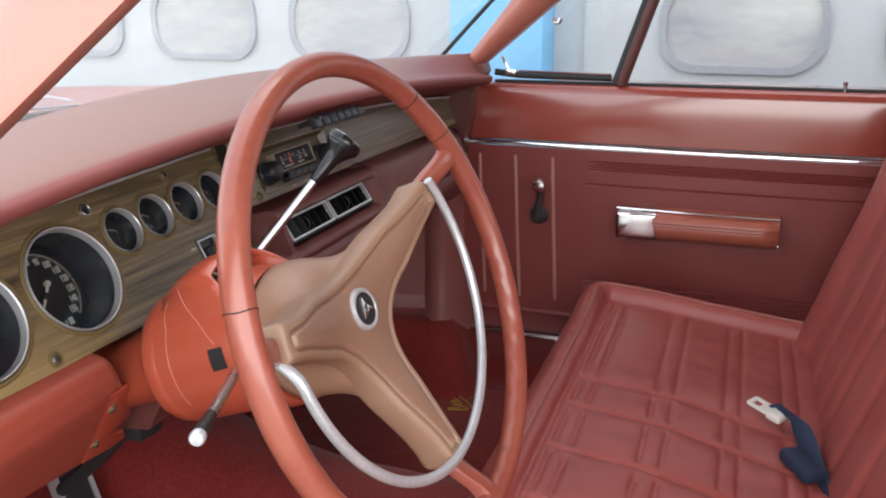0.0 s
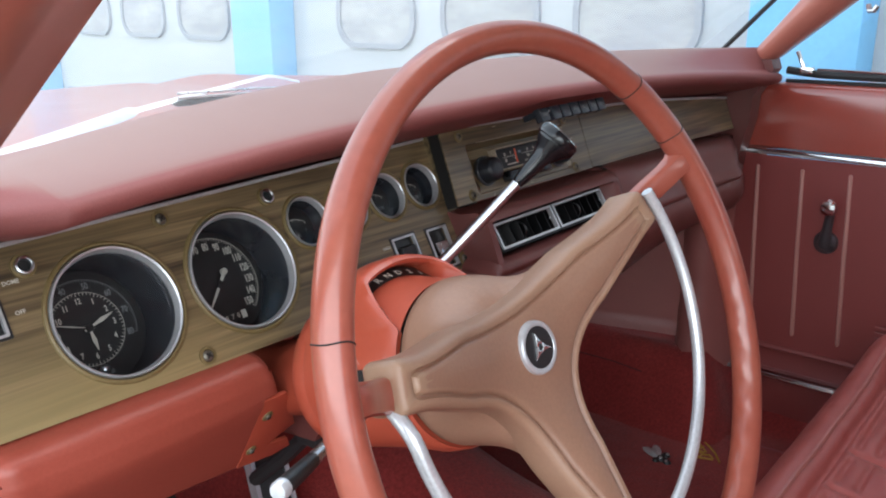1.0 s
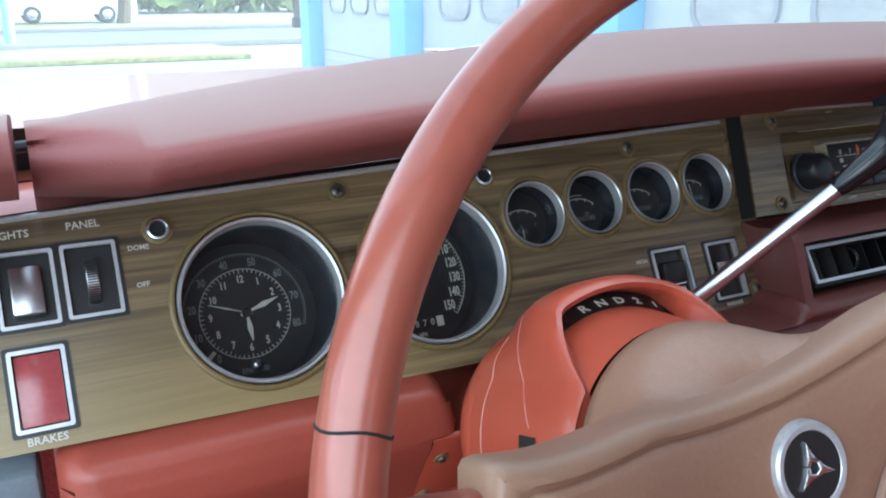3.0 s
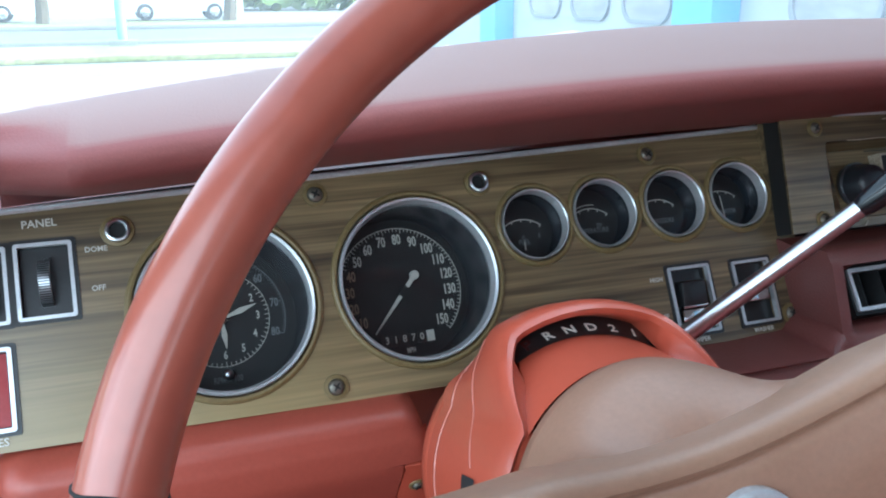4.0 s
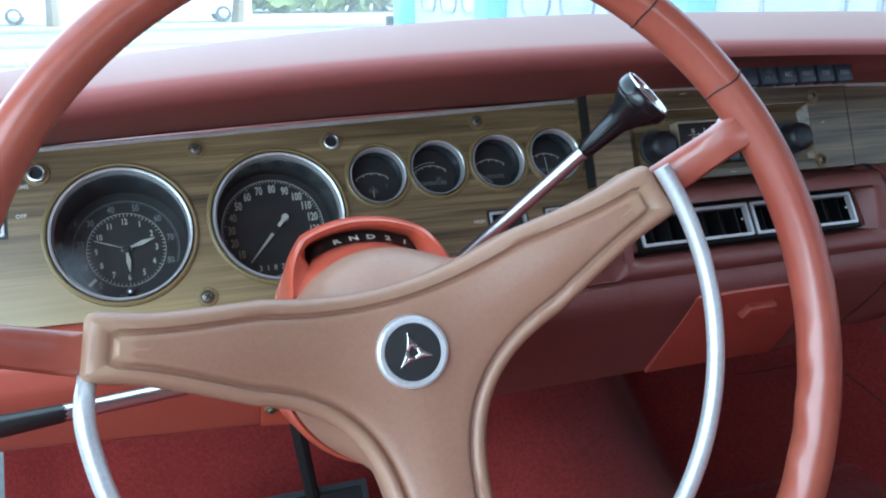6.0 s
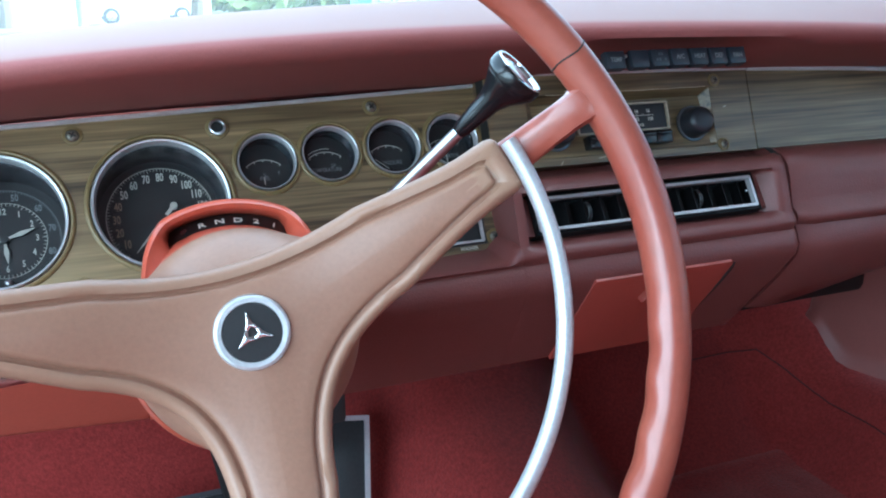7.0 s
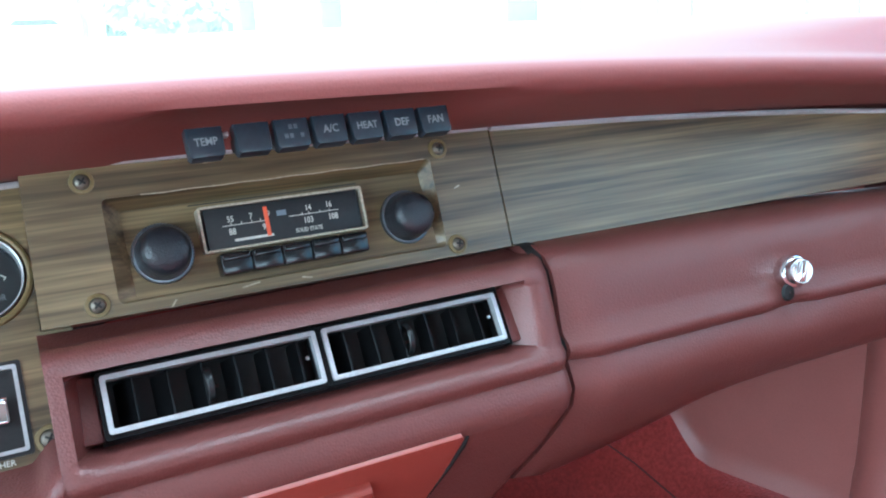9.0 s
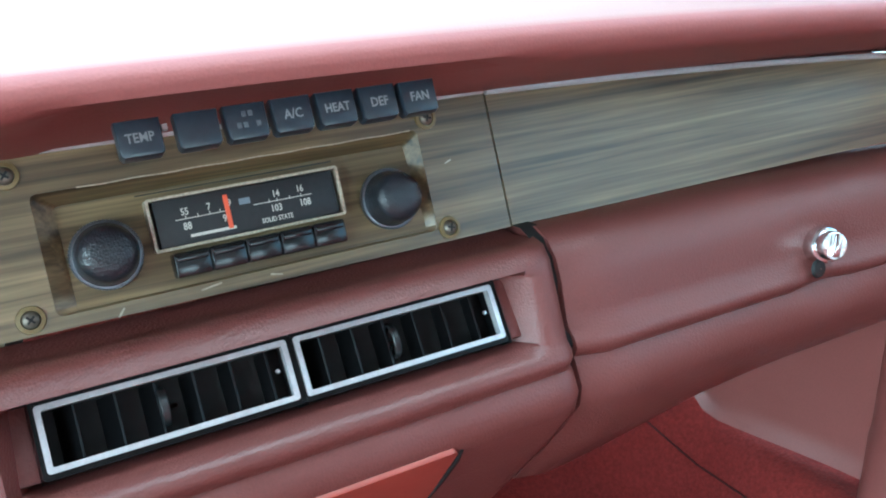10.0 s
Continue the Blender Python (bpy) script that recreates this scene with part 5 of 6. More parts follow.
part("knob_cap", lathe([(0, 0.0457), (0.008, 0.0456), (0.0152, 0.0454)], 32, km), CHROME, lever, "bright mirror disc in the knob's end")
tb, te = Vector((-0.425, -0.218, 0.512)), Vector((-0.561, -0.274, 0.528))
sig = part("signal_lever", tube([tb, tb.lerp(te, 0.80)], 0.0042, 12), SATIN, column, "chrome turn-signal lever")
tm = Matrix.Translation(te) @ (te - tb).to_track_quat("Z", "Y").to_matrix().to_4x4()
part("grip", lathe([(0.0040, -0.038), (0.0044, -0.034), (0.0050, -0.012), (0.0051, -0.002), (0.0048, 0.0)], 20, tm), BLACK, sig)
part("grip_tip", lathe([(0.0052, -0.003), (0.0053, 0.001), (0.0042, 0.0030), (0, 0.0038)], 20, tm), SILVER, sig)
part("lever_slot", grid([[on_shroud(lerp(166, 182, i / 8), lerp(0.1385, 0.1535, j / 6), 0.0006) for j in range(7)] for i in range(9)]), DARK, column, "dark lever slot")
# shroud creases; the pale ridges stand in for highlights along their edges
part("shroud_seam", tube([on_shroud(a, lerp(0.1840, 0.1440, (a - 118) / 47)) for a in range(118, 166, 3)], 0.0004, 5), LIT_PAINT, column, "crease with its edge highlight coloured pale")
part("shroud_seam", tube([on_shroud(a, 0.1980) for a in range(124, 206, 4)], 0.0004, 5), LIT_PAINT, column, "crease with its edge highlight coloured pale")


# ---- passenger door ----
door = thing("passenger_door", (0.70, -0.60, 0.10), "closed red car door with vinyl card, chrome trim and painted sill", "car door")
DY = [lerp(-0.050, -1.20, i / 24) for i in range(25)]
part("sill_panel", grid([[(0.80, y, 0.620), (0.745, y, 0.6225), (0.700, y, 0.6215), (0.676, y, 0.6190), (0.669, y, 0.6125), (0.6665, y, 0.6030), (0.6640, y, 0.540), (0.6640, y, 0.5130), (0.672, y, 0.5080), (0.70, y, 0.507)] for y in DY], cap=True), DOOR_PAINT, door, "glossy red painted window sill panel", sharp=45)
part("chrome_strip", grid([[(0.668, y, 0.5085), (0.6605, y, 0.5075), (0.6585, y, 0.5040), (0.6590, y, 0.5000), (0.668, y, 0.4985)] for y in DY], cap=True), CHROME, door, "bright chrome belt strip")
rows = []
zs = [0.4990, 0.4955, 0.478, 0.4755, 0.4730, 0.4705, 0.4680, 0.4655, 0.4630, 0.4605, 0.458, 0.4335, 0.431, 0.4285, 0.38, 0.33, 0.28, 0.2365, 0.2345, 0.2325, 0.2265, 0.2245, 0.2225, 0.2165, 0.2145, 0.2125, 0.19, 0.155, 0.150, 0.145, 0.122, 0.110]
GRO = {0.4755, 0.4705, 0.4655, 0.4605, 0.431, 0.2345, 0.2245, 0.2145}
for y in [lerp(-0.045, -1.20, i / 60) for i in range(61)]:
    on = smooth(-0.290, -0.315, y) if y < -0.28 else 0
    rows.append([(0.6610 + (0.0028 * on if z in GRO else 0) + 0.02 * smooth(0.155, 0.11, z) * 0 + (0.012 if z < 0.15 else 0), y, z) for z in zs])
part("door_card", grid(rows), DOOR_VINYL, door, "dark red grained vinyl door card with pressed grooves", sharp=25)
for y in (-0.0775, -0.152, -0.2275):
    wr = [[(0.6612, yy - w, z), (0.6590, yy - w * 0.8, z), (0.6578, yy - w * 0.4, z), (0.6575, yy, z), (0.6578, yy + w * 0.4, z), (0.6590, yy + w * 0.8, z), (0.6612, yy + w, z)] for z, yy, w in ((0.481, y, 0.0012), (0.479, y, 0.0034), (0.34, y - 0.006, 0.0036), (0.188, y - 0.014, 0.0036), (0.184, y - 0.014, 0.0012))]
    part("welt", grid(wr, cap=True), WELT, door, "pale raised vertical welt")
crank = part("window_crank", lathe([(0, 0.0), (0.0185, 0.0), (0.0195, -0.004), (0.0180, -0.010), (0.0125, -0.014), (0.008, -0.020), (0, -0.021)], 28, Matrix.Translation((0.660, -0.2040, 0.3640)) @ Matrix.Rotation(radians(90), 4, "Y")), KNOB_RING, door, "dark chrome window crank")
part("arm", tube([(0.644, -0.204, 0.364), (0.6395, -0.2075, 0.392), (0.633, -0.2120, 0.4300)], 0.005, 12, radii=[0.0105, 0.0075, 0.0065]), KNOB_RING, crank)
part("handle_knob", lathe([(0.005, 0.0), (0.006, -0.006), (0.0115, -0.013), (0.0138, -0.020), (0.0110, -0.027), (0, -0.029)], 24, Matrix.Translation((0.636, -0.2120, 0.4320)) @ Matrix.Rotation(radians(90), 4, "Y")), CHROME, crank)
arm_rows = []
for i in range(15):
    y = lerp(-0.432, -0.652, i / 14)
    e = 0.010 * smooth(-0.635, -0.652, y)
    arm_rows.append([(0.660, y, 0.398), (0.634, y, 0.3985), (0.613 + e, y, 0.3955), (0.604 + e, y, 0.3890), (0.602 + e, y, 0.3800), (0.6045 + e, y, 0.3775), (0.6035 + e, y, 0.3740), (0.6055 + e, y, 0.3715), (0.6045 + e, y, 0.3680), (0.608 + e, y, 0.355), (0.620 + e, y, 0.3440), (0.640, y, 0.3405), (0.660, y, 0.340)])
armrest = part("armrest", grid(arm_rows, cap=True), ARMREST, door, "padded red vinyl armrest", sharp=50)
part("armrest_cap", moved(joined(box((0, 0, 0), (0.060, 0.078, 0.052), 0.007, 3)), Matrix.Translation((0.632, -0.4000, 0.3700)) @ Matrix.Rotation(radians(4), 4, "Z")), CHROME, armrest, "chrome door-handle end cap")
part("armrest_trim", joined(tube([(0.625, -0.362, 0.3985), (0.612, -0.50, 0.4000), (0.613, -0.652, 0.4000)], 0.0026, 8), tube([(0.654, -0.372, 0.3405), (0.652, -0.50, 0.3395), (0.654, -0.655, 0.3395)], 0.0026, 8)), CHROME, armrest)
part("lock_button", lathe([(0.0028, 0), (0.0028, 0.012), (0.0040, 0.014), (0.0040, 0.020), (0, 0.022)], 12, Matrix.Translation((0.685, -0.735, 0.6190))), CHROME, door)
part("window_seal", tube([(0.690, -0.10, 0.6225), (0.690, -0.6, 0.6230), (0.690, -1.2, 0.6230)], 0.0035, 6), RUBBER, door)
part("sill_guard", grid([[(0.6700, y, 0.1110), (0.6600, y, 0.1135), (0.6500, y, 0.1130), (0.6440, y, 0.1095), (0.6420, y, 0.1040), (0.6440, y, 0.1010), (0.6700, y, 0.1010)] for y in (-0.060, -0.30, -0.60, -1.05)], cap=True, close=True), CHROME, door, "bright ribbed door sill plate", sharp=30)
part("card_border", tube([(0.6605, -0.060, 0.1560), (0.6590, -0.30, 0.1560), (0.6590, -1.15, 0.1560)], 0.0060, 8), DOOR_VINYL, door)
# vent window and side glass
vp0, vp1 = Vector((0.692, -0.338, 0.6220)), Vector((0.668, -0.440, 0.930))
vw = part("vent_window_post", tube([vp0, vp1], 0.009, 8), RUBBER, door, "dark vent window division bar")
part("post_trim", tube([vp0 + Vector((-0.010, -0.012, 0)), vp1 + Vector((-0.010, -0.012, 0))], 0.0105, 10), MAROON, vw)
part("vent_frame", tube([(0.690, -0.100, 0.640), (0.690, -0.150, 0.6350), (0.690, -0.330, 0.6330)], 0.0065, 8), RUBBER, vw)
part("vent_trim", tube([(0.684, -0.150, 0.6430), (0.684, -0.330, 0.6405)], 0.0022, 6), CHROME, vw)
part("vent_latch", joined(tube([(0.672, -0.135, 0.640), (0.668, -0.128, 0.656), (0.671, -0.120, 0.672)], 0.0035, 8), box((0.672, -0.137, 0.642), (0.014, 0.022, 0.012), 0.003)), CHROME, vw)
def pane(pts):
    bm = bmesh.new()
    bm.faces.new([bm.verts.new(p) for p in pts])
    return bm
part("vent_glass", pane([(0.692, -0.135, 0.640), (0.690, -0.335, 0.638), (0.668, -0.430, 0.915), (0.670, -0.385, 0.90)]), GLASS, vw).visible_shadow = False
g = part("side_glass", pane([(0.694, -0.350, 0.622), (0.694, -1.18, 0.622), (0.640, -1.15, 0.960), (0.655, -0.455, 0.960)]), GLASS, door)
g.visible_shadow = False

# ---- body shell ----
body = thing("classic_car", (0, 0, -0.05), "red classic car with bonnet, pillars, windscreen and an unseen roof", "car")
def pillar(sx):
    """Painted windscreen pillar, leaning back from the dash end."""
    rows = []
    for q in range(12):
        z = lerp(0.600, 0.985, q / 11)
        if sx > 0:
            yf, yb = -0.067 - 0.84 * (z - 0.68), -0.116 - 1.22 * (z - 0.68)
            x = 0.655 - 0.10 * max(0, z - 0.66)
            rows.append([(x + dx, lerp(yf, yb, t) + dy, z) for dx, t, dy in ((-0.018, 0, 0), (-0.030, 0.12, 0), (-0.034, 0.3, 0), (-0.032, 0.55, 0), (-0.022, 0.85, 0), (-0.006, 1, 0), (0.020, 1, 0), (0.034, 0.8, 0), (0.034, 0.2, 0), (0.020, 0, 0.004), (0.0, 0, 0.006))])
        else:
            z = lerp(0.640, 0.985, q / 11)
            x, y = -0.646 + 0.206 * (z - 0.66), -0.150 - 1.2546 * (z - 0.66)
            rows.append([(x + dx, y + dy, z) for dx, dy in ((0, 0), (-0.002, 0.008), (-0.005, 0.030), (-0.013, 0.052), (-0.032, 0.058), (-0.052, 0.044), (-0.062, 0.0), (-0.060, -0.045), (-0.048, -0.043), (-0.028, -0.024), (-0.014, -0.011), (-0.004, -0.003))])
    return grid(rows, cap=True, close=True)
part("windscreen_pillar", pillar(1), LIT_PAINT, body, "red windscreen pillar, coloured paler for the light on it", sharp=50)
part("windscreen_pillar", pillar(-1), LIT_PAINT, body, "red windscreen pillar, coloured paler for the light on it", sharp=50)
part("pillar_seal", tube([(-0.672, -0.095, 0.66), (-0.652, -0.220, 0.76), (-0.612, -0.480, 0.97)], 0.008, 8), RUBBER, body)
part("pillar_seal", tube([(0.640, 0.012, 0.655), (0.622, -0.095, 0.76), (0.590, -0.325, 0.985)], 0.004, 6), RUBBER, body)
part("pillar_hook", joined(tube([(0.612, -0.232, 0.745), (0.604, -0.236, 0.738), (0.600, -0.243, 0.738), (0.600, -0.247, 0.745)], 0.004, 8)), SATIN, body)
# cowl side between dash end and pillar
part("dash_end_panel", grid([[(0.622 + 0.02 * q, y, z) for y, z in ((0.05, 0.665), (-0.095, 0.660), (-0.100, 0.645), (-0.070, 0.600), (-0.068, 0.56), (-0.055, 0.50), (-0.045, 0.42), (0.02, 0.40), (0.05, 0.5))] for q in range(3)], cap=True, close=True), VINYL, body, "red side trim at the dash end", sharp=50)
kp = []
for i in range(15):
    y = lerp(0.262, -0.012, i / 14)
    xk = lerp(0.572, 0.628, smooth(0.26, -0.02, y))
    zb = 0.150 + 0.055 * smooth(0.19, 0.262, y)
    kp.append([(xk + 0.010, y, 0.47), (xk + 0.004, y, 0.40), (xk, y, 0.30), (xk - 0.002, y, zb + 0.030), (xk - 0.004, y, zb + 0.012), (xk - 0.010, y, zb + 0.003), (xk - 0.011, y, zb), (xk, y, zb - 0.004)])
kp.insert(0, [(x + 0.006, y + 0.010, z) for x, y, z in kp[0]])
part("kick_panel", grid(kp), KICK, body, "moulded red kick panel", sharp=50)
rows = []
for i in range(8):
    z = lerp(0.50, 0.105, i / 7)
    fl = 0.024 * smooth(0.24, 0.11, z)
    rows.append([(0.628, 0.034, z), (0.615 - fl * 0.6, 0.020, z), (0.609 - fl, 0.002, z), (0.614 - fl * 0.7, -0.020 - fl * 0.5, z), (0.638, -0.040 - fl, z), (0.668, -0.046 - fl, z)])
part("hinge_pillar", grid(rows), KICK, body, "red hinge pillar trim", sharp=60)
part("sill_screw", lathe([(0, 0.005), (0.006, 0.004), (0.009, 0.0)], 12, Matrix.Translation((0.628, -0.036, 0.122)) @ Matrix.Rotation(radians(-60), 4, "Y")), CHROME, body)
# bonnet, cowl, wipers
def bonnet_z(x, y):
    z = 0.585 - 0.055 * smooth(0.3, 1.9, y) - 0.040 * smooth(1.72, 1.95, y)
    return z + 0.010 * math.exp(-((abs(x) - 0.78) / 0.06) ** 2) - 0.010 * math.exp(-((abs(x) - 0.62) / 0.05) ** 2) - 0.055 * smooth(0.81, 0.92, abs(x))
part("bonnet", grid([[(x, y - 0.16 * (x * x) * (1 if y < 1 else 0.6), bonnet_z(x, y)) for x in [lerp(-0.92, 0.92, k / 46) for k in range(47)]] for y in [lerp(0.30, 1.95, i / 20) for i in range(21)]]), CAR_PAINT, body, "glossy red bonnet", sharp=40)
part("cowl_panel", grid([[(x, y - 0.20 * x * x, z) for y, z in ((0.19, 0.580), (0.215, 0.588), (0.25, 0.587), (0.31, 0.576))] for x in [lerp(-0.70, 0.70, k / 20) for k in range(21)]]), CAR_PAINT, body, sharp=40)
wiper = thing("windscreen_wiper", (-0.33, 0.20, 0.63), "bright wiper arm with a black blade at the windscreen foot", "wiper")
part("arm", grid([[Vector(p) + Vector((0, w * 1.1, w * 0.9)), Vector(p) + Vector((0, -0.2 * w, 0.35 * w)), Vector(p) + Vector((0, -w * 1.1, -w * 0.9)), Vector(p) + Vector((0, 0.2 * w, -w))] for p, w in (((-0.56, 0.110, 0.631), 0.0070), ((-0.496, 0.140, 0.637), 0.0070), ((-0.415, 0.172, 0.6455), 0.0062), ((-0.345, 0.198, 0.6545), 0.0050), ((-0.336, 0.200, 0.6555), 0.0024), ((-0.285, 0.200, 0.6625), 0.0020), ((-0.168, 0.204, 0.6765), 0.0018), ((-0.160, 0.204, 0.6760), 0.0018), ((-0.120, 0.204, 0.6665), 0.0014))], cap=True, close=True), SILVER, wiper, "bright steel wiper arm")
part("blade", grid([[(x, 0.1995, zt), (x, 0.1975, lerp(zt, zb, 0.4)), (x, 0.1985, zb), (x, 0.2025, zb), (x, 0.2035, zt)] for x, zb, zt in ((-0.294, 0.6560, 0.6605), (-0.290, 0.6545, 0.6620), (-0.183, 0.6515, 0.6580), (-0.10, 0.6525, 0.6560), (-0.052, 0.6535, 0.6545))], cap=True, close=True), RUBBER, wiper, "black rubber blade")
for dz in (0.0, 0.0042):
    part("bridge", tube([(-0.290, 0.1975, 0.6635 + dz), (-0.20, 0.1985, 0.6605 + dz * 1.1), (-0.13, 0.1995, 0.6590 + dz * 0.6), (-0.06, 0.200, 0.6550)], 0.0014, 6), SATIN, wiper)
part("firewall", grid([[(x, y, z) for y, z in ((0.22, 0.62), (0.40, 0.50), (0.46, 0.34), (0.44, 0.25))] for x in (-0.75, 0, 0.75)]), DARK, body)
part("screen_seal", tube([(x, 0.216 - 0.26 * x * x, 0.622) for x in [lerp(-0.64, 0.64, k / 24) for k in range(25)]], 0.004, 8), RUBBER, body)
ws = [[(lerp(0.66, 0.56, q / 6) * s, lerp(0.20, -0.29, q / 6) - lerp(0.26, 0.20, q / 6) * s * s * 0.44, lerp(0.640, 0.985, q / 6)) for s in [lerp(-1, 1, k / 16) for k in range(17)]] for q in range(7)]
w = part("windscreen", grid(ws), SCREEN, body, "clear curved windscreen")
w.visible_shadow = False
# roof and rails are out of view, added to shade the cabin
rr = []
for i in range(9):
    y = lerp(-0.30, -2.2, i / 8)
    z = 0.985 + 0.10 * math.sin(math.pi * (i + 1) / 10)
    rr.append([(x, y, z + 0.05 * (1 - (x / 0.6) ** 2)) for x in [lerp(-0.60, 0.60, k / 12) for k in range(13)]])
roof = part("roof", grid(rr), HEADLINER, body, "unseen roof, pale lining added to return light", sharp=60)
for sx in (-1, 1):
    part("roof_rail", tube([(sx * 0.60, -0.33, 0.985), (sx * 0.615, -1.0, 1.0), (sx * 0.60, -1.7, 0.985), (sx * 0.66, -2.2, 0.66)], 0.03, 8), PAINT, body)
# unseen rear body; pillars, cheeks and header added to hold back light
part("rear_bulkhead", grid([[(x, y, z) for y, z in ((-2.45, 0.60), (-2.35, 0.62), (-2.2, 0.0))] for x in (-0.75, 0, 0.75)]), VINYL_SEAT, body)
for sx in (-1, 1):
    part("rear_quarter", box((sx * 0.73, -1.75, 0.30), (0.06, 1.1, 0.64), 0.01), DOOR_PAINT, body)
for sx in (-1, 1):
    rows = [[(sx * (lerp(0.70, 0.605, k / 4) + o), y, lerp(0.60, 1.0, k / 4)) for k in range(5)] for o, y in ((0, -1.30), (0, -1.80), (0, -2.32), (0.05, -2.32), (0.05, -1.30))]
    part("unseen_rear_pillar", grid(rows, cap=True), DOOR_PAINT, body, "unseen broad red rear pillar that blocks light", sharp=40)
    part("unseen_rear_cheek", box((sx * 0.60, -2.34, 0.80), (0.22, 0.04, 0.42), 0.01), DOOR_PAINT, body)
part("unseen_rear_header", box((0, -2.26, 1.0), (1.2, 0.16, 0.06), 0.01), DOOR_PAINT, body)
for bx_ in (-0.70, 0.715):
    part("rocker_sill", box((bx_, -0.55, 0.045), (0.10, 1.3, 0.12), 0.01), DOOR_VINYL, body)
# outer fender sides and wheels-level skirt below the bonnet
for sx in (-1, 1):
    part("fender", grid([[(sx * 0.92, y - 0.10, bonnet_z(0.92, max(y, 0.3)) - 0.001), (sx * 0.945, y - 0.10, 0.42), (sx * 0.93, y - 0.10, -0.05)] for y in (0.1, 0.6, 1.2, 1.6, 1.95)]), CAR_PAINT, body)

floor_rows = []
for i in range(80):
    y = lerp(-1.3, 0.62, i / 79)
    row = []
    for k in range(91):
        x = lerp(-0.68, 0.68, k / 90)
        z = 0.0 + 0.30 * smooth(0.16, 0.55, y) ** 1.1
        tun = (0.135 + 0.13 * smooth(-0.1, 0.45, y)) * math.exp(-(abs(x + 0.01) / (0.135 + 0.03 * smooth(0, 0.4, y))) ** 3.2)
        z = max(z, z * 0.55 + tun)
        row.append((x, y, z + 0.03 * smooth(0.62, 0.68, abs(x)) + 0.136 * smooth(0.47, 0.600, x) * smooth(-0.115, -0.035, y) + 0.0022 * noise.noise(Vector((x * 40, y * 40, 0)))))
    floor_rows.append(row)
part("floor", grid(floor_rows), CARPET, None, sharp=70)
tagged(bpy.data.objects["floor"], "dark red carpeted car floor with a tunnel hump", "floor", kind="structure")
seam = thing("carpet_seam", (0.3, 0.2, 0.05), "sewn carpet seam across the passenger footwell", "carpet seam")
part("thread", tube([(0.30, 0.345, 0.126), (0.36, 0.345, 0.126), (0.416, 0.340, 0.127), (0.470, 0.333, 0.132), (0.516, 0.315, 0.137), (0.534, 0.275, 0.120), (0.543, 0.235, 0.105), (0.548, 0.19, 0.094), (0.550, 0.12, 0.094), (0.549, 0.06, 0.090)], 0.0012, 6), SEAM_RED, seam)

# ---- pedals ----
def pedal(name, c, w, h, tilt, label, arm, trim, turn=0.0, ribs=5):
    p = thing(name, c, label, "pedal")
    m = Matrix.Translation(c) @ Matrix.Rotation(radians(tilt), 4, "X") @ Matrix.Rotation(radians(turn), 4, "Z")
    part("pad", box((0, 0, 0), (w, h, 0.014), 0.004, 2, m=m), RUBBER, p)
    part("rim", frame_bar(-w / 2 - 0.003, -h / 2 - 0.003, w / 2 + 0.003, h / 2 + 0.003, 0.006, -0.006, 0.010, m), trim, p, "metal pedal trim")
    for i in range(ribs):
        part("rib", box((0, lerp(-h * 0.36, h * 0.36, i / 4), 0.008), (w * 0.8, 0.004, 0.004), 0.001, m=m), RUBBER, p)
    part("arm", tube(arm, 0.008, 8), DARK, p)
    return p
pedal("brake_pedal", (-0.3675, 0.206, 0.121), 0.182, 0.058, 50, "wide black rubber brake pedal with metal trim", [(-0.338, 0.215, 0.14), (-0.350, 0.200, 0.22), (-0.375, 0.20, 0.40)], KNOB_RIM)
pedal("accelerator_pedal", (-0.2036, 0.2032, 0.1484), 0.049, 0.124, 62, "black rubber accelerator pedal with bright metal edge", [(-0.204, 0.215, 0.15), (-0.215, 0.25, 0.20), (-0.235, 0.27, 0.38)], SILVER, -9, 0)
br = thing("column_bracket", (-0.235, 0.05, 0.385), "small black linkage bracket under the dash", "bracket")
part("arm", joined(box((-0.2865, 0.020, 0.3425), (0.022, 0.030, 0.030), 0.003), box((-0.2595, 0.03, 0.335), (0.024, 0.03, 0.036), 0.004), tube([(-0.290, 0.015, 0.352), (-0.2600, 0.025, 0.345), (-0.253, 0.05, 0.325), (-0.248, 0.11, 0.265), (-0.238, 0.19, 0.195)], 0.009, 8)), RUBBER, br)

hb = thing("heater_box", (0.30, 0.10, 0.34), "black heater box under the glovebox", "heater box")
part("case", box((0.32, 0.105, 0.375), (0.20, 0.12, 0.07), 0.01), DARK, hb)

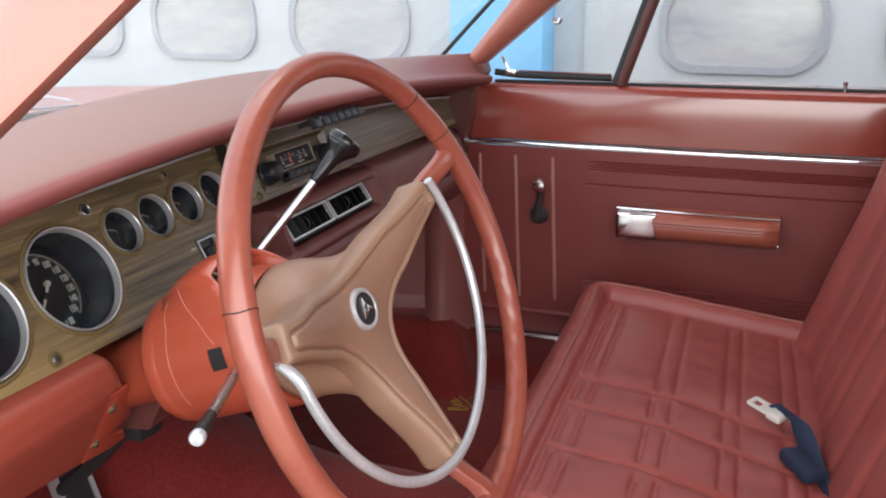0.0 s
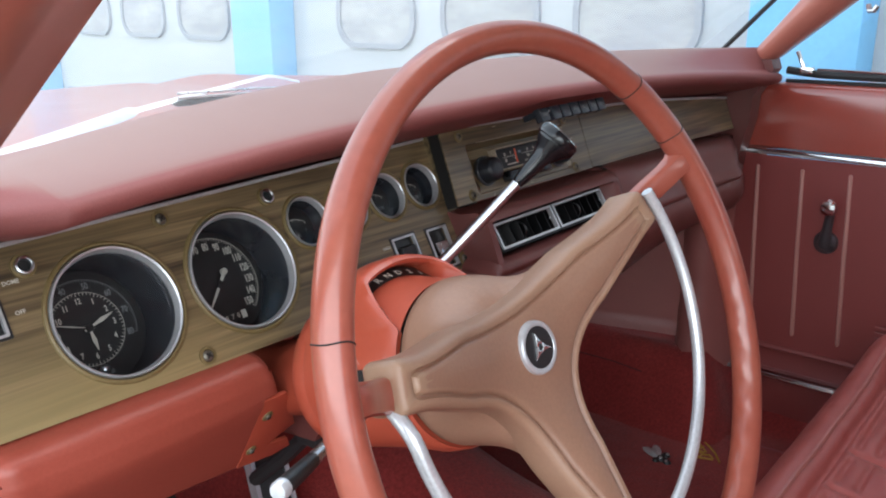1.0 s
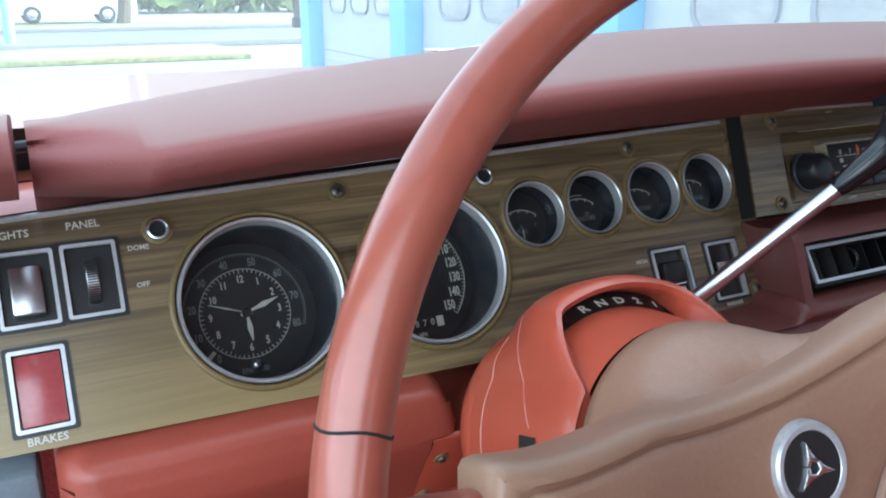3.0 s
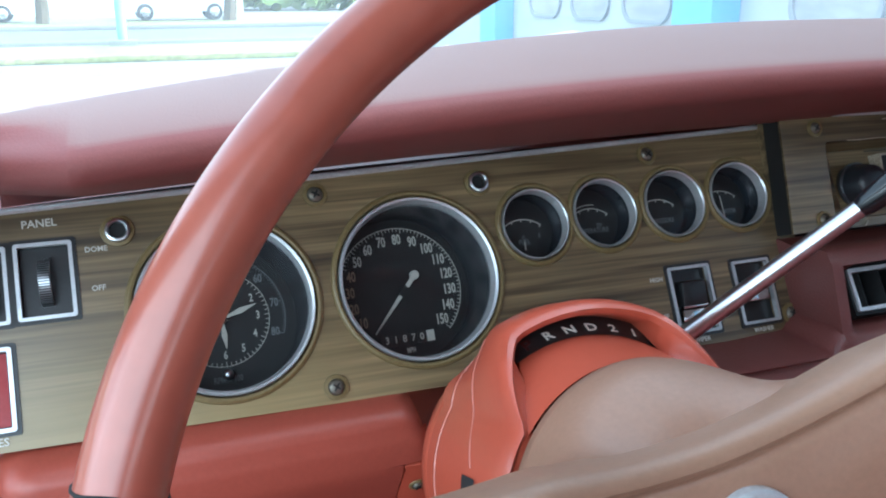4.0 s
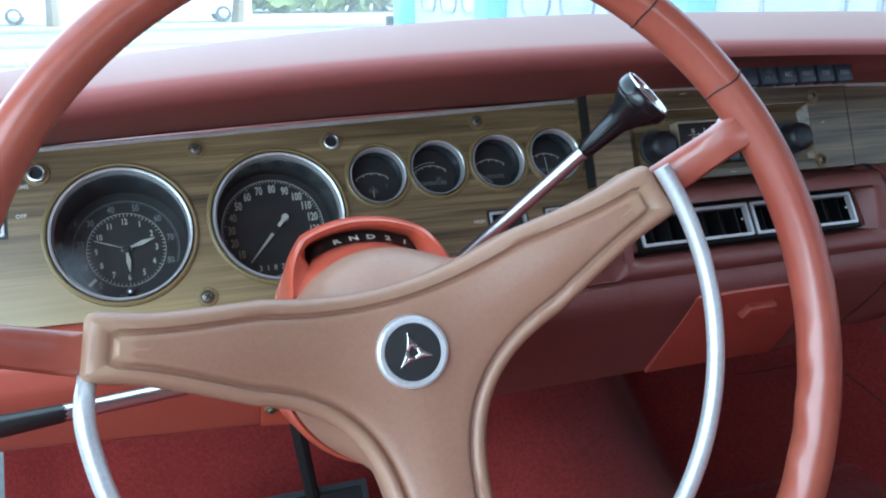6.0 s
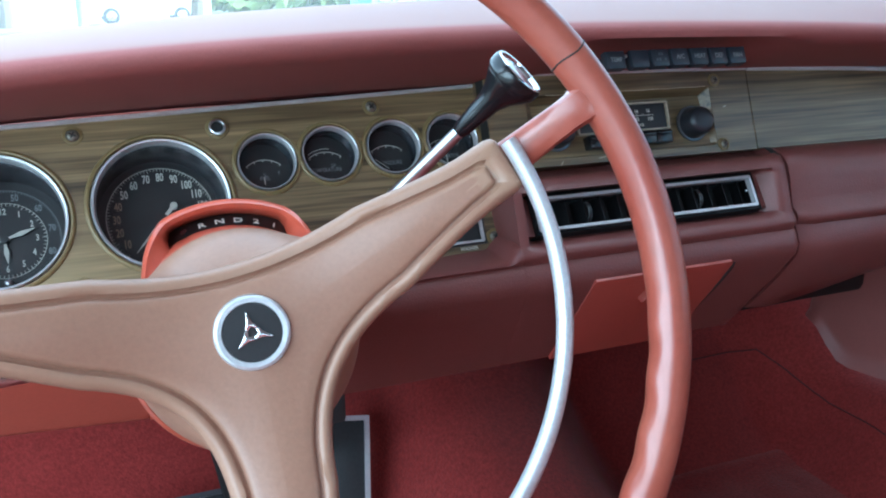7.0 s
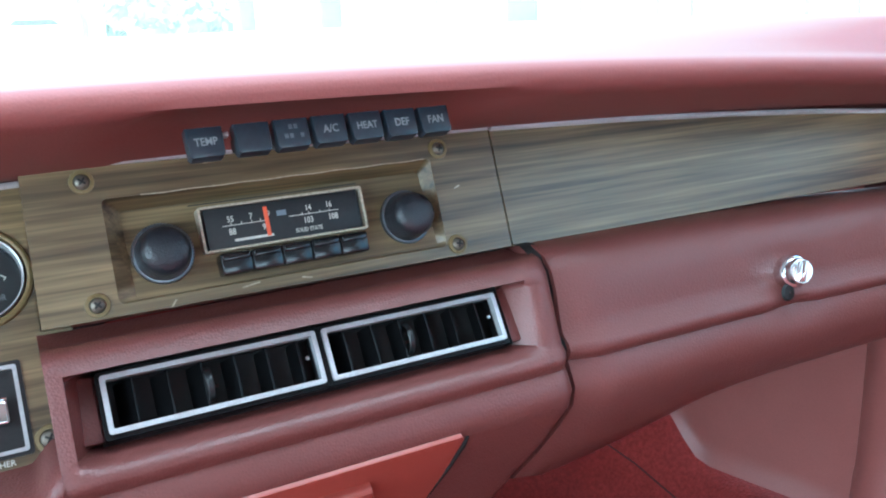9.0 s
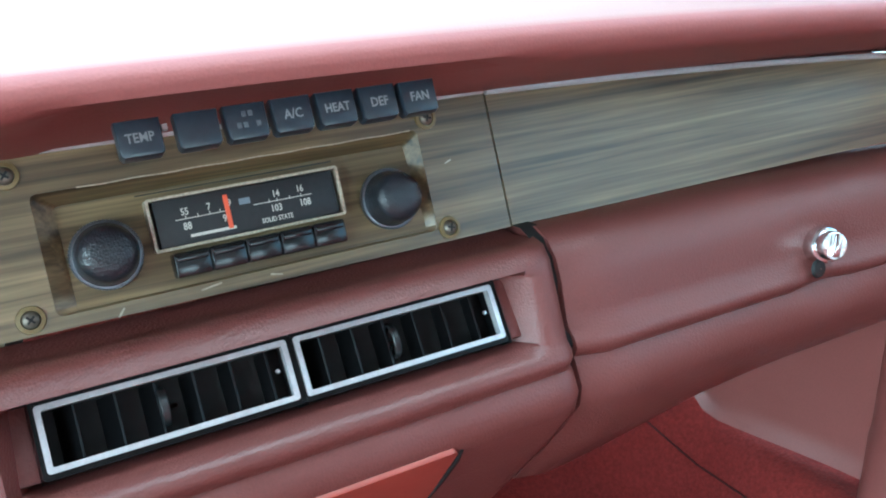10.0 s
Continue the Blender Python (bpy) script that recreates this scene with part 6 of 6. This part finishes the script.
# ---- bench seat ----
seat = thing("bench_seat", (-0.03, -0.55, 0.0), "red pleated vinyl bench seat", "bench seat")
SX0, SX1 = -0.60, 0.545
CR = 0.085
def edge_in(x, y):
    """Distance inside the cushion's rounded outline."""
    dx, dy = min(x - SX0, SX1 - x), -0.300 - y
    if dx < CR and dy < CR:
        return CR - math.hypot(CR - dx, CR - dy)
    return min(dx, dy)
def cushion_z(x, y):
    d = edge_in(x, y)
    z = 0.274 - 0.115 * (-(y + 0.36))
    z -= 0.085 * (1 - min(1.0, max(0.0, d) / 0.055)) ** 2.2
    z -= 0.0065 * math.exp(-((d - 0.078) / 0.0045) ** 2)
    inner = smooth(0.080, 0.092, d)
    z += 0.017 * smooth(0.085, 0.060, d) * smooth(0.005, 0.05, d) * smooth(0.30, 0.44, x) + 0.005 * smooth(0.085, 0.06, d) * smooth(0.01, 0.05, d)
    bend = 0.9 * max(0.0, -0.476 - y) ** 2
    gap = 1.0
    for sx in (0.148, 0.059, -0.054, -0.170, -0.285, -0.400):
        z -= (0.0040 * math.exp(-((x - sx + bend) / 0.0028) ** 2) + 0.0030 * math.exp(-((x - sx + bend) / 0.014) ** 2)) * inner
        gap *= smooth(0.004, 0.022, abs(x - sx + bend))
    for gy in (-0.392, -0.412, -0.492, -0.518, -0.585, -0.606, -0.662, -0.684):
        z -= (0.0026 * math.exp(-((y - gy) / 0.0030) ** 2) + 0.0020 * math.exp(-((y - gy) / 0.009) ** 2)) * inner * gap
    z += 0.0040 * noise.noise(Vector((x * 9, y * 9, 1.3))) + 0.0016 * noise.noise(Vector((x * 30, y * 26, 4.0)))
    return z if d > 0 else lerp(z, 0.10, min(1.0, -d / 0.012))
rows = []
for i in range(220):
    y = lerp(-0.294, -0.76, i / 219)
    rows.append([(SX0 + (SX1 - SX0) * k / 420, y, cushion_z(SX0 + (SX1 - SX0) * k / 420, y)) for k in range(421)])
rows.insert(0, [(x, -0.313, 0.04) for x, y, z in rows[0]])
part("cushion", grid(rows), VINYL_SEAT, seat, "pleated red vinyl seat cushion with worn edge piping", sharp=75)
part("cushion_side", joined(box((0.515, -0.60, 0.105), (0.03, 0.36, 0.15), 0.01), box((-0.570, -0.60, 0.105), (0.03, 0.36, 0.15), 0.01)), VINYL_SEAT, seat)
def back_y(z):
    return -0.700 - 0.30 * (z - 0.22)
rows = []
for i in range(40):
    z = lerp(0.16, 0.66, i / 39)
    row = []
    for k in range(121):
        x = SX0 + (SX1 - SX0) * k / 120
        y = back_y(z) + 0.014 * math.exp(-((x - 0.47) / 0.05) ** 2)
        y -= 0.10 * smooth(0.480, 0.545, x) ** 2 + 0.07 * smooth(0.60, 0.66, z) ** 2
        inn = smooth(0.435, 0.42, x) * smooth(0.56, 0.54, z)
        for gx in (0.40, 0.30, 0.20, 0.135, 0.03, -0.075, -0.2, -0.3):
            y -= 0.009 * math.exp(-((x - gx) / 0.0075) ** 2) * inn
        y += 0.003 * noise.noise(Vector((x * 9, z * 9, 3.3)))
        row.append((x, y, z))
    rows.append(row)
rows.append([(x, y - 0.16, z - 0.02) for x, y, z in rows[-1]])
rows.append([(x, y - 0.02, 0.10) for x, y, z in rows[-1]])
part("backrest", grid(rows, cap=False), VINYL_SEAT, seat, "pleated red vinyl backrest", sharp=75)
pp = [(SX1 - 0.060, lerp(-0.72, -0.300 - CR, k / 16)) for k in range(17)]
pp += [(SX1 - CR + (CR - 0.060) * math.cos(radians(a)), -0.300 - CR + (CR - 0.060) * math.sin(radians(a))) for a in range(10, 91, 10)]
pp += [(lerp(SX1 - CR, SX0 + CR, k / 40), -0.360) for k in range(1, 41)]
part("piping", tube([(x, y, cushion_z(x, y) + 0.0012) for x, y in pp], 0.0026, 6), SEAT_WELT, seat, "rubbed pale red piping")

belt = thing("seat_belt", (0.10, -0.66, 0.245), "dark blue lap belt with a white latch on the seat", "seat belt")
bx = Matrix.Translation((0.143, -0.634, 0.2640)) @ Matrix.Rotation(radians(-124.5), 4, "Z") @ Matrix.Rotation(radians(8), 4, "Y")
part("latch_plate", plate(rrect(-0.020, -0.0125, 0.014, 0.0125, 0.004), [rrect(-0.014, -0.007, -0.003, 0.007, 0.002)], 0.003, bx), BONE, belt, "white metal latch tongue")
part("latch_cover", box((0.022, 0, -0.001), (0.022, 0.030, 0.012), 0.004, m=bx), BONE, belt)
wp = [(0.130, -0.652, 0.263), (0.118, -0.664, 0.270), (0.100, -0.674, 0.272), (0.080, -0.680, 0.262), (0.055, -0.688, 0.248), (0.02, -0.700, 0.236), (-0.02, -0.712, 0.232)]
part("webbing", grid([[Vector(p) + Vector((o * 0.75, o * 0.62, h + 0.004 * math.sin(k * 1.4) * o / 0.02)) for o, h in ((-0.020, 0), (-0.020, 0.002), (0.0, 0.0035), (0.020, 0.002), (0.020, 0), (0.0, 0.0015))] for k, p in enumerate(wp)], cap=True, close=True), BELT, belt)
part("buckle", box((0, 0, 0), (0.028, 0.060, 0.018), 0.006, m=Matrix.Translation((0.028, -0.676, 0.250)) @ Matrix.Rotation(radians(-62), 4, "Z")), BELT, belt, "dark blue buckle")

# floor mat lettering and emblem
mat_ = thing("floor_mat", (0.42, -0.06, 0.006), "dark red floor mat with a gold embroidered mark", "floor mat")
def floor_lift(x, y):
    return max(0.0, 0.30 * smooth(0.16, 0.55, y) ** 1.1)
part("mat", grid([[(x, y, 0.0035 + 0.0045 * smooth(0, 0.01, min(x - 0.205, 0.575 - x, y + 0.275, 0.215 - y)) + floor_lift(x, y) + 0.0012 * noise.noise(Vector((x * 30, y * 30, 2)))) for x in [lerp(0.205, 0.575, k / 60) for k in range(61)]] for y in [lerp(-0.275, 0.215, k / 60) for k in range(61)]]), CARPET, mat_)
SCRIPT = [[(0.0, 0.0), (0.004, 0.012), (0.009, 0.026), (0.013, 0.024), (0.011, 0.016), (0.006, 0.013), (0.012, 0.010), (0.010, 0.001), (0.002, -0.001)],
          [(0.016, 0.006), (0.021, 0.010), (0.020, 0.015), (0.016, 0.011), (0.018, 0.003), (0.024, 0.004)],
          [(0.026, 0.006), (0.031, 0.010), (0.030, 0.015), (0.026, 0.011), (0.028, 0.003), (0.038, 0.008)], [(-0.006, -0.006), (0.014, -0.007), (0.036, -0.003), (0.044, 0.002)]]
GM_ = Matrix.Translation((0.466, -0.118, 0.0095)) @ Matrix.Rotation(radians(38), 4, "Z") @ Matrix.Scale(1.45, 4)
part("gold_mark", joined(*[tube([GM_ @ Vector((x, y, 0)) for x, y in one], 0.0016, 6) for one in SCRIPT]), STITCH, mat_, "gold stitched strokes")
EB = Matrix.Translation((0.420, -0.045, 0.0085)) @ Matrix.Rotation(radians(40), 4, "Z")
part("emblem", joined(*[moved(lathe([(0, 0.004), (a_ * 0.7, 0.003), (a_, 0)], 14), EB @ Matrix.Translation((u_, v_, 0)) @ Matrix.Rotation(radians(r_), 4, "Z") @ Matrix.Diagonal((1.9, 0.8, 1, 1))) for a_, u_, v_, r_ in ((0.011, 0.016, 0.012, 25), (0.010, 0.022, 0.001, -8))]), SILVER, mat_, "silver wing shapes")
part("emblem", joined(*[moved(lathe([(0, 0.005), (a_ * 0.7, 0.004), (a_, 0)], 14), EB @ Matrix.Translation((u_, v_, 0))) for a_, u_, v_ in ((0.010, -0.006, 0.0), (0.007, -0.018, -0.006), (0.008, 0.004, -0.010), (0.006, -0.010, 0.011))]), BLACK, mat_, "black rounded shapes")
part("emblem", joined(*[moved(lathe([(0, 0.0065), (a_ * 0.7, 0.0055), (a_, 0.003)], 12), EB @ Matrix.Translation((u_, v_, 0))) for a_, u_, v_ in ((0.004, -0.008, 0.002), (0.003, -0.019, -0.004), (0.0035, 0.002, -0.012))]), SILVER, mat_)

# ---- outside ----
GZ = -0.32
bm = bmesh.new()
bm.faces.new([bm.verts.new(p) for p in ((-900, -900, GZ), (900, -900, GZ), (900, 900, GZ), (-900, 900, GZ))])
tagged(part("ground", bm, CONCRETE), "pale concrete forecourt", "ground", kind="structure")
tagged(part("road", joined(box((0, 22.5, GZ + 0.006), (160, 9, 0.012)))  , ASPHALT), "grey asphalt street", "road", kind="structure")
tagged(part("verge", joined(box((0, 29.5, GZ + 0.06), (160, 4.6, 0.12), 0.02), box((-30, 15.5, GZ + 0.05), (66, 3.2, 0.1), 0.02)), GRASS), "dry grass verge behind a kerb", "verge", kind="structure")
tagged(part("kerb", joined(box((0, 27.1, GZ + 0.07), (160, 0.16, 0.14), 0.02), box((0, 17.9, GZ + 0.07), (160, 0.16, 0.14), 0.02)), CONCRETE), "pale concrete kerb", "kerb", kind="structure")

# garage building
NW = Vector((math.sin(radians(92.6)), math.cos(radians(92.6)), 0))
EW = Vector((math.cos(radians(92.6)), -math.sin(radians(92.6)), 0))
O = Vector((-0.789, -0.568, 0)) + NW * 2.546
GM = Matrix((EW, Vector((0, 0, 1)), -NW)).transposed().to_4x4()  # x along the wall, y up, z out to the car
GM.translation = O
garage = thing("garage_building", O + EW * -3, "white garage with blue pilasters and sectional doors", "building")
BASE0, PITCH, WIN_STEP, WIN_W = -3.052, 2.658, 0.6466, 0.496
groups = [BASE0 + PITCH * k for k in (-2, -1, 0, 1, 2)]
LEFT = groups[0] - 0.94
RIGHT = groups[-1] + 2.9
TOPZ = 3.6
part("wall", joined(box(((LEFT + RIGHT) / 2, (TOPZ + 2.6) / 2, -0.20), (RIGHT - LEFT, TOPZ - 2.6, 0.30), m=GM), box((LEFT + 0.17, (2.6 + GZ) / 2, -0.20), (0.34, 2.6 - GZ, 0.30), m=GM),
                    *[box((g - 0.459, (2.6 + GZ) / 2, -0.26), (0.436, 2.6 - GZ, 0.26), m=GM) for g in groups], box((RIGHT - 0.3, (2.6 + GZ) / 2, -0.20), (1.2, 2.6 - GZ, 0.30), m=GM)), WALL_WHITE, garage, "white rendered wall")
part("roof", box(((LEFT + RIGHT) / 2, TOPZ + 0.08, -3.0), (RIGHT - LEFT + 0.3, 0.16, 6.3), 0.02, m=GM), CONCRETE, garage)
part("side_wall", box((LEFT + 0.1, (TOPZ + GZ) / 2, -3.0), (0.2, TOPZ - GZ, 5.6), m=GM), WALL_WHITE, garage)
part("lamp_box", box((LEFT + 0.05, 0.43, 0.00), (0.07, 0.11, 0.10), 0.01, m=GM), RUBBER, garage)
for g in groups:
    part("pilaster", box((g - 0.506, (TOPZ + GZ) / 2, -0.055), (0.32, TOPZ - GZ, 0.15), 0.006, m=GM), BLUE, garage, "light blue painted pilaster")
    d0, d1 = g - 0.24, g + 1.98
    dr = part("garage_door", box(((d0 + d1) / 2, (2.6 + GZ) / 2, -0.14), (d1 - d0, 2.6 - GZ, 0.05), m=GM), DOOR_WHITE, garage, "white sectional garage door with rounded windows")
    for z in (0.18, 0.92, 1.66):
        part("panel_joint", box(((d0 + d1) / 2, z, -0.1145), (d1 - d0, 0.012, 0.004), m=GM), WIN_FRAME, dr)
    for z in (-0.16, 0.0, 0.10):
        part("panel_rib", box(((d0 + d1) / 2, z, -0.113), (d1 - d0, 0.02, 0.006), 0.002, m=GM), DOOR_WHITE, dr)
    for k in range(3):
        x0 = g + WIN_STEP * k
        x1 = x0 + WIN_W
        wz0, wz1 = 0.545, 0.832
        part("window_frame", plate(rrect(x0, wz0, x1, wz1, 0.115, 10), [rrect(x0 + 0.024, wz0 + 0.024, x1 - 0.024, wz1 - 0.024, 0.094, 10)], 0.02, GM @ Matrix.Translation((0, 0, -0.098)), 0.02), WIN_FRAME, dr, "grey rubber window surround")
        part("pane", prism(rrect(x0 + 0.023, wz0 + 0.023, x1 - 0.023, wz1 - 0.023, 0.094, 10), -0.115, -0.108, GM), WIN_GLASS, dr, "dusty milky acrylic pane")

# trees, far hedge, parked cars, pole
def tree(h, seed):
    rnd = random.Random(seed)
    t = thing("tree", (0, 0, 0), "leafy street tree with a pale trunk", "tree", "street trees")
    pts = [(0.05 * math.sin(k), 0.05 * math.cos(k * 1.7), h * 0.5 * k / 6) for k in range(7)]
    limbs = [tube(pts, 0.2, 8, radii=[0.22 - 0.018 * k for k in range(7)])]
    tips = []
    for b in range(9):
        a, z = rnd.uniform(0, 6.28), rnd.uniform(h * 0.32, h * 0.5)
        e = Vector((math.cos(a) * rnd.uniform(1, 2.2), math.sin(a) * rnd.uniform(1, 2.2), z + rnd.uniform(0.6, 2.2)))
        limbs.append(tube([(0, 0, z), e * 0.5 + Vector((0, 0, z * 0.5)), e], 0.06, 6, radii=[0.08, 0.055, 0.02]))
        tips.append(e)
    part("trunk", joined(*limbs), BARK, t)
    vs, fs = [], []
    for e in tips:
        for q in range(170):
            c = e + Vector((rnd.gauss(0, 0.75), rnd.gauss(0, 0.75), rnd.gauss(0.2, 0.55)))
            n1 = Vector((rnd.gauss(0, 1), rnd.gauss(0, 1), rnd.gauss(0, 1))).normalized()
            n2 = n1.orthogonal().normalized()
            s = rnd.uniform(0.07, 0.16)
            k = len(vs)
            vs += [c - n1 * s, c + n2 * s * 0.6, c + n1 * s, c - n2 * s * 0.6]
            fs.append((k, k + 1, k + 2, k + 3))
    me = bpy.data.meshes.new("crown")
    me.from_pydata([tuple(v) for v in vs], [], fs)
    me.materials.append(LEAF)
    ob = new("crown", me)
    ob.parent = t
    return t
t0 = tree(5.5, 3)
t0.matrix_basis = Matrix.Translation((-3.0, 30.0, GZ + 0.1))
for x, y, s, r in ((3.0, 31.0, 1.1, 40), (-9.0, 31, 1.2, 100), (-15, 29.5, 0.95, 200), (9.5, 32, 1.15, 260), (-22, 31, 1.1, 20)):
    c = copy_thing(t0, Matrix.Translation((x, y, GZ + 0.1)) @ Matrix.Rotation(radians(r), 4, "Z") @ Matrix.Scale(s, 4))

def parked_car(paint, label, m):
    c = thing("parked_car", (0, 0, 0), label, "car", "parked cars")
    prof = [(-2.2, 0.35), (-2.25, 0.62), (-2.1, 0.86), (-1.35, 0.95), (-0.75, 1.42), (0.65, 1.45), (1.25, 0.98), (2.05, 0.86), (2.22, 0.60), (2.2, 0.33)]
    part("body", grid([[(x, sy * 0.86 * (0.82 if z > 1.2 else 1), z) for x, z in prof] for sy in (-1, -0.9, 0.9, 1)], cap=True), paint, c, sharp=30)
    part("windows", joined(*[prism([(-1.2, 0.96), (-0.72, 1.36), (0.60, 1.38), (1.08, 0.98)], 0, 0.02, Matrix.Translation((0, sy * 0.80, 0)) @ Matrix.Rotation(radians(90 if sy < 0 else 90), 4, "X")) for sy in (-1, 1)]), DARK, c)
    for x in (-1.35, 1.35):
        for y in (-0.78, 0.78):
            wv = part("wheel", lathe([(0, 0.1), (0.2, 0.1), (0.32, 0.09), (0.33, 0.0), (0.32, -0.09), (0, -0.1)], 20, Matrix.Translation((x, y, 0.33)) @ Matrix.Rotation(radians(90), 4, "X")), RUBBER, c)
            part("rim", lathe([(0, 0.11), (0.17, 0.112), (0.19, 0.10)], 16, Matrix.Translation((x, y + 0.0, 0.33)) @ Matrix.Rotation(radians(90 if y < 0 else -90), 4, "X")), SATIN, wv)
    c.matrix_basis = m
    return c
PW = material("white_car_paint", (0.7, 0.7, 0.7), 0.25, coat=0.6)
PB = material("blue_car_paint", (0.05, 0.11, 0.25), 0.25, coat=0.6)
PS = material("silver_car_paint", (0.45, 0.47, 0.5), 0.3, metal=0.5, coat=0.6)
parked_car(PW, "white parked car beside the street", Matrix.Translation((-6.2, 36.5, GZ)) @ Matrix.Rotation(radians(4), 4, "Z"))
parked_car(PB, "dark blue parked car beside the street", Matrix.Translation((-13.2, 36.0, GZ)) @ Matrix.Rotation(radians(-3), 4, "Z"))
parked_car(PS, "silver parked car beside the street", Matrix.Translation((1.6, 37.0, GZ)) @ Matrix.Rotation(radians(182), 4, "Z"))
pole = thing("sign_pole", (-0.6, 17.0, GZ), "blue painted sign pole by the street", "pole")
part("post", tube([(-0.6, 17.0, GZ), (-0.6, 17.0, 4.0)], 0.09, 10), BLUE, pole)
part("foot", box((-0.6, 17.0, GZ + 0.1), (0.5, 0.5, 0.2), 0.02), CONCRETE, pole)
far = thing("far_building", (-8, 46, GZ), "pale low building across the street", "building")
part("wall", box((-8, 46, 1.5), (26, 6, 4.0), 0.05), WALL_WHITE, far)
part("roof", box((-8, 46, 3.6), (26.6, 6.6, 0.25), 0.03), CONCRETE, far)
for i in range(8):
    part("window", box((-19.5 + 3.2 * i, 42.98, 1.4), (1.6, 0.06, 1.3), 0.01), WIN_GLASS, far)
hv, hf = [], []
rnd = random.Random(9)
for q in range(9000):
    a = radians(rnd.uniform(-75, 40))
    d = rnd.uniform(52, 62)
    c = Vector((math.sin(a) * d, math.cos(a) * d, GZ + abs(rnd.gauss(0, 2.6)) + 0.2))
    n1 = Vector((rnd.gauss(0, 1), rnd.gauss(0, 1), rnd.gauss(0, 1))).normalized()
    n2 = n1.orthogonal().normalized()
    s = rnd.uniform(0.3, 0.8)
    k = len(hv)
    hv += [tuple(c - n1 * s), tuple(c + n2 * s * 0.7), tuple(c + n1 * s), tuple(c - n2 * s * 0.7)]
    hf.append((k, k + 1, k + 2, k + 3))
me = bpy.data.meshes.new("woods")
me.from_pydata(hv, [], hf)
me.materials.append(LEAF)
tagged(new("woods", me), "distant line of green trees", "trees", kind="stuff")
